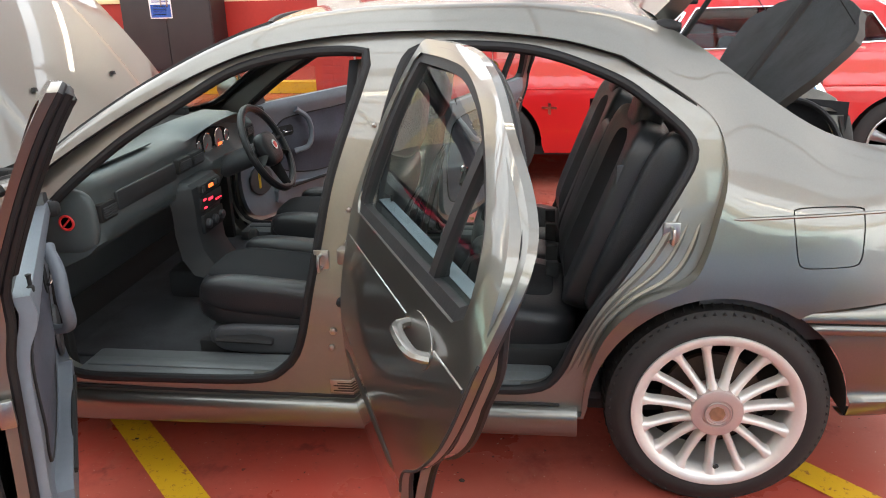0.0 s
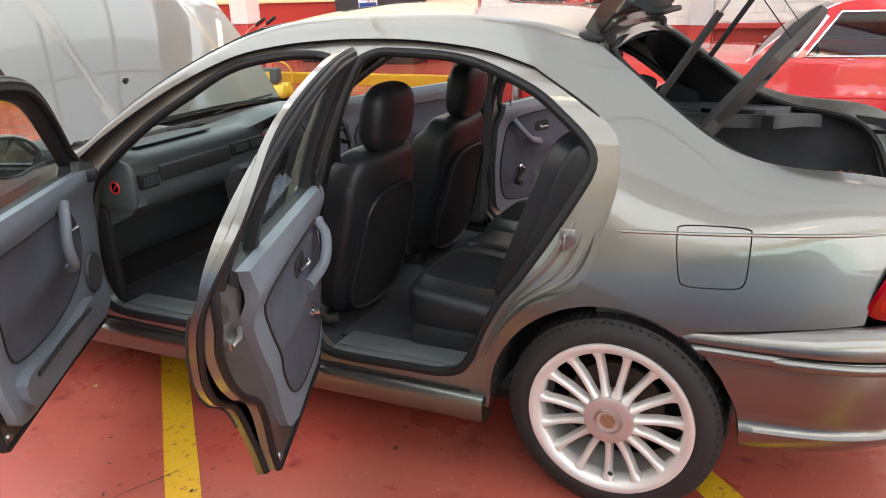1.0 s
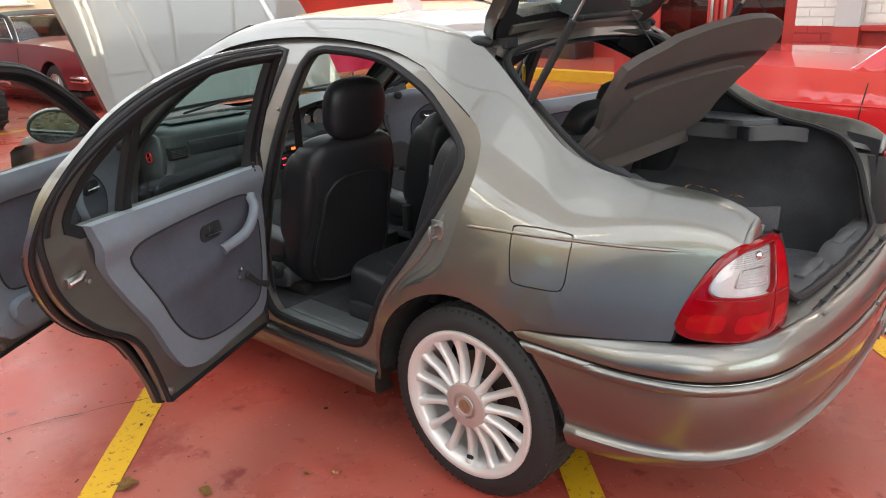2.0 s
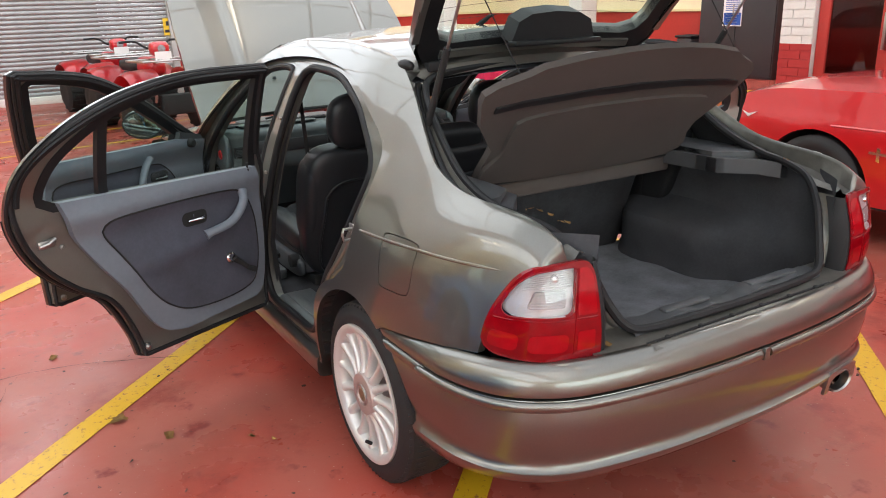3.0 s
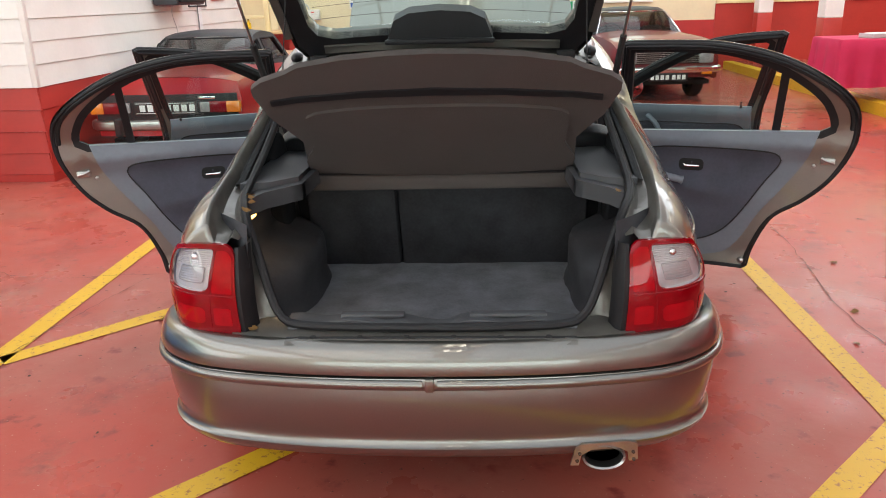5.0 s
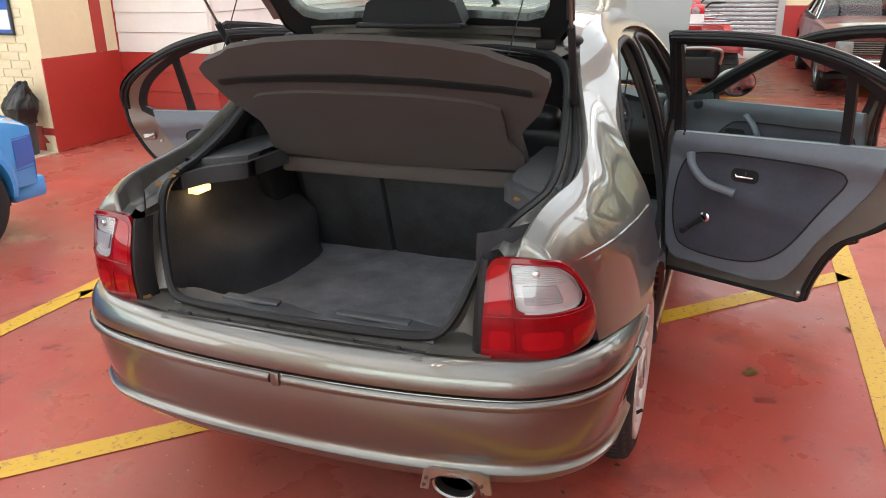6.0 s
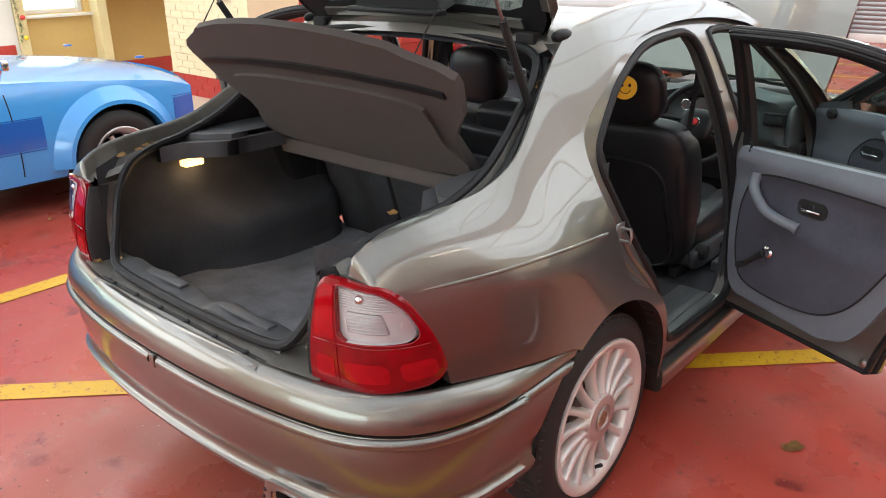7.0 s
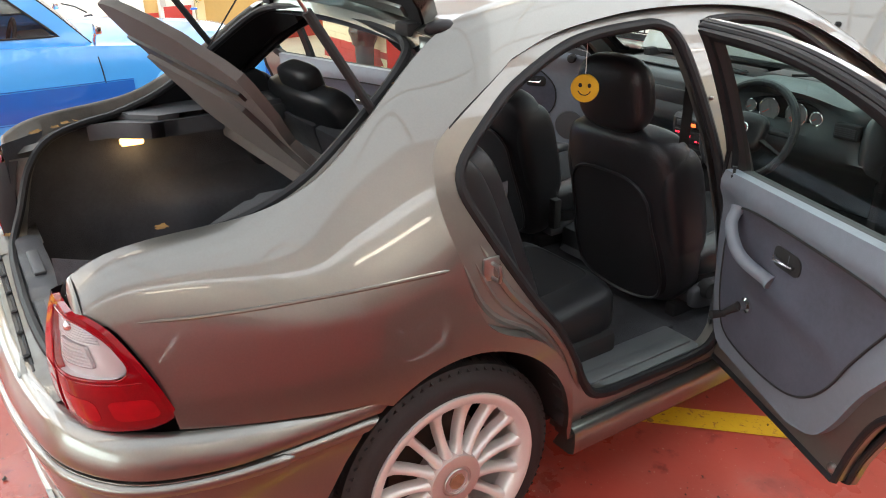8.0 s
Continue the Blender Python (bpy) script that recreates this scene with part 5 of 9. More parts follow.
def door(kind, side, hinge, turn):
    rear = kind == "rear"
    out, win = (REAR_DOOR, REAR_WIN) if rear else (FRONT_DOOR, FRONT_WIN)
    h = Vector((-hinge[0], hinge[1], 0))
    d = new(kind + "_door", None)
    d.parent = car
    d["label"] = "open rear door with grey trim" if rear else "open front door with grey trim and mirror"
    d.matrix_local = (Matrix.Translation(h) @ Matrix.Rotation(radians(-turn), 4, "Z") @ Matrix.Translation(-h)) if side == 0 else (Matrix.Translation((-h.x, h.y, 0)) @ Matrix.Rotation(radians(turn), 4, "Z") @ Matrix.Translation((h.x, -h.y, 0)))

    def add(name, bm, mat, parent=None, label="", angle=40):
        return part(name, bm if side == 0 else mirrored(bm), M[mat], parent or d, label, angle=angle)

    big_win = inset(win, -0.012)
    add("outer_skin", sheet(out, lambda u, v: dp(u, v, 0.0), [big_win], 0.035, flange=(0.016, 0, 0)), "paint")
    shell = add("inner_shell", sheet(inset(out, 0.012), lambda u, v: inner(u, v, 0.0), [big_win], 0.04, flange=(-0.03, 0, 0)), "jamb")
    bm = bmesh.new()
    tube(bm, [inner(y, z, -0.002) for y, z in inset(out, 0.016)], 0.009, 8, closed=True)
    add("door_edge_seal", bm, "rubber")
    bm = bmesh.new()
    tube(bm, [dp(y, z, 0.020) for y, z in inset(out, 0.008)], 0.008, 8, closed=True)
    add("inner_edge_seal", bm, "rubber")
    # black window frame and seals
    bm = bmesh.new()
    rows = []
    for (y0, z0), (y1, z1) in zip(inset(win, -0.020), inset(win, 0.010)):
        rows.append([dp(y0, z0, 0.004), dp(y1, z1, 0.010), dp(y1, z1, 0.034), inner(y1, z1, 0.002), inner(y0, z0, 0.004), inner(y0, z0, -0.004)])
    grid(bm, rows, close_u=True)
    fr = add("window_frame", bm, "rubber")
    upper = [i for i, (y, z) in enumerate(out) if z > 0.93]
    bm = bmesh.new()
    tube(bm, [inner(*inset(out, 0.028)[i], 0.004) for i in upper], 0.011, 6)
    add("frame_seal", bm, "rubber")
    pane = add("window_glass", sheet(inset(win, -0.006), lambda u, v: dp(u, v, 0.022), step=0.06), "glass")
    pane.visible_shadow = False
    if rear:
        bm = bmesh.new()
        rows = []
        for i in range(9):
            t = i / 8
            z = 0.90 + 0.265 * t
            y = 0.332 - 0.02 * t
            rows.append([dp(y - 0.016, z, 0.012), dp(y + 0.016, z, 0.012), inner(y + 0.016, z, 0.0), inner(y - 0.016, z, 0.0)])
        grid(bm, rows, close_v=True)
        add("quarter_bar", bm, "rubber")
    # trim panel
    if rear:
        trim = curve2([(0.165, 0.925), (0.205, 0.80), (0.28, 0.68), (0.365, 0.56), (0.43, 0.44), (0.49, 0.37), (0.58, 0.343)], 30) + curve2([(0.92, 0.36), (0.962, 0.41), (0.978, 0.60), (0.965, 0.80), (0.94, 0.898)], 20)
        cloth = curve2([(0.305, 0.815), (0.37, 0.834), (0.60, 0.838), (0.80, 0.83), (0.885, 0.80), (0.925, 0.72), (0.942, 0.58), (0.925, 0.465), (0.88, 0.418), (0.75, 0.402), (0.61, 0.415), (0.52, 0.46), (0.45, 0.54), (0.36, 0.69), (0.305, 0.775)], 90, True)
        lever, wind, pin = (0.655, 0.757), (0.80, 0.562), (0.905, 0.892)
        grab = [(0.872, 0.815), (0.85, 0.775), (0.785, 0.718), (0.685, 0.686)]
    else:
        trim = curve2([(1.07, 0.905), (1.065, 0.6), (1.07, 0.40), (1.12, 0.345), (1.30, 0.335)], 24) + curve2([(1.86, 0.34), (1.93, 0.38), (1.955, 0.5), (1.955, 0.70), (1.94, 0.87)], 24) + [(1.80, 0.892)]
        cloth = curve2([(1.12, 0.80), (1.35, 0.805), (1.62, 0.80), (1.70, 0.775), (1.76, 0.70), (1.75, 0.60), (1.66, 0.53), (1.45, 0.49), (1.2, 0.50), (1.13, 0.55), (1.105, 0.68)], 80, True)
        lever, wind, pin = (1.66, 0.735), None, (1.12, 0.905)
        grab = [(1.60, 0.835), (1.545, 0.79), (1.52, 0.72), (1.545, 0.645), (1.60, 0.62)]
    cc = (sum(p[0] for p in cloth) / len(cloth), sum(p[1] for p in cloth) / len(cloth))

    def bulge(y, z):
        """How far the padded trim stands off the shell."""
        q = 0.024 + 0.016 * math.exp(-(((z - 0.86) / 0.05) ** 2))
        arm = math.exp(-(((z - (0.66 + 0.12 * (y - cc[0]))) / 0.055) ** 2)) * math.exp(-(((y - cc[0] + 0.02) / 0.22) ** 2))
        return q + 0.022 * arm + 0.02 * math.exp(-(((z - 0.38) / 0.07) ** 2)) * (0 if rear else 1)

    tp = add("trim_panel", sheet(trim, lambda u, v: inner(u, v, bulge(u, v)), step=0.03, flange=(-0.03, 0, 0)), "trim", label="grey-blue vinyl door trim")
    add("cloth_insert", sheet(cloth, lambda u, v: inner(u, v, bulge(u, v) + 0.003), step=0.03, flange=(-0.006, 0, 0)), "cloth", tp)
    bm = bmesh.new()
    tube(bm, [inner(y, z, bulge(y, z) + 0.002) for y, z in cloth], 0.0035, 6, closed=True)
    add("insert_piping", bm, "under", tp)
    bm = bmesh.new()
    pts = spline([inner(y, z, bulge(y, z) + (0.004 if i in (0, len(grab) - 1) else 0.042)) for i, (y, z) in enumerate(grab)], 18)
    tube(bm, pts, [0.021 if i in (0, 17) else 0.0165 for i in range(18)], 10, flat=0.8)
    add("grab_handle", bm, "trim", tp)
    y, z = lever
    bm = sheet(rounded(y - 0.052, y + 0.052, z - 0.026, z + 0.026, (0.02, 0.02, 0.02, 0.02)), lambda u, v: inner(u, v, bulge(u, v) + 0.007 - 0.004 * math.exp(-((u - y) / 0.03) ** 2)), step=0.02, flange=(-0.008, 0, 0))
    add("lever_cup", bm, "under", tp)
    bm = bmesh.new()
    tube(bm, [inner(y - 0.034, z - 0.004, bulge(y, z) + 0.012), inner(y - 0.01, z - 0.003, bulge(y, z) + 0.017), inner(y + 0.024, z - 0.002, bulge(y, z) + 0.022), inner(y + 0.03, z + 0.006, bulge(y, z) + 0.02)], [0.006, 0.007, 0.009, 0.005], 8, flat=0.7)
    add("lever", bm, "chrome", tp, "chrome door lever")
    if wind:
        y, z = wind
        bm = bmesh.new()
        lathe(bm, [(0.0, 0.022), (0.010, 0.021), (0.014, 0.014), (0.03, 0.013), (0.032, 0.0)], 20, "x", inner(y, z, bulge(y, z)))
        add("winder_boss", bm, "chrome", tp)
        bm = bmesh.new()
        b = bulge(y, z)
        tube(bm, [inner(y, z, b + 0.026), inner(y + 0.035, z - 0.03, b + 0.03), inner(y + 0.065, z - 0.058, b + 0.035)], [0.013, 0.010, 0.009], 8)
        tube(bm, [inner(y + 0.062, z - 0.056, b + 0.03), inner(y + 0.062, z - 0.056, b + 0.07)], [0.010, 0.012], 10)
        add("winder_handle", bm, "under", tp)
    bm = bmesh.new()
    lathe(bm, [(-0.01, 0.006), (0.0, 0.007), (0.003, 0.004), (0.018, 0.004), (0.024, 0.006), (0.026, 0.0)], 10, "z", inner(pin[0], pin[1], 0.03))
    add("lock_pin", bm, "under", tp)
    # latch plate on the closing edge, bottom bolt
    ly, lz = (0.10, 0.785) if rear else (1.045, 0.70)
    e = dp(ly, lz, 0.04)
    if rear:
        e = inner(0.125, 0.80, 0.0)
        bm = boxed(e.x - 0.004, e.x + 0.012, 0.095, 0.150, 0.786, 0.812, bevel=0.004)
        tube(bm, [inner(0.10, 0.795, 0.012), inner(0.125, 0.802, 0.020), inner(0.148, 0.812, 0.012)], 0.007, 8)
        lathe(bm, [(0.0, 0.008), (0.006, 0.007), (0.008, 0.0)], 10, "x", inner(0.172, 0.776, 0.0))
    else:
        bm = boxed(e.x - 0.006, e.x + 0.022, ly - 0.016, ly - 0.004, lz - 0.028, lz + 0.028, bevel=0.003)
    add("latch", bm, "steel", shell)
    bm = bmesh.new()
    by, bz = (0.418, 0.328) if rear else (1.09, 0.325)
    lathe(bm, [(0.0, 0.014), (0.008, 0.012), (0.012, 0.0)], 14, "x", inner(by, bz, 0.0))
    add("edge_bolt", bm, "steel", shell)
    # crease line and outer handle
    for y0, y1 in (((0.05, 0.20), (0.385, 0.99)) if rear else ((1.05, 1.09), (1.29, 1.95))):
        bm = bmesh.new()
        tube(bm, [dp(y0 + (y1 - y0) * i / 16, 0.840 - 0.046 * (y0 + (y1 - y0) * i / 16), 0.0018) for i in range(17)], 0.0045, 8)
        add("crease", bm, "paint")
    hy, hz = (0.235, 0.808) if rear else (1.14, 0.775)
    bm = sheet(curve2([(hy - 0.03, hz), (hy, hz + 0.045), (hy + 0.08, hz + 0.05), (hy + 0.13, hz + 0.02), (hy + 0.12, hz - 0.03), (hy + 0.04, hz - 0.045)], 36, True), lambda u, v: dp(u, v, -0.002), step=0.03, flange=(0.002, 0, 0))
    hand = add("outer_handle", bm, "jamb")
    bm = bmesh.new()
    tube(bm, spline([dp(hy - 0.02, hz + 0.005, 0.0), dp(hy + 0.0, hz + 0.012, -0.03), dp(hy + 0.09, hz + 0.018, -0.034), dp(hy + 0.12, hz + 0.012, 0.0)], 14), 0.013, 8, flat=0.75)
    add("pull", bm, "paint", hand)
    bm = bmesh.new()
    y0, y1 = (0.40, 0.985) if rear else (1.075, 1.94)
    tube(bm, [dp(y0 + (y1 - y0) * i / 16, 0.475 - 0.010 * (y0 + (y1 - y0) * i / 16), 0.002) for i in range(17)], [0.003] + [0.008] * 15 + [0.003], 12, flat=1.9)
    add("door_moulding", bm, "paint")
    if rear:
        bm = bmesh.new()
        add("rear_edge_trim", tube(bm, [dp(y, z, -0.001) for y, z in REAR_DOOR[8:34]], 0.003, 5), "under")
    else:
        # mirror
        c = dp(1.80, 0.93, 0.0)
        base = c + Vector((-0.01, 0.0, 0.0))
        m = new("door_mirror", None)
        m.parent = d
        mc = Vector((c.x - 0.155, 1.795, 0.955))
        mo = Vector((mc.x if side == 0 else -mc.x, mc.y, mc.z))
        m.matrix_local = Matrix.Translation(mo) @ Matrix.Rotation(radians(34 if side == 0 else -30), 4, "Z") @ Matrix.Translation(-mo)
        bm = bmesh.new()
        bmesh.ops.create_uvsphere(bm, u_segments=24, v_segments=14, radius=1)
        for v in bm.verts:
            p = v.co
            y = 0.075 * p.y if p.y > 0 else 0.028 * p.y
            v.co = mc + Vector((0.105 * p.x, y, 0.072 * p.z))
        part("mirror_shell", bm if side == 0 else mirrored(bm), M["paint"], m)
        bm = bmesh.new()
        lathe(bm, [(0.0, 0.0), (0.0, 1.0)], 36, "y", (0, 0, 0))
        bmesh.ops.transform(bm, verts=bm.verts, matrix=Matrix.Translation(mc + Vector((0.0, -0.031, 0.0))) @ Matrix.Rotation(radians(6), 4, "Z") @ Matrix.Diagonal((0.090, 1, 0.060, 1)))
        part("mirror_glass", bm if side == 0 else mirrored(bm), M["mirror"], m)
        bm = bmesh.new()
        tube(bm, [mc + Vector((0.094 * math.cos(a), -0.029, 0.064 * math.sin(a))) for a in (2 * math.pi * i / 32 for i in range(32))], 0.006, 6, closed=True)
        part("mirror_rim", bm if side == 0 else mirrored(bm), M["under"], m)
        bm = bmesh.new()
        tube(bm, [base, mc + Vector((0.06, 0.01, -0.045))], [0.035, 0.028], 10, flat=0.6)
        part("mirror_arm", bm if side == 0 else mirrored(bm), M["under"], m)
        bm = sheet([(1.79, 0.885), (1.80, 0.925), (1.93, 0.895), (1.945, 0.865)], lambda u, v: inner(u, v, 0.03), step=0.03, flange=(-0.05, 0, 0))
        add("mirror_corner_trim", bm, "plastic")
        bm = bmesh.new()
        lathe(bm, [(0.0, 0.022), (0.02, 0.022), (0.028, 0.015), (0.03, 0.0)], 16, "x", inner(1.85, 0.865, 0.035))
        add("mirror_knob", bm, "under", tp)
        # speaker and pocket
        bm = bmesh.new()
        lathe(bm, [(0.0, 0.075), (0.008, 0.07), (0.009, 0.0)], 28, "x", inner(1.84, 0.52, 0.03))
        add("speaker_grille", bm, "plastic", tp)
        pk = curve2([(1.15, 0.47), (1.45, 0.455), (1.72, 0.47), (1.76, 0.42), (1.72, 0.375), (1.3, 0.365), (1.15, 0.38)], 50, True)
        add("door_pocket", sheet(pk, lambda u, v: inner(u, v, 0.062), step=0.04, flange=(-0.05, 0, 0)), "trim", tp)
        bm = bmesh.new()
        tube(bm, [inner(1.20 + 0.46 * i / 12, 0.452 + 0.006 * math.sin(i / 12 * math.pi), 0.064) for i in range(13)], 0.007, 6)
        add("pocket_slot", bm, "under", tp)
    return d


door("rear", 0, (0.80, 1.0), 66.5)
door("rear", 1, (0.773, 0.9825), 67)
door("front", 0, (0.80, 1.97), 58)
door("front", 1, (0.775, 1.95), 62)
# hinge arms, strikers and the maker's plate
for s in (-1, 1):
    for z in (0.45, 0.72):
        part("door_hinge", boxed(s * 0.755 - 0.022, s * 0.755 + 0.022, 0.985, 1.03, z - 0.022, z + 0.022, bevel=0.006), M["jamb"], car)
    for y, z in ((0.145, 0.787), (1.08, 0.70)):
        bm = bmesh.new()
        x = s * (half(y, z) - 0.035)
        tube(bm, [Vector((x + s * -0.02, y, z + 0.018)), Vector((x + s * 0.012, y, z + 0.018)), Vector((x + s * 0.016, y, z)), Vector((x + s * 0.012, y, z - 0.018)), Vector((x - s * 0.02, y, z - 0.018))], 0.005, 8)
        st = part("striker", bm, M["steel"], car)
        part("striker_plate", boxed(x - s * 0.024, x - s * 0.016, y - 0.022, y + 0.022, z - 0.032, z + 0.032, bevel=0.004), M["steel"], st)
pl = part("maker_plate", boxed(-0.779, -0.774, 0.995, 1.075, 0.305, 0.345, bevel=0.001), M["steel"], car, "worn metal data plate on the pillar foot")
for i in range(4):
    part("print_bar", boxed(-0.7805, -0.779, 1.004, 1.066 - 0.012 * (i % 2), 0.310 + 0.008 * i, 0.314 + 0.008 * i), M["label_black"], pl)

# ---- cabin ----
def pad(cx, cy, cz, sx, sy, sz, e=0.45, tilt=0.0, seg=20, bm=None, bow=0.0):
    """A padded block with rounded edges; tilt about x in degrees."""
    bm = bm or bmesh.new()
    sgn = lambda v, p: math.copysign(abs(v) ** p, v)
    m = Matrix.Translation((cx, cy, cz)) @ Matrix.Rotation(radians(tilt), 4, "X")
    rows = []
    for i in range(seg + 1):
        a = -math.pi / 2 + math.pi * i / seg
        row = []
        for j in range(seg * 2):
            b = math.pi * j / seg
            x, y, z = sgn(math.cos(a), e) * sgn(math.cos(b), e), sgn(math.cos(a), e) * sgn(math.sin(b), e), sgn(math.sin(a), e)
            p = Vector((x * sx, y * sy - bow * (x * x) * sy, z * sz))
            row.append(m @ p)
        rows.append(row)
    grid(bm, rows, close_v=True)
    bmesh.ops.remove_doubles(bm, verts=bm.verts, dist=1e-4)
    return bm


def front_seat(cx):
    s = new("front_seat", None)
    s.parent = car
    s["label"] = "black leather and cloth front seat"
    add = lambda name, bm, mat, label="": part(name, bm, M[mat], s, label)
    add("cushion", pad(cx, 1.32, 0.450, 0.235, 0.27, 0.080, 0.5, 5), "leather")
    add("cushion_centre", pad(cx, 1.35, 0.495, 0.145, 0.225, 0.045, 0.45, 5), "seatcloth")
    for sg in (-1, 1):
        add("cushion_bolster", pad(cx + sg * 0.195, 1.31, 0.497, 0.05, 0.235, 0.058, 0.6, 5), "leather")
        add("back_bolster", pad(cx + sg * 0.185, 1.02, 0.68, 0.055, 0.085, 0.20, 0.6, 15), "leather")
    add("backrest", pad(cx, 0.995, 0.63, 0.235, 0.075, 0.305, 0.42, 14, bow=-0.35), "leather")
    add("back_centre", pad(cx, 1.015, 0.665, 0.13, 0.065, 0.23, 0.45, 14), "seatcloth")
    # hard back panel with a rounded top line
    pts = [(-0.165, -0.29), (0.165, -0.29), (0.17, 0.0), (0.155, 0.08), (0.10, 0.125), (0.0, 0.135), (-0.10, 0.125), (-0.155, 0.08), (-0.17, 0.0)]
    back = Matrix.Translation((cx, 0.905, 0.655)) @ Matrix.Rotation(radians(14), 4, "X")
    add("back_panel", sheet(curve2(pts, 60, True), lambda u, v: back @ Vector((u, 0.0 + 0.20 * u * u, v)), step=0.04, flange=(0, 0.03, 0)), "seatcloth")
    bm = bmesh.new()
    tube(bm, [back @ Vector((u, -0.002 + 0.20 * u * u, v)) for u, v in curve2(pts, 60, True)], 0.005, 6, closed=True)
    add("panel_piping", bm, "leather")
    add("headrest", pad(cx, 0.893, 1.025, 0.138, 0.058, 0.115, 0.68, 8), "leather")
    for dx in (-0.05, 0.05):
        bm = bmesh.new()
        tube(bm, [Vector((cx + dx, 0.91, 0.90)), Vector((cx + dx, 0.895, 0.96))], 0.006, 8)
        add("headrest_post", bm, "chrome")
    add("seat_base", boxed(cx - 0.225, cx + 0.225, 1.08, 1.53, 0.335, 0.395, bevel=0.02), "plastic")
    add("seat_rail", boxed(cx - 0.19, cx - 0.15, 1.05, 1.58, 0.285, 0.335, bevel=0.006), "under")
    add("seat_rail", boxed(cx + 0.15, cx + 0.19, 1.05, 1.58, 0.285, 0.335, bevel=0.006), "under")
    sg = -1 if cx < 0 else 1
    add("side_cover", pad(cx + sg * 0.235, 1.28, 0.372, 0.022, 0.22, 0.048, 0.5), "plastic")
    bm = bmesh.new()
    tube(bm, [Vector((cx + sg * 0.262, 1.30, 0.375)), Vector((cx + sg * 0.268, 1.36, 0.385)), Vector((cx + sg * 0.262, 1.48, 0.378))], [0.02, 0.026, 0.016], 10, flat=0.5)
    add("height_lever", bm, "under")
    bm = bmesh.new()
    lathe(bm, [(-0.02, 0.03), (0.0, 0.032), (0.018, 0.028), (0.02, 0.0)] if sg > 0 else [(0.02, 0.03), (0.0, 0.032), (-0.018, 0.028), (-0.02, 0.0)], 16, "x", (cx + sg * 0.255, 1.12, 0.40))
    add("recline_knob", bm, "under")
    part("seat_belt_buckle", boxed(cx - sg * 0.265 - 0.018, cx - sg * 0.265 + 0.018, 1.04, 1.075, 0.40, 0.52, bevel=0.006), M["under"], s)
    return s


front_seat(-0.345)
front_seat(0.345)

# rear bench
bench = new("rear_bench", None)
bench.parent = car
bench["label"] = "black leather rear bench"
for cx in (-0.345, 0.345):
    part("bench_cushion", pad(cx, 0.56, 0.425, 0.255, 0.195, 0.085, 0.42, 6), M["leather"], bench)
    part("cushion_inlay", pad(cx, 0.575, 0.470, 0.16, 0.15, 0.048, 0.4, 6), M["seatcloth"], bench)
    part("bench_back", pad(cx, 0.262, 0.755, 0.275, 0.055, 0.29, 0.30, 21, bow=-0.5), M["leather"], bench)
    part("back_inlay", pad(cx, 0.283, 0.75, 0.165, 0.045, 0.25, 0.28, 21), M["seatcloth"], bench)
    part("rear_headrest", pad(cx, 0.175, 1.04, 0.12, 0.042, 0.05, 0.5, 18), M["leather"], bench)
part("bench_middle", pad(0, 0.55, 0.425, 0.11, 0.19, 0.078, 0.42, 6), M["leather"], bench)
part("middle_back", pad(0, 0.295, 0.72, 0.11, 0.055, 0.24, 0.36, 19), M["leather"], bench)
part("bench_plinth", boxed(-0.62, 0.62, 0.36, 0.70, 0.285, 0.39, bevel=0.02), M["under"], bench)
for x in (-0.13, 0.12, 0.30, -0.30):
    part("belt_buckle", boxed(x - 0.014, x + 0.014, 0.42, 0.46, 0.47, 0.545, bevel=0.005), M["under"], bench)
for s in (-1, 1):
    part("seat_bolster", pad(s * 0.61, 0.205, 0.76, 0.045, 0.075, 0.28, 0.5, 22), M["leather"], bench)
    part("quarter_lining", pad(s * 0.60, 0.12, 0.84, 0.035, 0.09, 0.20, 0.4, 20), M["seatcloth"], car)
    bm = bmesh.new()
    rows = []
    for y, z in ((0.96, 1.22), (0.965, 1.10), (0.985, 0.95), (1.01, 0.75), (1.03, 0.55), (1.04, 0.33)):
        x = half(y, z) - 0.10
        rows.append([Vector((s * (x + 0.03), y - 0.075, z)), Vector((s * x, y - 0.045, z)), Vector((s * x, y + 0.035, z)), Vector((s * (x + 0.03), y + 0.055, z))])
    grid(bm, rows)
    part("pillar_trim", bm, M["plastic"], car)
    bm = bmesh.new()
    rows = [[Vector((s * (0.565 - 0.01 * i), 0.94 + 0.012 * i, 1.14 - 0.11 * i)), Vector((s * (0.565 - 0.01 * i), 0.985 + 0.012 * i, 1.14 - 0.11 * i))] for i in range(8)]
    grid(bm, rows)
    bmesh.ops.solidify(bm, geom=bm.faces[:], thickness=0.003)
    part("seat_belt", bm, M["under"], car)

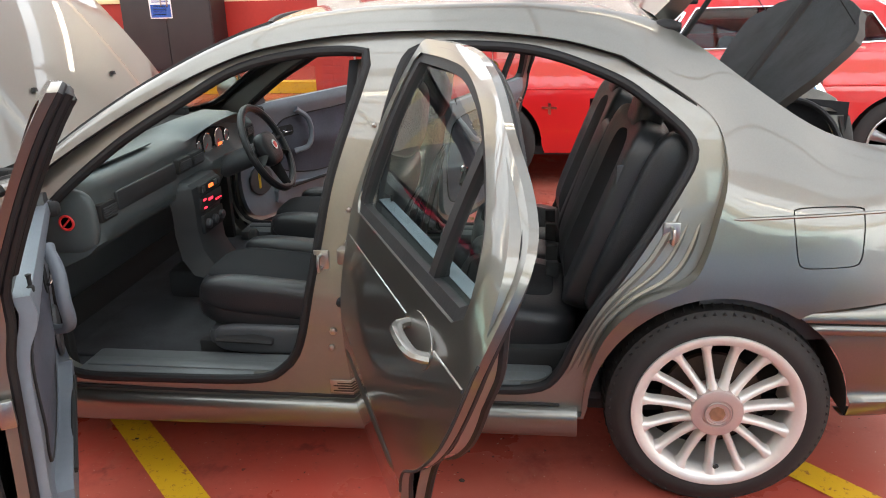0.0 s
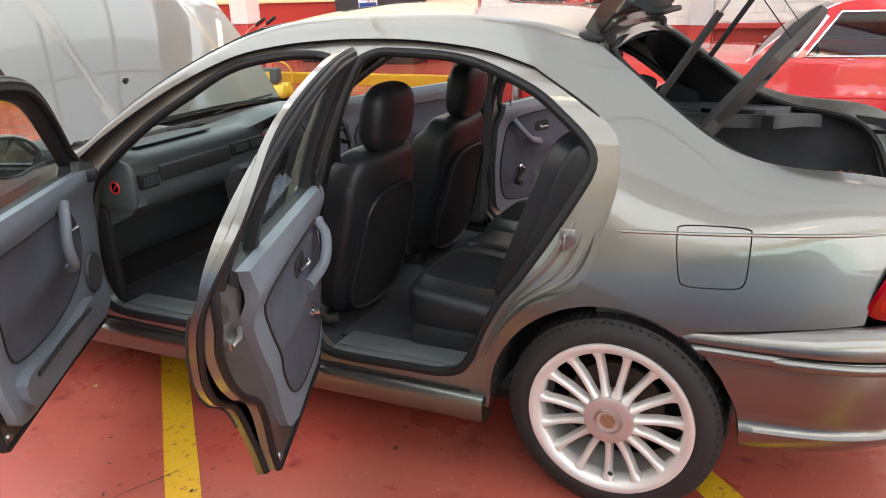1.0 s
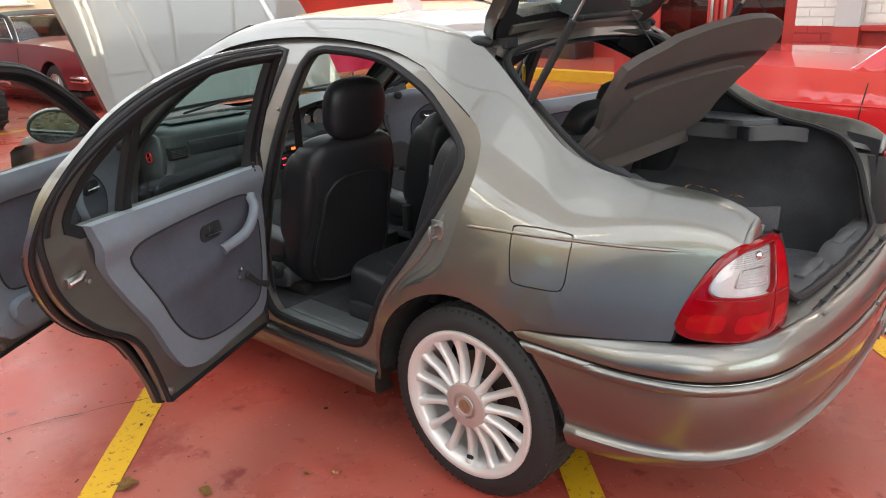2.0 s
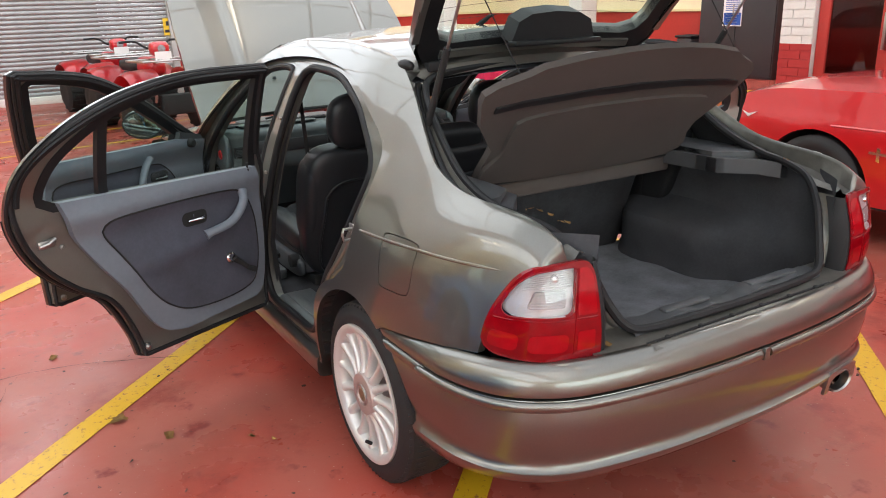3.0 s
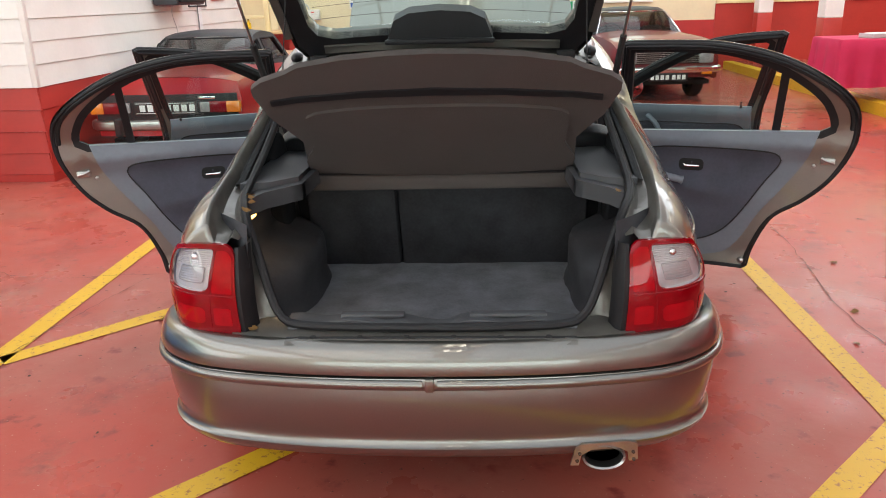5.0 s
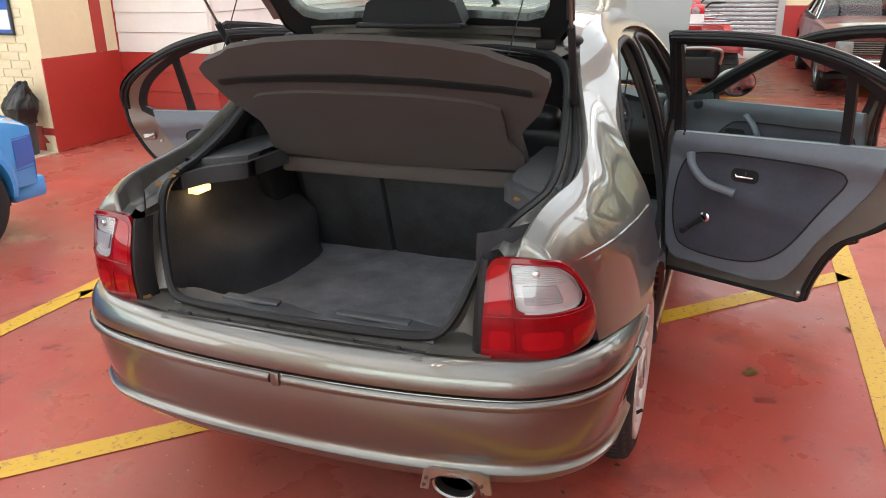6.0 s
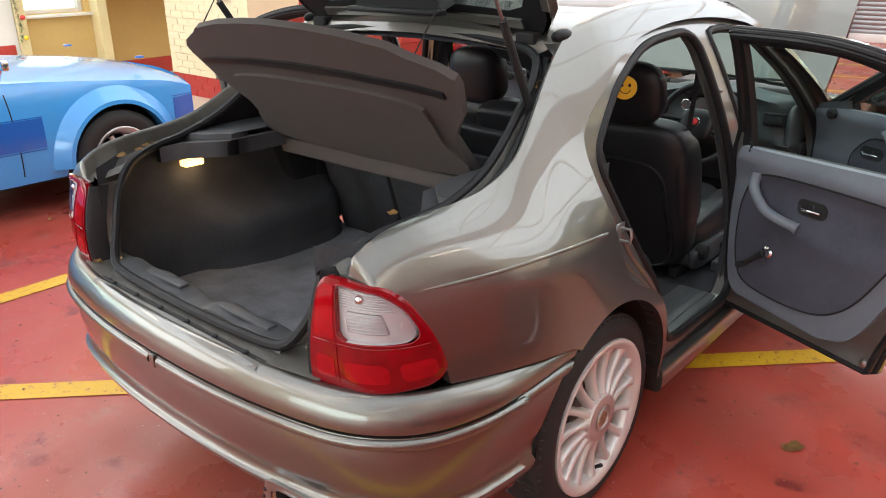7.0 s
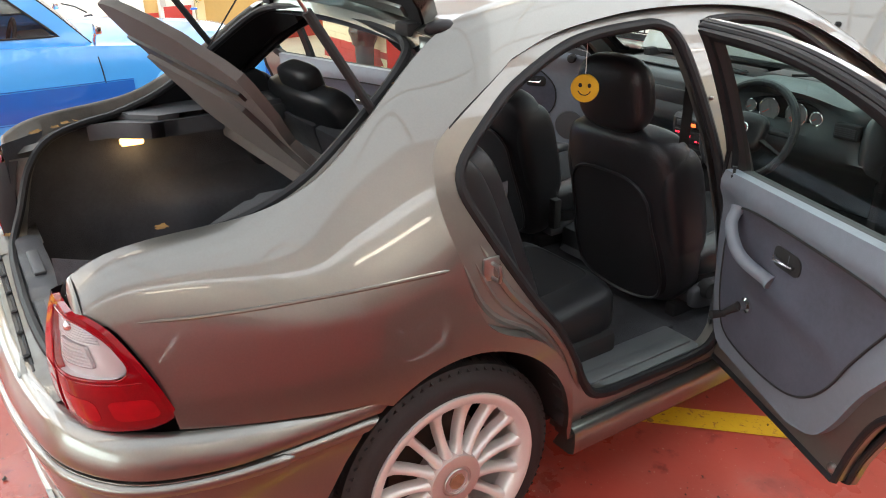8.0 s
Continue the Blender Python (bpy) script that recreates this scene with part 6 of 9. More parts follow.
# dashboard
dash = new("dashboard", None)
dash.parent = car
dash["label"] = "dark grey-green moulded dashboard"
SEC = [(2.10, 0.868), (1.98, 0.890), (1.90, 0.897), (1.83, 0.893), (1.805, 0.878), (1.797, 0.856), (1.799, 0.850), (1.793, 0.80), (1.787, 0.762), (1.783, 0.735), (1.790, 0.70), (1.82, 0.672), (1.93, 0.62), (2.0, 0.50), (2.08, 0.42)]
bm = bmesh.new()
rows = []
for i in range(61):
    x = -0.665 + 1.33 * i / 60
    hood = math.exp(-(((x - 0.31) / 0.20) ** 4))
    end = max(0.0, (abs(x) - 0.58) / 0.085) ** 2
    row = []
    for k, (y, z) in enumerate(SEC):
        up = hood * (0.040 if 2 <= k <= 4 else 0.022 if k in (1, 5, 6) else 0)
        back = hood * (-0.045 if k == 4 else -0.03 if k == 3 else 0.045 if 5 <= k <= 7 else 0)
        row.append(Vector((x, y + back + end * 0.05 * (k < 10), z + up - end * 0.02 * (k < 5))))
    rows.append(row)
vs = grid(bm, rows)
bm.faces.new(vs[0])
bm.faces.new(vs[-1])
part("dash_body", bm, M["dash"], dash, angle=40)
bm = sheet(curve2([(-0.55, 2.02), (-0.18, 2.02), (-0.15, 1.98), (-0.15, 1.87), (-0.19, 1.845), (-0.54, 1.845), (-0.565, 1.87), (-0.57, 1.98)], 60, True), lambda u, v: Vector((u, v, 0.9105 - 0.10 * max(0, v - 1.88) - 0.002)), step=0.06, flange=(0, 0, -0.004))
part("airbag_lid", bm, M["dash"], dash)
bm = boxed(-0.525, -0.125, 1.782, 1.80, 0.768, 0.832, bevel=0.008)
part("dash_inlay", bm, M["console"], dash)


def vent(x0, x1, y, z0, z1):
    v = part("air_vent", boxed(x0, x1, y - 0.012, y + 0.02, z0, z1, bevel=0.006), M["under"], dash)
    part("vent_cavity", boxed(x0 + 0.008, x1 - 0.008, y - 0.0135, y - 0.008, z0 + 0.008, z1 - 0.008), M["soot"], v)
    n = 5
    for i in range(n):
        z = z0 + 0.014 + (z1 - z0 - 0.028) * i / (n - 1)
        part("vent_slat", boxed(x0 + 0.008, x1 - 0.008, y - 0.018, y - 0.006, z - 0.002, z + 0.002), M["plastic"], v)


vent(-0.625, -0.535, 1.795, 0.758, 0.815)
vent(0.545, 0.635, 1.785, 0.785, 0.84)
vent(-0.115, -0.015, 1.787, 0.782, 0.836)
vent(-0.005, 0.095, 1.787, 0.782, 0.836)
vt = part("screen_vent", boxed(-0.20, -0.02, 2.0, 2.05, 0.888, 0.897, bevel=0.003), M["soot"], dash)
for i in range(9):
    part("vent_slat", boxed(-0.195 + 0.02 * i, -0.19 + 0.02 * i, 2.0, 2.05, 0.892, 0.901), M["plastic"], vt)
part("corner_vent", boxed(-0.62, -0.565, 1.90, 1.94, 0.895, 0.903, bevel=0.003), M["soot"], dash)
# centre console
bm = bmesh.new()
rows = []
for y, z, w in ((1.80, 0.752, 0.112), (1.75, 0.746, 0.116), (1.736, 0.73, 0.117), (1.734, 0.66, 0.112), (1.738, 0.58, 0.105), (1.728, 0.49, 0.098), (1.69, 0.425, 0.095), (1.62, 0.405, 0.09), (1.45, 0.40, 0.085), (1.15, 0.395, 0.08), (1.10, 0.30, 0.08)):
    rows.append([Vector((-0.01 - w - 0.03, y + 0.075, z - 0.025)), Vector((-0.01 - w, y, z)), Vector((-0.01 - w * 0.8, y - 0.012, z + 0.004)), Vector((-0.01 + w * 0.8, y - 0.012, z + 0.004)), Vector((-0.01 + w, y, z)), Vector((-0.01 + w + 0.03, y + 0.075, z - 0.025))])
grid(bm, rows)
part("centre_console", bm, M["console"], dash)
part("tunnel_side", boxed(-0.09, 0.07, 1.1, 1.9, 0.285, 0.40, bevel=0.02), M["console"], dash)
part("radio", boxed(-0.10, 0.08, 1.713, 1.745, 0.640, 0.692, bevel=0.004), M["under"], dash, "car radio with red lit display")
part("heater_panel", boxed(-0.10, 0.08, 1.716, 1.745, 0.552, 0.622, bevel=0.004), M["under"], dash)
part("clock_panel", boxed(-0.10, 0.08, 1.714, 1.745, 0.702, 0.737, bevel=0.004), M["under"], dash)
led, amber = glow("red_led", (1.0, 0.03, 0.06), 2.0), glow("amber_led", (1.0, 0.14, 0.03), 2.0)
for x, z in ((-0.085, 0.680), (-0.072, 0.680), (-0.085, 0.650), (-0.072, 0.650), (0.02, 0.656), (0.04, 0.656), (0.06, 0.656)):
    part("lit_button", boxed(x - 0.004, x + 0.004, 1.710, 1.714, z - 0.003, z + 0.003), led, dash)
part("lit_display", boxed(-0.045, -0.012, 1.710, 1.714, 0.668, 0.676), led, dash)
part("lit_clock", boxed(-0.03, 0.008, 1.711, 1.715, 0.713, 0.725), amber, dash)
for x in (-0.07, -0.01, 0.05):
    bm = bmesh.new()
    lathe(bm, [(1.72, 0.018), (1.703, 0.017), (1.698, 0.0)], 18, "y", (x, 0, 0.587))
    part("heater_knob", bm, M["plastic"], dash)
for x in (-0.075, 0.03, 0.06):
    part("dash_switch", boxed(x - 0.012, x + 0.012, 1.710, 1.716, 0.708, 0.731, bevel=0.002), M["plastic"], dash)
# instruments
bm = sheet(curve2([(0.13, 0.82), (0.20, 0.862), (0.31, 0.875), (0.42, 0.862), (0.49, 0.82), (0.46, 0.785), (0.31, 0.775), (0.16, 0.785)], 50, True), lambda u, v: Vector((u, 1.832 - 0.1 * (v - 0.82), v)), step=0.05, flange=(0, 0.02, 0))
part("instrument_panel", bm, M["soot"], dash)
for x, r in ((0.25, 0.043), (0.365, 0.043), (0.17, 0.024), (0.445, 0.024)):
    bm = bmesh.new()
    lathe(bm, [(0.0, r), (-0.002, r - 0.002), (-0.002, 0.0)], 28, "y", (x, 1.827, 0.822))
    g = part("gauge", bm, M["dial"], dash)
    bm = bmesh.new()
    tube(bm, [Vector((x + r * math.cos(a), 1.825, 0.822 + r * math.sin(a))) for a in (2 * math.pi * i / 28 for i in range(28))], 0.003, 6, closed=True)
    part("gauge_ring", bm, M["chrome"], g)
    bm = bmesh.new()
    tube(bm, [Vector((x, 1.823, 0.822)), Vector((x - r * 0.6, 1.823, 0.822 - r * 0.4))], 0.0015, 5)
    part("needle", bm, M["red_print"], g)
part("trip_display", boxed(0.35, 0.385, 1.821, 1.824, 0.795, 0.804), amber, dash)
# steering wheel, column, stalks, key tag
sw = new("steering_wheel", None)
sw.parent = car
sw.matrix_local = Matrix.Translation((0.325, 1.60, 0.79)) @ Matrix.Rotation(radians(-25), 4, "X")
bm = bmesh.new()
tube(bm, [Vector((0.178 * math.cos(a), 0, 0.178 * math.sin(a))) for a in (2 * math.pi * i / 48 for i in range(48))], 0.015, 10, closed=True)
part("rim", bm, M["leather"], sw)
for a in (200, -20, 270):
    bm = bmesh.new()
    a = radians(a)
    tube(bm, [Vector((0.05 * math.cos(a), 0.01, 0.05 * math.sin(a))), Vector((0.17 * math.cos(a), 0, 0.17 * math.sin(a)))], [0.028, 0.016], 8, flat=0.4)
    part("spoke", bm, M["under"], sw)
part("airbag_pad", pad(0, 0.0, -0.005, 0.075, 0.032, 0.07, 0.6), M["leather"], sw)
bm = bmesh.new()
lathe(bm, [(-0.034, 0.022), (-0.036, 0.02), (-0.037, 0.0)], 24, "y")
part("badge", bm, M["chrome"], sw)
bm = bmesh.new()
lathe(bm, [(-0.0375, 0.014), (-0.038, 0.0)], 24, "y")
part("badge_centre", bm, M["red_print"], sw)
bm = bmesh.new()
tube(bm, [Vector((0.325, 1.635, 0.772)), Vector((0.325, 1.80, 0.71))], [0.055, 0.06], 14, flat=0.8)
part("column_shroud", bm, M["plastic"], dash)
for s in (-1, 1):
    bm = bmesh.new()
    tube(bm, [Vector((0.325 + s * 0.05, 1.64, 0.79)), Vector((0.325 + s * 0.15, 1.61, 0.80)), Vector((0.325 + s * 0.19, 1.60, 0.805))], [0.008, 0.009, 0.011], 8)
    part("column_stalk", bm, M["under"], dash)
part("key_tag", boxed(0.268, 0.288, 1.628, 1.633, 0.63, 0.695, bevel=0.003), M["yellow_plastic"], dash, "yellow key tag")
# gear lever, handbrake, mats
bm = bmesh.new()
tube(bm, [Vector((-0.03, 1.57, 0.40)), Vector((-0.045, 1.55, 0.46))], [0.05, 0.012], 12)
gear = part("gear_gaiter", bm, M["leather"], dash)
bm = bmesh.new()
tube(bm, [Vector((-0.045, 1.55, 0.45)), Vector((-0.055, 1.548, 0.51))], 0.006, 8)
part("gear_stick", bm, M["chrome"], gear)
part("gear_knob", pad(-0.057, 1.546, 0.535, 0.02, 0.02, 0.03, 0.9), M["under"], gear)
bm = bmesh.new()
tube(bm, [Vector((0.0, 1.15, 0.42)), Vector((0.0, 1.36, 0.44)), Vector((0.0, 1.40, 0.435))], [0.014, 0.016, 0.012], 8)
part("handbrake", bm, M["leather"], dash)
# red no-smoking disc on the dash end
bm = bmesh.new()
tube(bm, [Vector((-0.678, 1.865 + 0.021 * math.cos(a), 0.776 + 0.021 * math.sin(a))) for a in (2 * math.pi * i / 28 for i in range(28))], 0.004, 6, closed=True, flat=1.0)
tube(bm, [Vector((-0.678, 1.88, 0.761)), Vector((-0.678, 1.85, 0.791))], 0.003, 6)
part("warning_sticker", bm, M["red_print"], dash, "round red warning sticker")
bm = bmesh.new()
lathe(bm, [(-0.676, 0.0), (-0.676, 0.02)], 24, "x", (0, 1.865, 0.776))
part("sticker_ground", bm, M["under"], dash)
part("dash_end_panel", pad(-0.655, 1.89, 0.775, 0.02, 0.11, 0.10, 0.6), M["dash"], dash)
part("dash_end_panel", pad(0.655, 1.89, 0.775, 0.02, 0.11, 0.10, 0.6), M["dash"], dash)
for s in (-1, 1):
    part("kick_panel", boxed(s * 0.665 - 0.02, s * 0.665 + 0.02, 1.93, 2.1, 0.28, 0.70, bevel=0.015), M["under"], car)
    for y0, y1 in ((1.45, 2.02), (0.72, 1.0)):
        bm = boxed(s * 0.36 - 0.22, s * 0.36 + 0.22, y0, y1, 0.284, 0.296, bevel=0.005)
        part("floor_mat", bm, M["carpet"], car)
# interior rear-quarter lining so the cabin is closed
for s in (-1, 1):
    bm = bmesh.new()
    rows = []
    for y in (0.06, 0.0, -0.1, -0.2, -0.3):
        rows.append([Vector((s * (half(y, z) - 0.075), y, z)) for z in (0.5, 0.7, 0.9)])
    grid(bm, rows)
    part("quarter_lining", bm, M["plastic"], car)

# ---- small things on and in the car ----
sm = root("hanging_ornament", "round yellow smiling face ornament hung on a cord", "ornament")
face = Matrix.Translation((0.438, 0.678, 1.08)) @ Matrix.Rotation(radians(38), 4, "Z")
bm = bmesh.new()
lathe(bm, [(0.006, 0.0), (0.006, 0.037), (0.003, 0.039), (-0.003, 0.039), (-0.006, 0.037), (-0.006, 0.0)], 36, "y")
disc = part("disc", bm, M["yellow_plastic"], sm, m=face)
for dx in (-0.012, 0.013):
    part("eye", pad(dx, -0.007, 0.009, 0.005, 0.002, 0.006, 1.0, seg=8), M["label_black"], disc)
bm = bmesh.new()
tube(bm, [Vector((0.018 * math.cos(a), -0.0065, 0.0 + 0.018 * math.sin(a))) for a in (math.pi * (1.12 + 0.76 * i / 10) for i in range(11))], 0.0014, 5)
part("mouth", bm, M["label_black"], disc)
bm = bmesh.new()
tube(bm, [Vector((0.438, 0.678, 1.118)), Vector((0.436, 0.68, 1.26))], 0.0012, 5)
part("cord", bm, M["white_paint"], sm)


def leaf(x, y, z, size, turn, tilt=12):
    pts = []
    for i in range(28):
        a = 2 * math.pi * i / 28
        r = size * (0.62 + 0.38 * abs(math.cos(2.5 * a)) ** 0.7) * (1.15 if i % 2 else 0.95)
        pts.append((r * math.cos(a) * 1.25, r * math.sin(a) * 0.8))
    bm = sheet(pts, lambda u, v: Vector((u, v, 0.25 * size * math.sin(u / size * 2) + 0.2 * abs(v))), step=size * 0.6)
    bmesh.ops.solidify(bm, geom=bm.faces[:], thickness=0.0008)
    ob = thing("dry_leaf", bm, M["leaf"], "curled brown dry leaf", "leaf", "dry leaves", m=pose(x, y, z, tilt, tilt * 0.6, turn))
    return ob


rnd = random.Random(4)
for x, y, sz in ((-1.302, 0.624, 0.022), (1.15, 0.65, 0.03), (-1.05, 0.45, 0.012), (-1.6, 1.6, 0.02), (1.9, 0.9, 0.02), (1.55, 1.2, 0.016), (-1.45, 0.85, 0.035), (2.1, 1.6, 0.02), (1.75, 0.55, 0.014)):
    leaf(x, y, 0.006, sz, rnd.uniform(0, 360), 6)
for x, y, z in ((-0.505, -0.52, 0.968), (-0.515, -0.49, 0.968), (-0.50, -0.60, 0.956), (-0.495, -0.55, 0.962), (-0.465, -0.742, 0.672), (0.505, -0.5, 0.968), (0.52, 0.02, 1.178), (0.515, -0.005, 1.162), (0.523, 0.035, 1.19), (0.512, -0.02, 1.15), (-0.49, -0.61, 0.955)):
    leaf(x, y, z, 0.011, rnd.uniform(0, 360), 20)

# ---- the other cars ----
M["red_car"] = shader("bright_red_car_paint", (0.52, 0.004, 0.008), 0.4, 0.0, 1.0, vary=0.05, vary_scale=3)
M["tr_red"] = shader("signal_red_car_paint", (0.50, 0.010, 0.016), 0.28, 0.0, 1.0, vary=0.06, vary_scale=3)
M["dark_red"] = shader("dark_red_car_paint", (0.13, 0.003, 0.009), 0.45, 0.0, 0.6, vary=0.08, vary_scale=3)
M["blue_car"] = shader("sky_blue_car_paint", (0.045, 0.31, 0.72), 0.36, 0.0, 1.0, vary=0.05, vary_scale=3)
M["blue_stripe"] = shader("mid_blue_stripe", (0.002, 0.10, 0.44), 0.4, 0.0, 1.0, vary=0.05, vary_scale=3)
M["vinyl"] = shader("black_hood_vinyl", (0.025, 0.025, 0.027), 0.55, bump=0.3, scale=200, vary=0.3, vary_scale=6)
M["amber_lens"] = shader("amber_lens", (0.75, 0.20, 0.01), 0.2, coat=1.0)
M["alloy"] = shader("bright_alloy", (0.60, 0.60, 0.60), 0.3, 0.8, vary=0.15, vary_scale=12)
M["gunmetal"] = shader("grey_alloy", (0.25, 0.25, 0.26), 0.35, 0.8, vary=0.15, vary_scale=12)
M["gold"] = shader("gold_alloy", (0.45, 0.33, 0.10), 0.4, 0.6, vary=0.15, vary_scale=12)
M["cabin"] = shader("dark_cabin", (0.02, 0.02, 0.022), 0.8, vary=0.3, vary_scale=5)
M["plate_black"] = shader("black_plate", (0.012, 0.012, 0.012), 0.4)


def classic_wheel(parent, x, y, sign, r, rim, spokes, alloy, width=0.19, lip=0.03, spoke_w=0.02):
    w = new("wheel", None)
    w.parent = parent
    w.matrix_local = Matrix.Translation((x, y, r)) @ (Matrix() if sign > 0 else Matrix.Rotation(math.pi, 4, "Z"))
    bm = bmesh.new()
    lathe(bm, [(-width, rim), (-width, r - 0.02), (-width + 0.02, r), (-0.02, r), (-0.002, r - 0.02), (0.006, (r + rim) / 2), (-0.004, rim + 0.006), (-0.012, rim - 0.004)], 48, "x")
    for f in [f for f in bm.faces if len(f.verts) > 4]:
        bm.faces.remove(f)
    part("tyre", bm, M["tyre"], w, angle=40)
    bm = bmesh.new()
    lathe(bm, [(0.0, rim - 0.006), (0.004, rim), (0.002, rim + 0.006), (-0.01, rim + 0.004), (-0.02, rim - 0.012), (-lip - 0.02, rim - lip), (-0.12, rim - lip - 0.004)], 48, "x")
    for f in [f for f in bm.faces if len(f.verts) > 4]:
        bm.faces.remove(f)
    part("rim", bm, M["alloy" if alloy != "gold" else "gold"], w)
    bm = bmesh.new()
    lathe(bm, [(-0.13, rim - 0.03), (-0.13, 0.0)], 24, "x")
    part("wheel_back", bm, M["cabin"], w)
    bm = bmesh.new()
    lathe(bm, [(-0.09, 0.06), (-0.03, 0.055), (-0.022, 0.035), (-0.012, 0.032), (-0.01, 0.0)], 24, "x")
    part("hub", bm, M[alloy], w)
    for k in range(spokes):
        a = 2 * math.pi * k / spokes + 0.3
        bm = bmesh.new()
        rows = []
        for i in range(7):
            t = i / 6
            q = 0.03 + (rim - lip - 0.03) * t
            wd = spoke_w * (1.25 - 0.5 * math.sin(t * math.pi) ** 1.0 if spokes > 5 else 0.9 + 0.75 * t)
            h = -0.028 - 0.03 * t
            rows.append([Vector((h + dz, q * math.cos(a) - s * math.sin(a), q * math.sin(a) + s * math.cos(a))) for s, dz in ((-wd, -0.03), (-wd, -0.008), (-wd * 0.4, 0.004), (wd * 0.4, 0.004), (wd, -0.008), (wd, -0.03))])
        grid(bm, rows)
        part("spoke", bm, M[alloy], w, angle=60)
    for k in range(5 if spokes == 5 else 4):
        a = 2 * math.pi * (k + 0.5) / (5 if spokes == 5 else 4) + 0.3
        bm = bmesh.new()
        lathe(bm, [(-0.03, 0.010), (-0.012, 0.009), (-0.01, 0.0)], 8, "x", (0, 0.048 * math.cos(a), 0.048 * math.sin(a)))
        part("wheel_nut", bm, M["steel"], w)
    return w


def classic_car(car_root, paint, W, y0, y1, wb, zs, belt, arch, width_at, rows_z, zdeck, gh, doors, flare=0.0):
    """Body with the front axle at y = 0 and the nose towards +y. gh: greenhouse numbers or None."""
    zb = table(belt)
    wa = table(width_at)
    fz = table(rows_z)
    P = lambda y, z: Vector((-W * wa(y) * fz(z), y, z))
    out = [(y0 + (y1 - y0) * i / 50, zb(y0 + (y1 - y0) * i / 50)) for i in range(51)]
    for yc in (0.0, -wb):
        pass
    low = []

    def arc(yc):
        return [(yc + arch * math.cos(a), 0.31 + arch * math.sin(a)) for a in (math.pi * i / 20 for i in range(21))]

    low = [(y1, zs + 0.08)] + arc(0.0) + [(-arch - 0.02, zs), (-wb + arch + 0.02, zs)] + arc(-wb) + [(y0, zs + 0.12)]
    outline = resample(out, 0.06, closed=False) + resample(low, 0.05, closed=False)
    for side in (0, 1):
        bm = sheet(outline, P, step=0.06, flange=(0.05, 0, 0))
        part("body_side", bm if side == 0 else mirrored(bm), M[paint], car_root, angle=50)
        for yc in (0.0, -wb):
            bm = bmesh.new()
            rows = [[P(y, z) + Vector((0.02, 0, 0)), Vector((-W * 0.62, y, z)), Vector((-W * 0.62, yc, 0.3))] for y, z in arc(yc)]
            grid(bm, rows)
            part("arch_liner", bm if side == 0 else mirrored(bm), M["under"], car_root)
            if flare:
                bm = bmesh.new()
                rows = []
                for y, z in [(yc + (arch + d) * math.cos(a), 0.31 + (arch + d) * math.sin(a)) for a in (math.pi * (-0.03 + 1.06 * i / 24) for i in range(25)) for d in (0,)]:
                    n = Vector((0, y - yc, z - 0.31)).normalized()
                    b = P(y, max(zs, z))
                    rows.append([b + n * 0.10 + Vector((0.004, 0, 0)), b + n * 0.06 + Vector((-flare * 0.55, 0, 0)), b + n * 0.02 + Vector((-flare, 0, 0)), b - n * 0.005 + Vector((-flare, 0, 0)), b + n * 0.0 + Vector((0.03, 0, 0))])
                grid(bm, rows)
                part("arch_flare", bm if side == 0 else mirrored(bm), M[paint], car_root)
        for yd in doors:
            bm = bmesh.new()
            tube(bm, [P(yd + 0.03 * math.sin((zb(yd) - z) * 3), z) for z in (zs + 0.05 + (zb(yd) - 0.06 - zs - 0.05) * i / 12 for i in range(13))], 0.004, 5)
            part("shut_line", bm if side == 0 else mirrored(bm), M["under"], car_root)
    # decks front and rear
    g0, g1 = (gh["ws"][0], gh["rw"][0]) if gh else (-0.6, -1.8)
    for name, ya, yb in (("bonnet", g0 - 0.05, y1), ("boot_lid", y0, g1 + 0.05)):
        bm = bmesh.new()
        rows = []
        for i in range(17):
            y = ya + (yb - ya) * i / 16
            e = P(y, zb(y))
            rows.append([Vector((e.x * (1 - 2 * j / 20), y, zb(y) + zdeck * (1 - abs(1 - 2 * j / 20) ** 3) + 0.0)) for j in range(21)])
        grid(bm, rows)
        part(name, bm, M[paint], car_root)
    # ends
    for name, y, sg in (("nose", y1, 1), ("tail", y0, -1)):
        bm = bmesh.new()
        rows = []
        e = P(y, zb(y))
        for k in range(7):
            z = zs + 0.1 + (zb(y) - zs - 0.1) * k / 6
            x = -P(y, z).x
            rows.append([Vector((-x + 2 * x * j / 16, y + sg * (0.05 * (1 - (1 - 2 * j / 16) ** 2)), z + (zdeck * (1 - abs(1 - 2 * j / 16) ** 3) if k == 6 else 0))) for j in range(17)])
        grid(bm, rows)
        part(name, bm, M[paint], car_root)
    part("floor_pan", boxed(-W * 0.9, W * 0.9, y0 + 0.2, y1 - 0.2, zs - 0.02, zs + 0.04), M["under"], car_root)
    part("cabin_tub", boxed(-W * 0.86, W * 0.86, -wb + 0.3, -0.5, zs + 0.05, zs + 0.32), M["cabin"], car_root)
    if gh:
        (wy, _), (ry0, rz), (ry1, _), (by, _) = gh["ws"], gh["roof"][0], gh["roof"][1], gh["rw"]
        rw = gh["roof_w"]
        prof = [(wy, zb(wy) - 0.01), (ry0, rz), (ry1, rz - 0.01), (by, zb(by) - 0.01)]

        def G(y, z):
            t = max(0.0, min(1.0, (z - zb(y)) / (rz - zb(y))))
            return Vector((-(W * wa(y) * fz(zb(y)) * gh.get("base", 0.965) * (1 - t) + rw * t), y, z))

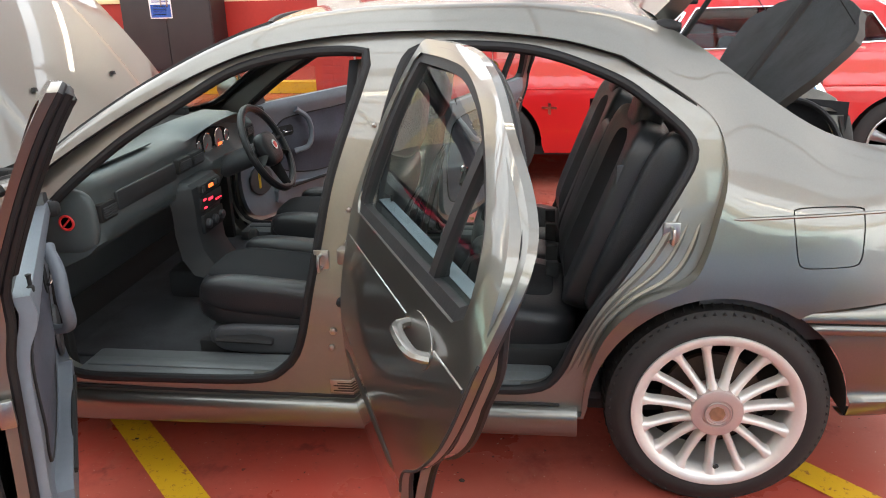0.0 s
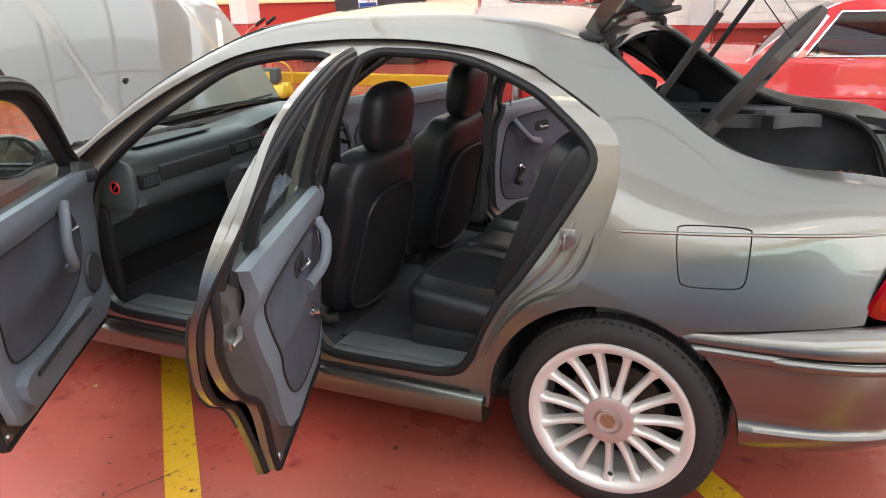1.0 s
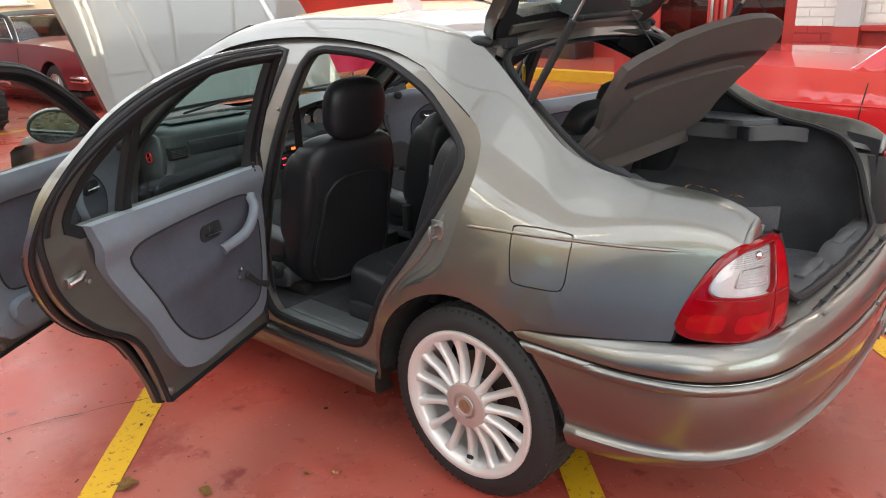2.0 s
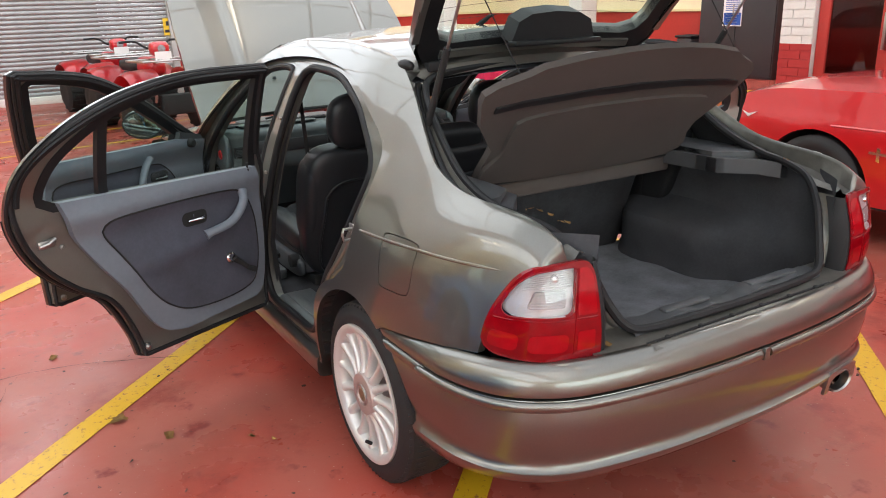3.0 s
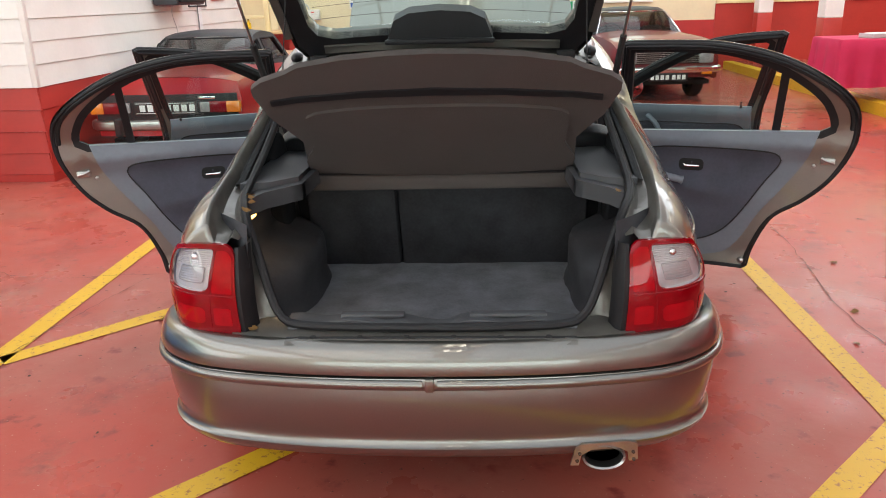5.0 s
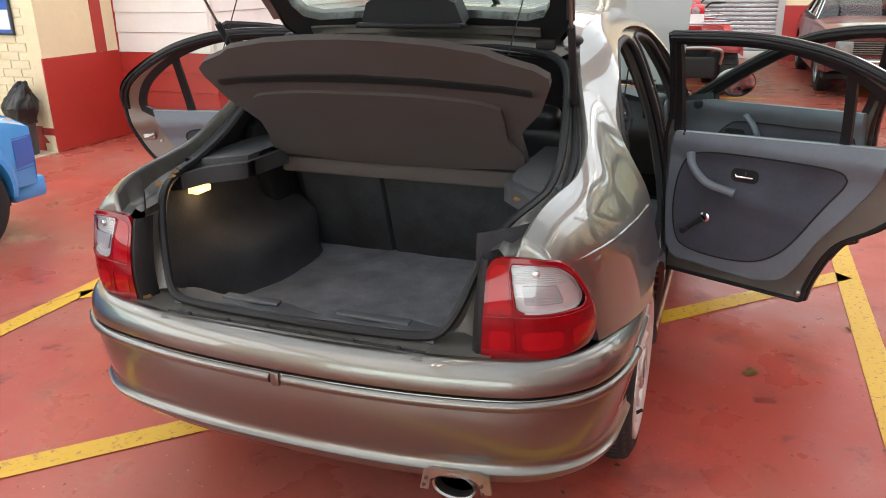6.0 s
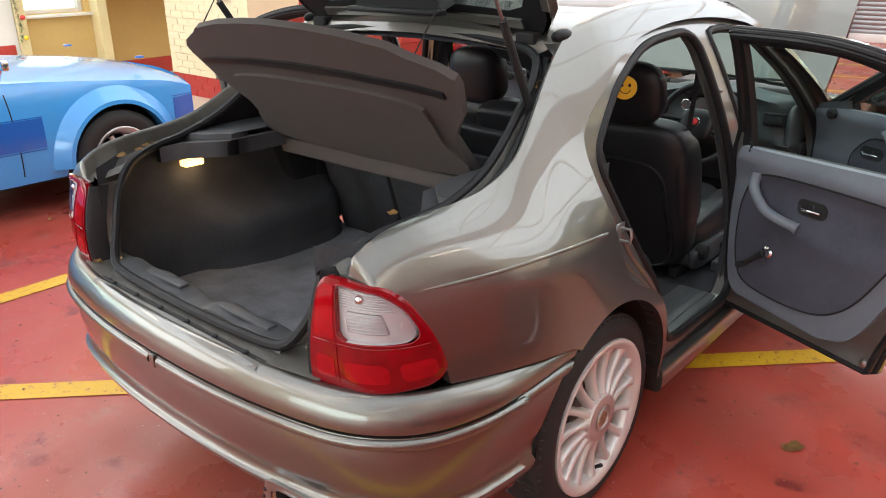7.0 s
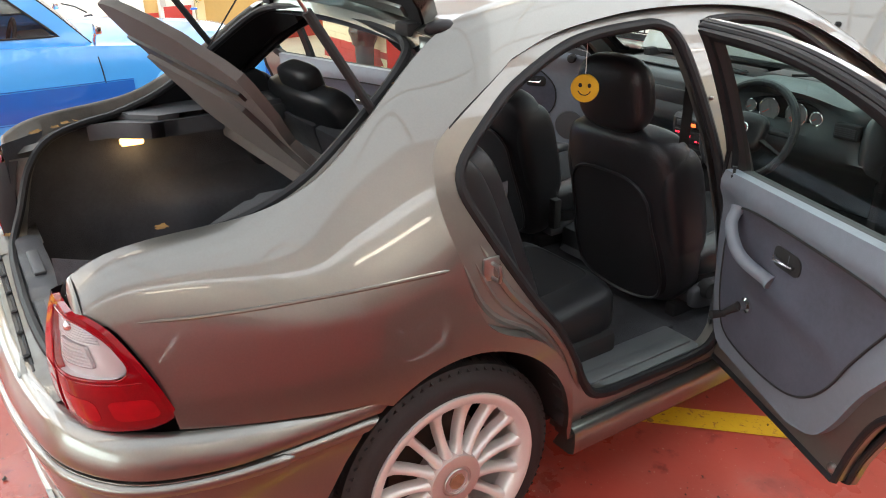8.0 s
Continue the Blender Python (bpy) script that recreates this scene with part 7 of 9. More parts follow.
        top = curve2([(wy, zb(wy)), (wy + (ry0 - wy) * 0.5, zb(wy) + (rz - zb(wy)) * 0.54), (ry0, rz - 0.035), (ry0 - 0.25, rz), ((ry0 + ry1) / 2, rz + 0.01), (ry1 + 0.15, rz - 0.005), (ry1, rz - 0.04), (by + (ry1 - by) * 0.45, zb(by) + (rz - zb(by)) * 0.48), (by, zb(by))], 60)
        foot = [(by + (wy - by) * i / 20, zb(by + (wy - by) * i / 20) - 0.02) for i in range(1, 20)]
        holes = [resample(h, 0.04) for h in gh["windows"]]
        for side in (0, 1):
            bm = sheet(top + foot, G, holes, 0.06, flange=(0.03, 0, 0))
            part("cabin_side", bm if side == 0 else mirrored(bm), M[gh.get("paint", paint)], car_root, angle=50)
            for h in holes:
                bm = sheet(h, lambda y, z: G(y, z) + Vector((0.015, 0, 0)), step=0.1)
                gl = part("side_window", bm if side == 0 else mirrored(bm), M["darkglass"], car_root)
                gl.visible_shadow = False
                bm = bmesh.new()
                tube(bm, [G(y, z) + Vector((-0.004, 0, 0)) for y, z in h], gh.get("trim_r", 0.007), 6, closed=True)
                part("window_trim", bm if side == 0 else mirrored(bm), M[gh.get("trim", "chrome")], car_root)
        bm = bmesh.new()
        rows = []
        for y, z in [p for p in top if p[1] > rz - 0.06]:
            e = G(y, z)
            rows.append([Vector((e.x * (1 - 2 * j / 14), y, z + 0.03 * (1 - abs(1 - 2 * j / 14) ** 2.5))) for j in range(15)])
        grid(bm, rows)
        part("roof", bm, M[gh.get("paint", paint)], car_root)
        nt = len(top)
        for name, sel in (("windscreen", [p for p in top[: nt // 2] if p[1] < rz - 0.03]), ("rear_screen", [p for p in top[nt // 2 :] if p[1] < rz - 0.03])):
            bm = bmesh.new()
            rows = [[Vector((G(y, z).x * 0.97 * (1 - 2 * j / 12), y + (0.05 if name == "windscreen" else -0.05) * (1 - (1 - 2 * j / 12) ** 2), z)) for j in range(13)] for y, z in sel]
            grid(bm, rows)
            gl = part(name, bm, M["darkglass"], car_root)
            gl.visible_shadow = False
            bm = bmesh.new()
            ring = rows[0] + [r[-1] for r in rows[1:]] + list(reversed(rows[-1][:-1])) + [r[0] for r in reversed(rows[1:-1])]
            tube(bm, ring, 0.009, 6, closed=True)
            part("screen_trim", bm, M[gh.get("trim", "chrome")], car_root)
        for sx in (-0.38, 0.38):
            part("seat", pad(sx, (ry0 + ry1) / 2 + 0.1, zs + 0.42, 0.22, 0.09, 0.28, 0.5, 10, seg=10), M["cabin"], car_root)
        part("facia", boxed(-W * 0.8, W * 0.8, wy - 0.30, wy - 0.1, zs + 0.35, zb(wy) - 0.03, bevel=0.03), M["cabin"], car_root)
        bm = bmesh.new()
        tube(bm, [Vector((0.36 + 0.18 * math.cos(a), wy - 0.42 + 0.05 * math.sin(a), zb(wy) - 0.02 + 0.17 * math.sin(a))) for a in (2 * math.pi * i / 24 for i in range(24))], 0.012, 6, closed=True)
        part("steering_wheel", bm, M["under"], car_root)
    return P


# red coupe beside the wall
mus = root("red_coupe", "bright red 1960s two-door coupe with chrome trim and five-spoke wheels", "car", m=Matrix.Translation((3.53, 0.83, 0)))
MP = classic_car(mus, "red_car", 0.86, -3.85, 0.66, 2.74, 0.25,
    [(-3.85, 0.80), (-3.2, 0.86), (-2.4, 0.92), (-1.9, 0.93), (-1.2, 0.895), (-0.4, 0.91), (0.2, 0.90), (0.5, 0.86), (0.66, 0.80)], 0.36,
    [(-3.85, 0.88), (-3.2, 0.97), (-2.5, 1.0), (-1.0, 0.99), (0.0, 0.99), (0.45, 0.97), (0.66, 0.94)],
    [(0.2, 0.93), (0.35, 0.97), (0.5, 0.985), (0.62, 1.0), (0.70, 1.0), (0.73, 0.985), (0.85, 0.955), (0.95, 0.93)], 0.05,
    {"ws": (-0.86, 0), "roof": [(-1.36, 1.285), (-2.5, 1.285)], "rw": (-3.05, 0), "roof_w": 0.60, "windows": [[(-1.04, 0.945), (-1.15, 0.94), (-1.305, 1.18), (-1.30, 1.185)], [(-1.20, 0.94), (-2.15, 0.955), (-2.12, 1.21), (-1.38, 1.205)], [(-2.22, 0.965), (-2.62, 0.985), (-2.50, 1.16), (-2.19, 1.21)]], "trim_r": 0.008},
    (-0.98, -2.2))
for sx in (-1, 1):
    for y in (0.0, -2.74):
        classic_wheel(mus, sx * 0.84, y, sx, 0.315, 0.215, 5, "gunmetal", 0.22, 0.035, 0.024)
    bm = bmesh.new()
    tube(bm, spline([Vector((sx * 0.30, 0.79, 0.50)), Vector((sx * 0.70, 0.77, 0.50)), Vector((sx * 0.84, 0.70, 0.50)), Vector((sx * 0.875, 0.52, 0.50)), Vector((sx * 0.872, 0.42, 0.50))], 20), [0.035] * 18 + [0.03, 0.012], 8, flat=1.3)
    part("chrome_bumper", bm, M["chrome"], mus)
    bm = bmesh.new()
    lathe(bm, [(0.70, 0.095), (0.735, 0.09), (0.74, 0.075), (0.72, 0.0)], 24, "y", (sx * 0.66, 0, 0.68))
    part("headlamp", bm, M["clear_lens"], mus)
    c = MP(0.50, 0.70)
    bm = sheet([(0.43, 0.735), (0.50, 0.715), (0.57, 0.735), (0.50, 0.695)], lambda y, z: MP(y, z) + Vector((-0.006, 0, 0)), step=0.03, flange=(0.008, 0, 0))
    part("wing_badge", bm if sx < 0 else mirrored(bm), M["chrome"], mus)
    for cs in ([(-0.42, 0.605), (-0.40, 0.61), (-0.40, 0.53), (-0.42, 0.525)], [(-0.46, 0.58), (-0.355, 0.585), (-0.355, 0.57), (-0.46, 0.565)]):
        bm = sheet(cs, lambda y, z: MP(y, z) + Vector((-0.006, 0, 0)), step=0.03, flange=(0.008, 0, 0))
        part("flank_badge", bm if sx < 0 else mirrored(bm), M["chrome"], mus)
    bm = bmesh.new()
    tube(bm, [MP(-3.0 + 2.9 * i / 20, 0.715 - 0.012 * (i / 20)) + Vector((0.002, 0, 0)) for i in range(21)], 0.008, 6)
    part("flank_crease", bm if sx < 0 else mirrored(bm), M["red_car"], mus)
    bm = bmesh.new()
    for k in range(4):
        pass
    tube(bm, [MP(-2.32, 0.50) + Vector((-0.01, 0, 0)), MP(-2.20, 0.62) + Vector((-0.02, 0, 0)), MP(-2.14, 0.72) + Vector((-0.01, 0, 0))], [0.02, 0.03, 0.025], 8, flat=1.4)
    part("side_scoop", bm if sx < 0 else mirrored(bm), M["chrome"], mus)
    bm = bmesh.new()
    tube(bm, [MP(-2.02, 0.80) + Vector((-0.012, 0, 0)), MP(-2.10, 0.80) + Vector((-0.025, 0, 0)), MP(-2.16, 0.80) + Vector((-0.012, 0, 0))], 0.010, 8)
    part("door_handle", bm if sx < 0 else mirrored(bm), M["chrome"], mus)
    bm = bmesh.new()
    tube(bm, [Vector((sx * 0.12, -0.93, 0.965)), Vector((sx * 0.30, -0.90, 0.985)), Vector((sx * 0.52, -0.97, 0.99))], 0.006, 6)
    part("wiper", bm, M["chrome"], mus)
part("grille", boxed(-0.50, 0.50, 0.70, 0.735, 0.56, 0.76, bevel=0.02), M["under"], mus)
bm = bmesh.new()
tube(bm, [Vector((-0.30, 0.79, 0.50)), Vector((0.30, 0.79, 0.50))], 0.035, 8, flat=1.3)
part("bumper_middle", bm, M["chrome"], mus)

# blue saloon
esc = root("blue_saloon", "sky blue 1970s two-door saloon with a darker stripe and flared arches", "car", m=Matrix.Translation((-3.80, 0.63, 0)))
EP = classic_car(esc, "blue_car", 0.765, -3.40, 0.58, 2.40, 0.22,
    [(-3.4, 0.80), (-2.8, 0.86), (-2.2, 0.88), (-1.5, 0.855), (-0.7, 0.82), (0.0, 0.76), (0.4, 0.71), (0.58, 0.655)], 0.32,
    [(-3.4, 0.92), (-2.8, 0.98), (-1.5, 1.0), (0.0, 1.0), (0.4, 0.985), (0.58, 0.95)],
    [(0.2, 0.95), (0.35, 0.985), (0.5, 1.0), (0.65, 0.995), (0.75, 0.975), (0.82, 0.945), (0.9, 0.92)], 0.075,
    {"ws": (-0.62, 0), "roof": [(-1.12, 1.31), (-2.25, 1.31)], "rw": (-2.72, 0), "roof_w": 0.56, "windows": [[(-0.80, 0.885), (-1.62, 0.90), (-1.62, 1.24), (-1.18, 1.24)], [(-1.72, 0.905), (-2.40, 0.93), (-2.22, 1.22), (-1.72, 1.24)]], "trim": "under"},
    (-0.62, -1.66), flare=0.075)
for side in (0, 1):
    for ya, yb in ((-1.95, -0.44), (0.42, 0.575)):
        st = [(ya, 0.425), (yb, 0.425 if yb < 0 else 0.44), (yb, 0.60 if yb < 0 else 0.60), (ya, 0.595)]
        bm = sheet(resample(st, 0.05), lambda y, z: EP(y, z) + Vector((-0.004, 0, 0)), step=0.06, flange=(0.003, 0, 0))
        part("stripe", bm if side == 0 else mirrored(bm), M["blue_stripe"], esc)
        for zz in (0.415, 0.607):
            bm = bmesh.new()
            tube(bm, [EP(ya + (yb - ya) * i / 10, zz) + Vector((-0.002, 0, 0)) for i in range(11)], 0.003, 5)
            part("pinstripe", bm if side == 0 else mirrored(bm), M["blue_stripe"], esc)
    sx = -1 if side == 0 else 1
    for y in (0.0, -2.40):
        classic_wheel(esc, sx * 0.815, y, sx, 0.29, 0.185, 8, "alloy", 0.22, 0.05, 0.016)
    bm = bmesh.new()
    tube(bm, spline([EP(-0.62, 0.825) + Vector((-0.01, 0, 0)), EP(-0.62, 0.84) + Vector((-0.05, 0, 0.03)), EP(-0.60, 0.86) + Vector((-0.07, 0, 0.06))], 8), 0.010, 8)
    mr = part("door_mirror", bm if side == 0 else mirrored(bm), M["chrome"], esc)
    bm = boxed(0, 0.07, -0.02, 0.02, -0.03, 0.03, bevel=0.012)
    bmesh.ops.transform(bm, verts=bm.verts, matrix=Matrix.Translation(EP(-0.60, 0.84) + Vector((-0.11, 0, 0.08))))
    part("mirror_head", bm if side == 0 else mirrored(bm), M["chrome"], mr)
    bm = bmesh.new()
    lathe(bm, [(0.50, 0.11), (0.575, 0.105), (0.59, 0.085), (0.60, 0.0)], 24, "y", (sx * 0.56, 0, 0.60))
    part("headlamp", bm, M["clear_lens"], esc)
    bm = bmesh.new()
    lathe(bm, [(0.0, 0.03), (0.012, 0.028), (0.016, 0.0)], 14, "z", (sx * 0.52, 0.35, 0.845))
    part("bonnet_pin", bm, M["blue_stripe"], esc)
    bm = bmesh.new()
    tube(bm, [Vector((sx * 0.1, -0.50, 0.925)), Vector((sx * 0.3, -0.54, 0.95)), Vector((sx * 0.45, -0.60, 0.96))], 0.005, 6)
    part("wiper", bm, M["under"], esc)
part("grille", boxed(-0.45, 0.45, 0.60, 0.64, 0.52, 0.66, bevel=0.01), M["under"], esc)
part("front_spoiler", boxed(-0.70, 0.70, 0.40, 0.66, 0.20, 0.34, bevel=0.03), M["blue_car"], esc)

# red roadster with its black hood up, seen from behind
tr = root("red_roadster", "red 1970s roadster with raised black soft top and chrome bumper", "car", m=Matrix.Translation((-2.77, 7.52, 0)))
classic_car(tr, "tr_red", 0.735, -3.10, 0.80, 2.24, 0.22,
    [(-3.10, 0.80), (-2.6, 0.83), (-2.0, 0.86), (-1.2, 0.83), (-0.5, 0.84), (0.3, 0.82), (0.8, 0.72)], 0.345,
    [(-3.10, 0.95), (-2.6, 0.99), (-1.5, 1.0), (0.0, 1.0), (0.5, 0.97), (0.8, 0.92)],
    [(0.2, 0.95), (0.4, 0.99), (0.55, 1.0), (0.7, 0.985), (0.8, 0.96), (0.9, 0.94)], 0.05,
    {"ws": (-0.72, 0), "roof": [(-1.05, 1.17), (-1.85, 1.19)], "rw": (-2.22, 0), "roof_w": 0.47, "base": 0.84, "windows": [[(-0.88, 0.87), (-1.62, 0.88), (-1.62, 1.11), (-1.10, 1.10)], [(-1.74, 0.92), (-2.02, 0.95), (-1.93, 1.09), (-1.74, 1.11)]], "paint": "vinyl", "trim": "under"},
    (-0.7, -1.7))
part("tail_panel", boxed(-0.66, 0.66, -3.165, -3.10, 0.47, 0.70, bevel=0.012), M["cabin"], tr)
for sx in (-1, 1):
    part("tail_lamp", boxed(sx * 0.66, sx * 0.40, -3.19, -3.13, 0.535, 0.635, bevel=0.008), M["red_lens"], tr)
    part("indicator", boxed(sx * 0.70, sx * 0.575, -3.197, -3.13, 0.535, 0.635, bevel=0.008), M["amber_lens"], tr)
    part("reversing_lamp", boxed(sx * 0.42, sx * 0.33, -3.195, -3.13, 0.54, 0.63, bevel=0.006), M["clear_lens"], tr)
    part("overrider", boxed(sx * 0.42 - 0.03, sx * 0.42 + 0.03, -3.30, -3.2, 0.34, 0.50, bevel=0.015), M["under"], tr)
    for y in (0.0, -2.24):
        classic_wheel(tr, sx * 0.70, y, sx, 0.315, 0.20, 10, "gold", 0.18, 0.03, 0.012)
bm = bmesh.new()
tube(bm, spline([Vector((-0.72, -2.9, 0.43)), Vector((-0.70, -3.14, 0.43)), Vector((-0.4, -3.20, 0.43)), Vector((0.4, -3.20, 0.43)), Vector((0.70, -3.14, 0.43)), Vector((0.72, -2.9, 0.43))], 30), 0.032, 8, flat=1.5)
part("rear_bumper", bm, M["steel"], tr)
pl = part("number_plate", boxed(-0.29, 0.29, -3.185, -3.16, 0.525, 0.635, bevel=0.004), M["plate_black"], tr)
part("plate_border", boxed(-0.275, 0.275, -3.188, -3.184, 0.622, 0.627), M["white_paint"], pl)
part("plate_border", boxed(-0.275, 0.275, -3.188, -3.184, 0.533, 0.538), M["white_paint"], pl)
for k in range(7):
    x = -0.235 + 0.074 * k + (0.02 if k > 2 else 0)
    part("print_bar", boxed(x, x + 0.05, -3.190, -3.184, 0.55, 0.61), M["white_paint"], pl)
bm = bmesh.new()
lathe(bm, [(0.0, 0.03), (-0.02, 0.028), (-0.025, 0.0)], 16, "y", (0, -3.10, 0.76))
part("boot_lock", bm, M["chrome"], tr)
part("lid_badge", boxed(0.32, 0.47, -3.172, -3.16, 0.655, 0.68, bevel=0.002), M["chrome"], tr)
for sx in (-0.35, 0.25):
    bm = bmesh.new()
    tube(bm, [Vector((sx, -2.9, 0.27)), Vector((sx, -3.24, 0.25))], 0.035, 12)
    part("exhaust_pipe", bm, M["steel"], tr)

# dark red coupe facing the camera
cap = root("dark_red_coupe", "dark red 1970s coupe with a black vinyl roof", "car", m=Matrix.Translation((2.63, 9.1, 0)) @ Matrix.Rotation(radians(182), 4, "Z"))
classic_car(cap, "dark_red", 0.745, -3.35, 0.78, 2.56, 0.24,
    [(-3.35, 0.80), (-2.6, 0.86), (-1.8, 0.84), (-0.8, 0.845), (0.0, 0.83), (0.5, 0.80), (0.78, 0.74)], 0.34,
    [(-3.35, 0.92), (-2.6, 0.98), (-1.5, 1.0), (0.0, 1.0), (0.5, 0.98), (0.78, 0.95)],
    [(0.2, 0.95), (0.4, 0.99), (0.55, 1.0), (0.7, 0.985), (0.8, 0.96), (0.9, 0.94)], 0.06,
    {"ws": (-0.95, 0), "roof": [(-1.50, 1.21), (-2.2, 1.21)], "rw": (-3.0, 0), "roof_w": 0.51, "windows": [[(-1.12, 0.89), (-1.90, 0.90), (-1.90, 1.15), (-1.56, 1.15)], [(-2.0, 0.90), (-2.45, 0.92), (-2.36, 1.06), (-2.0, 1.15)]], "paint": "vinyl"},
    (-0.9, -2.0))
part("grille", boxed(-0.61, 0.61, 0.80, 0.84, 0.53, 0.70, bevel=0.01), M["under"], cap)
for k in range(6):
    part("grille_bar", boxed(-0.42, 0.42, 0.835, 0.85, 0.545 + 0.026 * k, 0.552 + 0.026 * k), M["steel"], cap)
for sx in (-1, 1):
    part("headlamp", boxed(sx * 0.62, sx * 0.42, 0.82, 0.865, 0.53, 0.69, bevel=0.03), M["clear_lens"], cap)
    part("indicator", boxed(sx * 0.60, sx * 0.46, 0.86, 0.89, 0.385, 0.425, bevel=0.006), M["amber_lens"], cap)
    for y in (0.0, -2.56):
        classic_wheel(cap, sx * 0.70, y, sx, 0.30, 0.185, 8, "alloy", 0.18, 0.03, 0.014)
bm = bmesh.new()
tube(bm, spline([Vector((-0.75, 0.55, 0.45)), Vector((-0.71, 0.82, 0.45)), Vector((-0.4, 0.88, 0.45)), Vector((0.4, 0.88, 0.45)), Vector((0.71, 0.82, 0.45)), Vector((0.75, 0.55, 0.45))], 30), 0.03, 8, flat=1.4)
part("front_bumper", bm, M["chrome"], cap)
pl = part("number_plate", boxed(-0.27, 0.27, 0.90, 0.915, 0.30, 0.41, bevel=0.003), M["plate_black"], cap)
for k in range(7):
    x = -0.235 + 0.068 * k + (0.02 if k > 2 else 0)
    part("print_bar", boxed(x, x + 0.045, 0.914, 0.92, 0.325, 0.385), M["white_paint"], pl)


# quad bikes in front of the shutter
def quad_bike(m):
    q = root("quad_bike", "red four-wheeled quad bike with black tyres and grey racks", "quad bike", "quad bikes", m=m)
    for sx in (-1, 1):
        for y in (0.0, -1.25):
            w = new("wheel", None)
            w.parent = q
            w.matrix_local = Matrix.Translation((sx * 0.42, y, 0.30))
            bm = bmesh.new()
            lathe(bm, [(-0.12, 0.14), (-0.13, 0.22), (-0.10, 0.29), (0.10, 0.29), (0.13, 0.22), (0.12, 0.14)], 28, "x")
            part("tyre", bm, M["tyre"], w)
            for k in range(22):
                a = 2 * math.pi * k / 22
                bm = boxed(-0.11 + 0.05 * (k % 2), 0.06 + 0.05 * (k % 2), -0.022, 0.022, 0.285, 0.305, bevel=0.004)
                bmesh.ops.transform(bm, verts=bm.verts, matrix=Matrix.Rotation(a, 4, "X"))
                part("tyre_lug", bm, M["tyre"], w, smooth=False)
            bm = bmesh.new()
            lathe(bm, [(-0.08, 0.0), (-0.07, 0.13), (0.07, 0.13), (0.08, 0.0)], 20, "x")
            part("hub", bm, M["steel"], w)
    for y, s in ((0.0, 1), (-1.25, -1)):
        for sx in (-1, 1):
            bm = bmesh.new()
            rows = []
            for i in range(13):
                a = math.pi * (0.12 + 0.76 * i / 12)
                rows.append([Vector((sx * x, y + 0.42 * math.cos(a), 0.42 + 0.36 * math.sin(a) + dz)) for x, dz in ((0.18, 0.02), (0.30, 0.02), (0.50, 0.0), (0.56, -0.04))])
            grid(bm, rows)
            bmesh.ops.solidify(bm, geom=bm.faces[:], thickness=0.015)
            part("mudguard", bm, M["tr_red"], q)
        bm = bmesh.new()
        ring = [Vector((x, y + s * 0.05 + yy, 0.90)) for x, yy in ((-0.40, -0.25), (0.40, -0.25), (0.42, 0.0), (0.38, 0.26), (-0.38, 0.26), (-0.42, 0.0))]
        tube(bm, ring, 0.014, 6, closed=True)
        rk = part("luggage_rack", bm, M["steel"], q)
        for x in (-0.24, -0.08, 0.08, 0.24):
            bm = bmesh.new()
            tube(bm, [Vector((x, y + s * 0.05 - 0.25, 0.90)), Vector((x, y + s * 0.05 + 0.26, 0.90))], 0.010, 6)
            part("rack_bar", bm, M["steel"], rk)
    part("engine", boxed(-0.22, 0.22, -0.95, -0.25, 0.28, 0.62, bevel=0.05), M["under"], q)
    part("tank", pad(0, -0.45, 0.80, 0.14, 0.25, 0.13, 0.6, seg=12), M["tr_red"], q)
    part("saddle", pad(0, -0.95, 0.80, 0.17, 0.34, 0.08, 0.5, seg=12), M["vinyl"], q)
    part("lamp_pod", pad(0, -0.10, 1.03, 0.12, 0.09, 0.09, 0.6, seg=12), M["tr_red"], q)
    bm = bmesh.new()
    lathe(bm, [(-0.03, 0.055), (-0.01, 0.05), (0.0, 0.0)], 16, "y", (0, -0.0, 1.03))
    part("headlamp", bm, M["clear_lens"], q)
    bm = bmesh.new()
    tube(bm, spline([Vector((-0.40, -0.36, 1.12)), Vector((-0.22, -0.30, 1.12)), Vector((-0.10, -0.24, 1.04)), Vector((0.10, -0.24, 1.04)), Vector((0.22, -0.30, 1.12)), Vector((0.40, -0.36, 1.12))], 24), 0.014, 8)
    part("handlebar", bm, M["under"], q)
    bm = bmesh.new()
    tube(bm, spline([Vector((-0.30, 0.36, 0.42)), Vector((-0.26, 0.46, 0.60)), Vector((0.26, 0.46, 0.60)), Vector((0.30, 0.36, 0.42))], 20), 0.02, 8)
    part("bull_bar", bm, M["steel"], q)
    part("skid_plate", boxed(-0.24, 0.24, 0.28, 0.42, 0.25, 0.50, bevel=0.03), M["under"], q)
    part("sheet_of_paper", boxed(-0.10, 0.11, 0.02, 0.03, 0.86, 1.0), M["white_paint"], q)
    return q


quad = quad_bike(pose(0.40, 8.3, 0, 0, 0, 190))
copy_thing(quad, pose(0.24, 10.4, 0, 0, 0, 190))


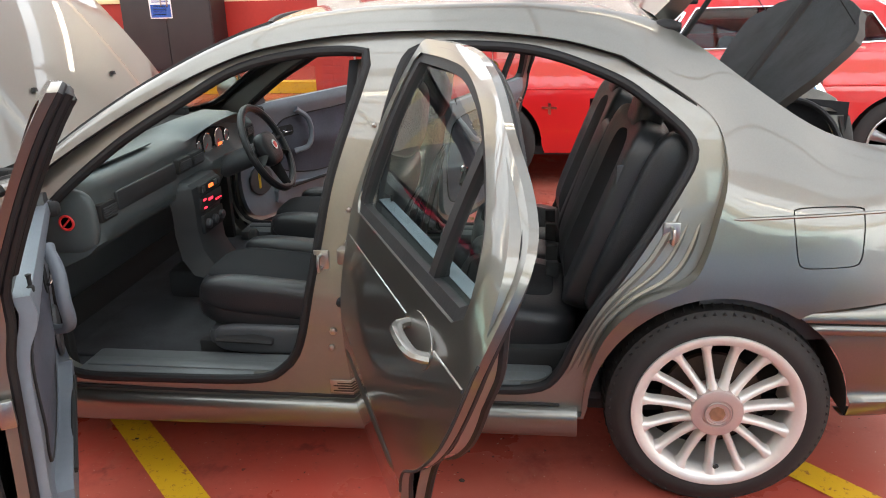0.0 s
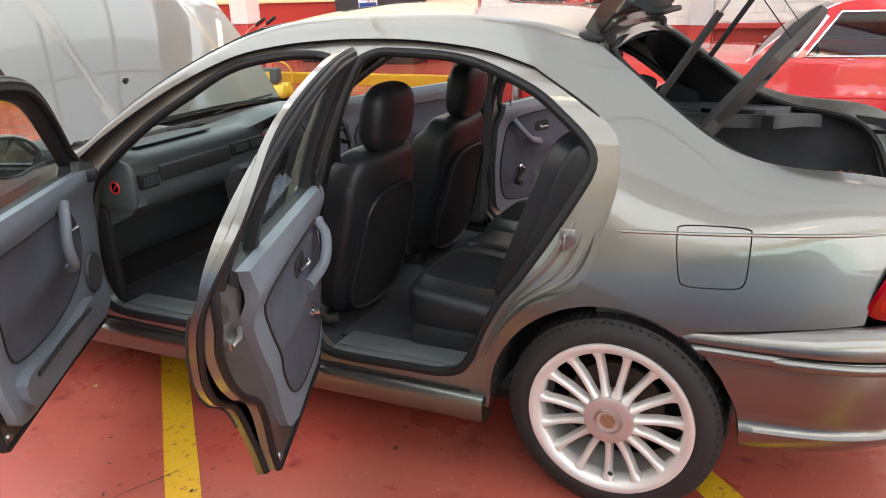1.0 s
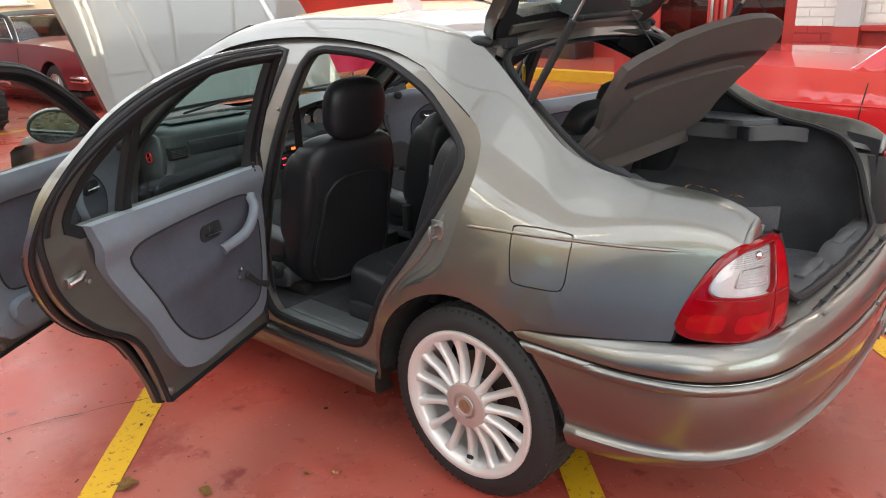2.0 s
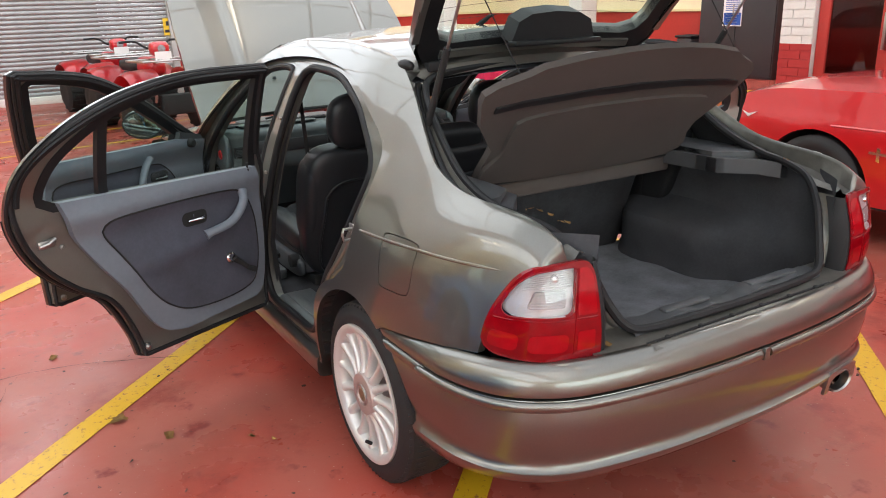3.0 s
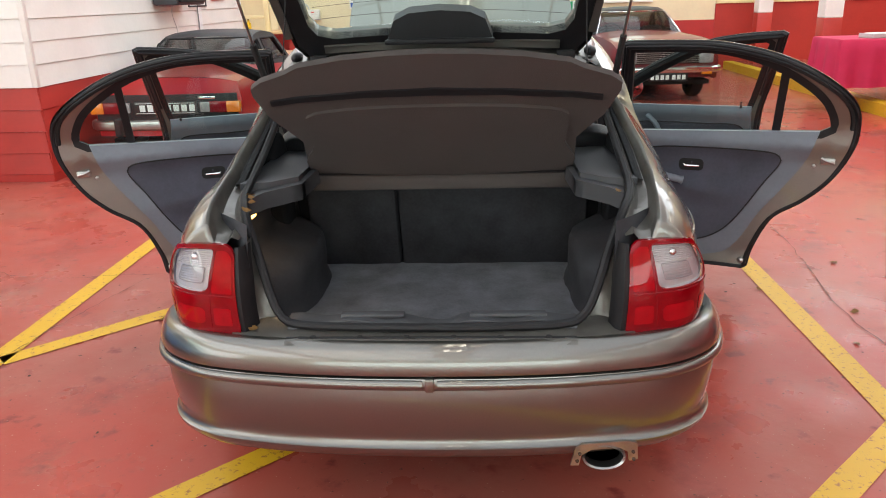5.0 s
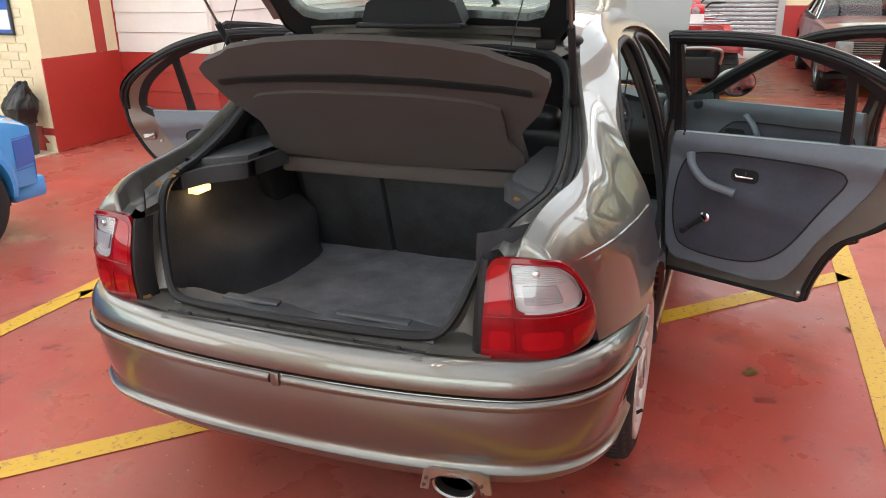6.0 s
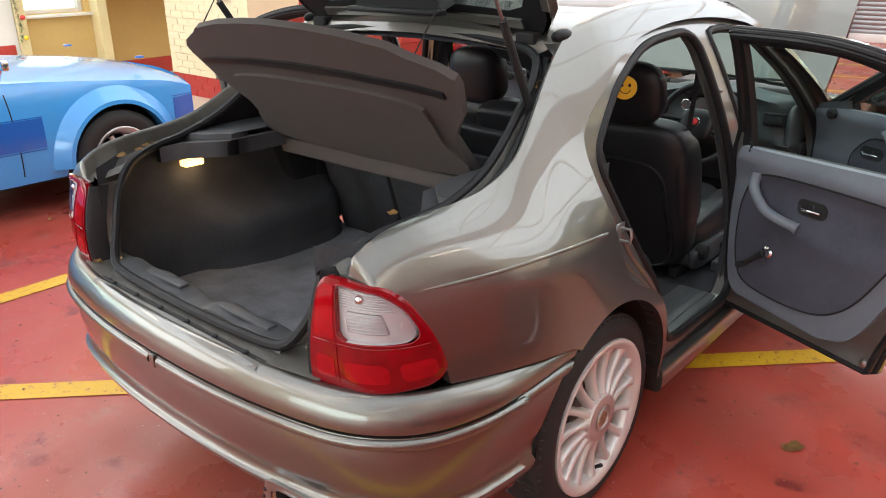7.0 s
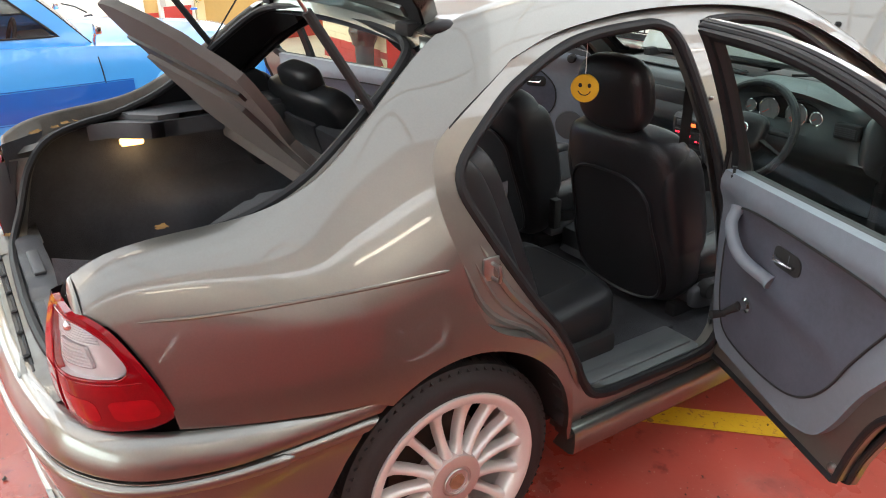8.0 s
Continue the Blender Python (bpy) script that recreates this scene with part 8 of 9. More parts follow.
# ---- walls round the hall ----
M["white_brick"] = shader("white_brick_paint", (0.74, 0.72, 0.66), 0.5, bump=0.35, scale=70, vary=0.10, vary_scale=3)
M["cream_brick"] = shader("cream_brick_paint", (0.78, 0.68, 0.46), 0.5, bump=0.35, scale=70, vary=0.12, vary_scale=3)
M["red_brick"] = shader("red_brick_paint", (0.44, 0.028, 0.026), 0.45, coat=0.15, bump=0.35, scale=70, vary=0.2, vary_scale=3)
M["grey_post"] = shader("pale_grey_post_paint", (0.50, 0.50, 0.48), 0.5, bump=0.15, vary=0.12)
M["blue_plastic"] = shader("blue_plastic", (0.02, 0.09, 0.42), 0.4, coat=0.3, vary=0.1)
M["orange_hose"] = shader("orange_red_hose", (0.75, 0.07, 0.02), 0.4, coat=0.4)
M["pink_steel"] = shader("faded_red_steel", (0.55, 0.16, 0.12), 0.45, bump=0.2, scale=80, vary=0.35, vary_scale=18)
M["green_sign"] = shader("green_sign_print", (0.0, 0.28, 0.11), 0.5)
M["oak"] = shader("varnished_shelf_wood", (0.60, 0.42, 0.20), 0.45, bump=0.2, scale=60, vary=0.2, vary_scale=6)
M["garland"] = shader("green_tinsel_garland", (0.03, 0.10, 0.03), 0.6, bump=0.5, vary=0.4, vary_scale=30)
M["day"] = glow("daylight_outside", (0.92, 0.97, 1.0), 2.2)
M["ply"] = shader("yellowed_cream_gloss_paint", (0.74, 0.62, 0.34), 0.4, coat=0.2, bump=0.1, vary=0.12)

rng = random.Random(5)
BRICKS = {}


def brick_mesh(key):
    """One shared brick (unit length along x, thin in y) for each finish."""
    if key not in BRICKS:
        bm = boxed(-0.5, 0.5, -0.005, 0.0, -0.5, 0.5)
        top = [f for f in bm.faces if f.normal.y < -0.5]
        bmesh.ops.inset_region(bm, faces=top, thickness=0.012, depth=0.0)
        for v in bm.verts:
            if v.co.y < -0.0045 and max(abs(v.co.x), abs(v.co.z)) > 0.495:
                v.co.y = -0.002
        BRICKS[key] = finish("brick", bm, M[key], smooth=False)
    return BRICKS[key]


def lay(parent, m, width, bands, length=0.218, height=0.068, joint=0.007, name="brick"):
    """Courses of bricks on a wall face: m puts x along the face, y into it; bands of (z0, z1, finish)."""
    row = 0
    for z0, z1, key in bands:
        z = z0
        while z + height * 0.6 <= z1:
            h = min(height, z1 - z)
            x = -(length + joint) * (0.5 if row % 2 else 0.0)
            while x < width - 0.01:
                a, b = max(x, 0.0), min(x + length, width)
                if b - a > 0.02:
                    ob = new(name, brick_mesh(key))
                    ob.parent = parent
                    dy = rng.uniform(-0.0015, 0.0015)
                    ob.matrix_local = m @ pose((a + b) / 2, dy, z + h / 2, rng.uniform(-0.5, 0.5), 0, rng.uniform(-0.4, 0.4)) @ Matrix.Diagonal((b - a, 1, h, 1))
                x += length + joint
            z += height + joint
            row += 1


def window(name, m, w, h, depth=0.25, lights=(1, 1), label="", frame_mat="white_board", sill=True):
    """A window in an opening of a wall: m at its lower left corner, x along, y into the wall."""
    r = root(name, label, "window", kind="structure", m=m)
    f = 0.05
    for x0, x1, z0, z1 in ((0, f, 0, h), (w - f, w, 0, h), (f, w - f, 0, f), (f, w - f, h - f, h)):
        part("window_frame", boxed(x0, x1, depth * 0.45, depth * 0.75, z0, z1, bevel=0.004), M[frame_mat], r)
    for i in range(1, lights[0]):
        x = w * i / lights[0]
        part("glazing_bar", boxed(x - 0.014, x + 0.014, depth * 0.5, depth * 0.7, f, h - f, bevel=0.003), M[frame_mat], r)
    for i in range(1, lights[1]):
        z = h * i / lights[1]
        part("glazing_bar", boxed(f, w - f, depth * 0.52, depth * 0.68, z - 0.014, z + 0.014, bevel=0.003), M[frame_mat], r)
    for i in range(lights[0]):
        for j in range(lights[1]):
            g = part("pane", boxed(w * i / lights[0] + 0.015, w * (i + 1) / lights[0] - 0.015, depth * 0.58, depth * 0.58 + 0.004, h * j / lights[1] + 0.015, h * (j + 1) / lights[1] - 0.015), M["glass"], r)
            g.visible_shadow = False
    if sill:
        part("window_sill", boxed(-0.05, w + 0.05, -0.07, depth * 0.45, -0.035, -0.002, bevel=0.006), M[frame_mat], r)
    return r


def holed_wall(name, axis, at, thick, a0, a1, z1, holes, mat, z0=0.0):
    """A wall along x or y with rectangular openings (b0, b1, lo, hi) through it."""
    bm = bmesh.new()

    def piece(b0, b1, lo, hi):
        if b1 - b0 > 1e-3 and hi - lo > 1e-3:
            if axis == "x":
                box(bm, b0, b1, at, at + thick, lo, hi)
            else:
                box(bm, at, at + thick, b0, b1, lo, hi)
    at_b = a0
    for b0, b1, lo, hi in sorted(holes):
        piece(at_b, b0, z0, z1)
        piece(b0, b1, z0, lo)
        piece(b0, b1, hi, z1)
        at_b = b1
    piece(at_b, a1, z0, z1)
    bmesh.ops.remove_doubles(bm, verts=bm.verts, dist=1e-4)
    return thing(name, bm, M[mat], "", "wall", kind="structure", smooth=False)


# north wall with the shutter, a window and a red dado
holed_wall("wall_north", "x", 13.0, 0.25, -16, 16, CEIL, [(-1.86, 1.55, 0.0, 3.0), (2.35, 3.35, 1.32, 2.7)], "cream")
for n, x0, x1 in ((1, -16, -1.94), (2, 1.63, 4.6)):
    ob = thing("wall_dado_%d" % n, boxed(x0, x1, 12.98, 12.998, 0, 0.93), M["red_brick"], "glossy red painted brick dado below the cream wall", "wall", kind="structure", smooth=False)
    if n == 1:
        lay(ob, Matrix.Translation((-4.2, 12.978, 0)), 2.24, [(0.46, 0.92, "red_brick")])
thing("wall_panel_north", boxed(4.6, 9.6, 12.97, 12.998, 0, 1.22), M["red_wall"], "glossy red lower wall", "wall", kind="structure", smooth=False)
thing("trim_north", boxed(4.6, 9.6, 12.93, 12.996, 1.22, 1.27, bevel=0.006), M["ply"], "cream ledge over the red wall", "trim", kind="structure", smooth=False)
window("window_1", pose(2.35, 13.0, 1.32), 1.0, 1.38, lights=(2, 2), label="bright white framed window")
thing("backdrop_1", boxed(0.5, 5.5, 14.2, 14.22, 0.2, 4.2), M["day"], "bright daylight outside the window", "backdrop", kind="structure", smooth=False)

shutter = root("roller_shutter", "closed grey steel roller shutter of curved slats", "roller shutter", kind="structure")
slat = bmesh.new()
prof = [(0.0, 0.0), (-0.010, 0.010), (-0.016, 0.028), (-0.016, 0.045), (-0.010, 0.063), (0.0, 0.073)]
grid(slat, [[Vector((-1.84, y, z)) for y, z in prof], [Vector((1.53, y, z)) for y, z in prof]])
slat_mesh = finish("slat", slat, M["shutter"])
for i in range(38):
    s = new("slat", slat_mesh)
    s.parent = shutter
    s.matrix_local = Matrix.Translation((0, 13.1, 0.13 + 0.075 * i))
part("bottom_bar", boxed(-1.84, 1.53, 13.06, 13.12, 0.0, 0.135, bevel=0.008), M["white_board"], shutter, "white painted bottom bar")
for x in (-1.94, 1.52):
    part("guide_rail", boxed(x, x + 0.11, 12.95, 13.05, 0, 3.05, bevel=0.006), M["grey_post"], shutter)
part("shutter_hood", boxed(-1.94, 1.63, 12.75, 12.99, 3.0, 3.35, bevel=0.02), M["shutter"], shutter)


def poster(name, m, w, h, face, label, cat, bars=(), frame_mat=None, t=0.006):
    """A flat notice on a wall: m at its lower left corner, x along, y into the wall."""
    r = root(name, label, cat, m=m)
    part("sheet", boxed(0, w, -t, -0.001, 0, h), M[face], r)
    for k, (x0, x1, z0, z1, mat) in enumerate(bars):
        part("print", boxed(x0, x1, -t - 0.0012, -t - 0.0001, z0, z1), M[mat], r)
    if frame_mat:
        b = 0.02
        for x0, x1, z0, z1 in ((-b, 0, -b, h + b), (w, w + b, -b, h + b), (0, w, -b, 0), (0, w, h, h + b)):
            part("frame", boxed(x0, x1, -t - 0.012, -0.001, z0, z1, bevel=0.002), M[frame_mat], r)
    return r


poster("wall_notice", pose(-2.46, 12.996, 1.30), 0.30, 0.36, "white_paint", "white and blue notice on the cream wall", "notice",
       [(0.02, 0.28, 0.03, 0.12, "blue_print"), (0.09, 0.21, 0.24, 0.33, "blue_print"), (0.04, 0.26, 0.19, 0.20, "label_black"), (0.04, 0.24, 0.16, 0.17, "label_black")])
sk = root("junction_box", "white junction box with conduit on the wall", "junction box", m=pose(-3.32, 12.996, 1.11))
part("box_body", boxed(0, 0.27, -0.10, -0.002, 0, 0.20, bevel=0.012), M["white_board"], sk)
part("switch", boxed(0.11, 0.16, -0.112, -0.10, 0.14, 0.16), M["red_print"], sk)
part("cable_gland", boxed(-0.14, -0.002, -0.08, -0.03, 0.07, 0.15, bevel=0.008), M["plastic"], sk)
bm = bmesh.new()
tube(bm, spline([(0.06, -0.05, 0.195), (0.04, -0.05, 0.27), (-0.08, -0.04, 0.36), (-0.10, -0.03, 0.55), (-0.09, -0.03, 1.6)], 30), 0.018, 8)
part("conduit", bm, M["grey_post"], sk)

sign = poster("fire_exit_sign", pose(1.68, 12.996, 1.12), 0.56, 0.22, "white_paint", "green and white fire exit sign with an arrow", "sign", [(0.005, 0.20, 0.01, 0.21, "green_sign"), (0.385, 0.55, 0.01, 0.21, "green_sign")])
bm = bmesh.new()
for x0, x1, z0, z1 in ((0.05, 0.17, 0.10, 0.12),):
    box(bm, x0, x1, -0.010, -0.0075, z0, z1)
v = [bm.verts.new(p) for p in ((0.025, -0.009, 0.11), (0.085, -0.009, 0.165), (0.085, -0.009, 0.055))]
bm.faces.new(v)
part("arrow", bm, M["white_paint"], sign, smooth=False)


def writing(text, m, size, mat, parent, name="lettering"):
    cu = bpy.data.curves.new(name, "FONT")
    cu.body, cu.size, cu.extrude = text, size, 0.001
    ob = new(name, cu)
    ob.data.materials.append(M[mat])
    ob.parent = parent
    ob.matrix_local = m
    return ob


writing("Fire", pose(0.215, -0.008, 0.118, 90), 0.10, "label_black", sign)
writing("exit", pose(0.215, -0.008, 0.030, 90), 0.10, "label_black", sign)
poster("yellow_notice", pose(1.42, 12.996, 1.06), 0.17, 0.30, "yellow_plastic", "small yellow warning notice on the wall", "notice", [(0.02, 0.15, 0.05, 0.10, "label_black"), (0.05, 0.12, 0.17, 0.25, "label_black")])

# unseen south wall, with glazing and a glowing plane added for the fill lamp
holed_wall("wall_south", "x", -12.25, 0.25, -16, 16, CEIL, [(-4.9, 4.9, 0.35, 3.05)], "cream")
window("window_9", pose(4.9, -12.0, 0.35, 0, 0, 180), 9.8, 2.7, lights=(8, 2), label="wide white framed glazing, unseen, added for the south fill lamp")
thing("fill_backdrop_south", boxed(-6.5, 6.5, -13.6, -13.58, -0.2, 4.2), M["day"], "glowing plane added behind the unseen south glazing", "backdrop", kind="structure", smooth=False)

# shelving with glazed cream frames in the corner
st = root("wall_rack", "cream painted wooden rack with wooden shelf and jars", "rack", m=pose(-5.15, 12.2, 0))
for x in (0.0, 0.62, 1.2):
    part("upright", boxed(x, x + 0.09, 0.0, 0.09, 0.0, 2.9, bevel=0.006), M["ply"], st)
for z in (1.18, 1.62, 2.1):
    part("cross_rail", boxed(0.09, 1.2, 0.012, 0.07, z, z + 0.06, bevel=0.005), M["ply"], st)
part("shelf_board", boxed(-0.10, 1.75, -0.22, 0.6, 0.90, 0.95, bevel=0.006), M["oak"], st, "varnished wooden shelf board")
part("back_board", boxed(0.0, 1.3, 0.5, 0.53, 0.95, 2.9), M["cream"], st)
part("shelf_bracket", boxed(1.60, 1.70, 0.1, 0.6, 0.0, 0.9), M["red_wall"], st)
for x in (0.35, 0.85):
    b = root("spray_bottle", "small plastic bottle with yellow label on the rack", "bottle", "bottles on the rack", m=pose(-5.15 + x, 12.32, 0.95))
    bm = bmesh.new()
    lathe(bm, [(0.0, 0.04), (0.01, 0.045), (0.15, 0.045), (0.18, 0.02), (0.22, 0.018)], 14, "z")
    part("bottle_body", bm, M["yellow_plastic"], b)
    bm = bmesh.new()
    lathe(bm, [(0.221, 0.02), (0.25, 0.02), (0.255, 0.0)], 12, "z")
    part("cap", bm, M["blue_plastic"], b)

# board wall behind the roadster
wb = thing("wall_board_1", boxed(-3.9, -3.71, 3.95, 10.0, 0, CEIL), M["white_board"], "off-white boarded wall painted red below", "wall", kind="structure", smooth=False)
wf = thing("wall_board_2", boxed(-4.85, -3.91, 3.96, 4.1, 0, CEIL), M["white_board"], "off-white boarded end wall painted red below", "wall", kind="structure", smooth=False)


def board_mesh(length, mat):
    bm = bmesh.new()
    prof = [(0.0, 0.0), (-0.020, 0.0), (-0.008, 0.186), (0.0, 0.188)]
    grid(bm, [[Vector((x, y, z)) for y, z in prof] for x in (0, length / 2, length)])
    return finish("board", bm, M[mat], smooth=False)


for parent, m, length in ((wb, pose(-3.71, 3.93, 0, 0, 0, 90), 6.05), (wf, pose(-4.85, 3.955, 0), 1.16)):
    pale, red = board_mesh(length, "white_board"), board_mesh(length, "red_wall")
    for i in range(-4, 18):
        b = new("board", red if i < 0 else pale)
        b.parent = parent
        b.matrix_local = m @ pose(0, 0, 0.83 + 0.19 * i, 0, rng.uniform(-0.05, 0.05), 0)
    part("red_base", boxed(0, length, -0.018, 0.0, 0.002, 0.068), M["red_wall"], parent, m=m)
part("corner_strip", boxed(-3.735, -3.685, 3.925, 3.975, 0.83, CEIL, bevel=0.003), M["white_board"], wb)

ht = root("wall_heater", "black ridged air heater on the boarded wall", "heater", m=pose(-3.69, 6.55, 1.47, 0, 0, 90))
part("heater_body", boxed(0, 0.95, -0.30, -0.005, 0.0, 0.5, bevel=0.03), M["plastic"], ht)
for i in range(6):
    part("louvre", boxed(0.05, 0.9, -0.325, -0.29, 0.03 + 0.075 * i, 0.065 + 0.075 * i, bevel=0.008), M["rubber"], ht)
bm = bmesh.new()
tube(bm, spline([(0.5, -0.03, 0.0), (0.52, -0.02, -0.12), (0.62, -0.02, -0.3), (0.6, -0.02, -0.5)], 20), 0.006, 6)
part("cable", bm, M["white_paint"], ht)
poster("framed_notice", pose(-3.69, 7.7, 1.46, 0, 0, 90), 0.62, 0.75, "white_paint", "white notice in a dark frame", "notice", [(0.08, 0.5, 0.1 + 0.08 * i, 0.115 + 0.08 * i, "shutter") for i in range(7)], "grey_paint")
poster("red_framed_notice", pose(-3.69, 8.62, 1.54, 0, 0, 90), 0.5, 0.75, "white_paint", "white notice in a red frame", "notice", [(0.06, 0.42, 0.06, 0.14, "shutter"), (0.06, 0.2, 0.3, 0.5, "shutter")], "red_print")
poster("narrow_gauge", pose(-3.69, 7.98, 0.98, 0, 0, 90), 0.16, 0.5, "white_paint", "narrow grey and white strip gauge on the wall", "gauge", [(0.0, 0.03, 0.0, 0.5, "grey_paint")])

# painted panel and cream brick wall with the bin
wp = thing("wall_panel_west", boxed(-5.0, -4.85, 3.0, 3.96, 0, CEIL), M["cream"], "cream wall above a red lower part", "wall", kind="structure", smooth=False)
part("red_dado", boxed(-4.862, -4.845, 2.995, 3.955, 0.004, 0.85), M["red_wall"], wp)
part("red_stripe", boxed(-4.862, -4.846, 3.64, 3.78, 0.851, CEIL), M["red_wall"], wp)
part("red_edge", boxed(-4.862, -4.838, 3.93, 3.957, 0.851, CEIL), M["red_wall"], wp)
wc = thing("wall_brick_west", boxed(-6.36, -5.0, 3.009, 3.25, 0, CEIL), M["cream_brick"], "cream painted brick wall with a red base", "wall", kind="structure", smooth=False)
part("red_base", boxed(-6.36, -4.86, 3.0055, 3.0085, 0.002, 0.234), M["red_brick"], wc)
lay(wc, pose(-6.36, 3.005, 0), 1.505, [(0.005, 0.235, "red_brick"), (0.235, 1.75, "cream_brick")])
part("brick_return", boxed(-6.36, -6.12, 3.25, 4.2, 0, CEIL), M["cream_brick"], wc, smooth=False)

bn = root("waste_bin", "black plastic bin with a crumpled black liner", "bin", m=pose(-5.04, 2.84, 0.006))
bm = bmesh.new()
lathe(bm, [(0.0, 0.0), (0.0, 0.082), (0.01, 0.086), (0.40, 0.102), (0.41, 0.104)], 28, "z")
part("bin_body", bm, M["plastic"], bn)
bm = bmesh.new()
rows = []
for i in range(14):
    h = 0.30 + 0.36 * i / 13
    rows.append([])
    for j in range(36):
        a = 2 * math.pi * j / 36
        p = Vector((math.cos(a), math.sin(a), h * 4))
        r = 0.110 + 0.032 * math.sin(math.pi * min(1.0, i / 9)) - 0.075 * max(0, (i - 6) / 7) ** 1.5
        r += 0.030 * noise.noise(p * 2.3) + 0.018 * noise.noise(p * 6)
        lean = 0.07 * max(0, (i - 6) / 7)
        rows[-1].append((r * math.cos(a) + lean, r * math.sin(a), h + 0.02 * noise.noise(p * 3)))
grid(bm, rows, close_v=True)
part("bin_liner", bm, M["bag"], bn, "crumpled glossy black bin liner", angle=60)
poster("picture_frame", pose(-5.32, 2.994, 1.07), 0.20, 0.34, "blue_print", "small picture of pale blue in a dark frame", "picture", [(0.02, 0.18, 0.03, 0.2, "white_paint")], "grey_paint", 0.01)
gb = root("wall_switch_box", "grey metal switch box on the brick wall", "switch box", m=pose(-6.36, 2.994, 1.18))
part("box_body", boxed(0, 0.16, -0.09, -0.002, 0, 0.24, bevel=0.008), M["grey_paint"], gb)
part("box_cover", boxed(0.02, 0.14, -0.097, -0.0902, 0.03, 0.2, bevel=0.003), M["shutter"], gb)
bm = bmesh.new()
tube(bm, spline([(-5.93, 2.97, 1.9), (-5.92, 2.96, 1.35), (-5.90, 2.95, 1.22), (-5.86, 2.95, 1.12), (-5.84, 2.95, 1.17), (-5.87, 2.95, 1.24), (-5.90, 2.95, 1.30), (-5.905, 2.95, 1.06)], 60), 0.007, 6)
thing("hanging_cable", bm, M["rubber"], "looped black cable hanging on the brick wall", "cable")

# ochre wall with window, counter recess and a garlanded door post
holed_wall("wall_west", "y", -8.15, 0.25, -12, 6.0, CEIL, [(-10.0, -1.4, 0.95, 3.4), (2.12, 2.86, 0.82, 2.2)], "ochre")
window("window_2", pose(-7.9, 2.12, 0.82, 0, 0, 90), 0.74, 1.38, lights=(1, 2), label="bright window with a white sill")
# unseen window, added round the west fill lamp
window("window_3", pose(-7.9, -10.0, 0.95, 0, 0, 90), 8.6, 2.45, lights=(9, 2), label="wide white framed window added out of view for the west fill lamp")
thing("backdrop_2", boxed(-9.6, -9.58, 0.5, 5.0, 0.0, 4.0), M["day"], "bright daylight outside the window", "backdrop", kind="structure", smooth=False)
thing("wall_dado_west", boxed(-7.898, -7.87, -11.9, 1.55, 0.0, 0.45), M["red_wall"], "red lower wall below white", "wall", kind="structure", smooth=False)
# unseen strip kept white to bounce light onto the car's left side
thing("wall_bounce_low_west", boxed(-7.898, -7.88, -11.9, -1.3, 0.455, 0.90), M["white_board"], "white wall strip under the wide window, unseen, added for bounce light", "wall", kind="structure", smooth=False)
thing("wall_white_west", boxed(-7.898, -7.88, -1.298, 1.4, 0.455, 3.9), M["white_board"], "white painted upper wall", "wall", kind="structure", smooth=False)
thing("skirting_west", boxed(-7.898, -7.86, 2.05, 5.9, 0.0, 0.20, bevel=0.006), M["red_wall"], "glossy red skirting under the ochre wall", "skirting", kind="structure", smooth=False)
thing("pier_west", boxed(-7.898, -7.70, 2.90, 3.02, 0.0, CEIL, bevel=0.006), M["ply"], "cream boxed pier beside the recess", "pier", kind="structure", smooth=False)
thing("counter_shelf", boxed(-7.898, -7.35, 3.022, 4.6, 0.965, 1.0, bevel=0.006), M["oak"], "orange varnished wooden shelf on the ochre wall", "shelf")
thing("door_post_west", boxed(-7.898, -7.74, 1.98, 2.08, 0.0, 2.4, bevel=0.006), M["ply"], "cream painted door post", "door post", kind="structure", smooth=False)
dr = thing("door_1", boxed(-7.898, -7.80, 1.56, 1.975, 0.01, 2.1, bevel=0.004), M["white_board"], "white door beside a garlanded post", "door", kind="structure", smooth=False)
part("red_panel", boxed(-7.80, -7.788, 1.6, 1.93, 0.06, 0.52, bevel=0.003), M["red_wall"], dr)
part("grey_rail", boxed(-7.80, -7.775, 1.57, 1.63, 0.53, 2.08, bevel=0.003), M["grey_post"], dr)
gl = root("tinsel_garland", "green garland with red baubles on the door post", "garland", m=pose(-7.70, 1.98, 0.55))
bm = bmesh.new()
for i in range(420):
    h = rng.uniform(0, 1.6)
    a, r, l = rng.uniform(0, 6.28), 0.02, rng.uniform(0.04, 0.09)
    p = Vector((0.0, 0.012 * math.sin(h * 9), h))
    d = Vector((math.cos(a), math.sin(a), rng.uniform(-0.6, 0.6))).normalized()
    s = d.cross(Vector((0, 0, 1))).normalized() * 0.006
    q = [bm.verts.new(p - s), bm.verts.new(p + s), bm.verts.new(p + d * l)]
    bm.faces.new(q)
part("tinsel", bm, M["garland"], gl, smooth=False)
for i in range(7):
    bm = bmesh.new()
    bmesh.ops.create_icosphere(bm, subdivisions=2, radius=0.028, matrix=Matrix.Translation((0.05, rng.uniform(-0.05, 0.05), 0.05 + 0.22 * i)))
    part("bauble", bm, M["red_print"] if i % 3 else M["yellow_plastic"], gl)

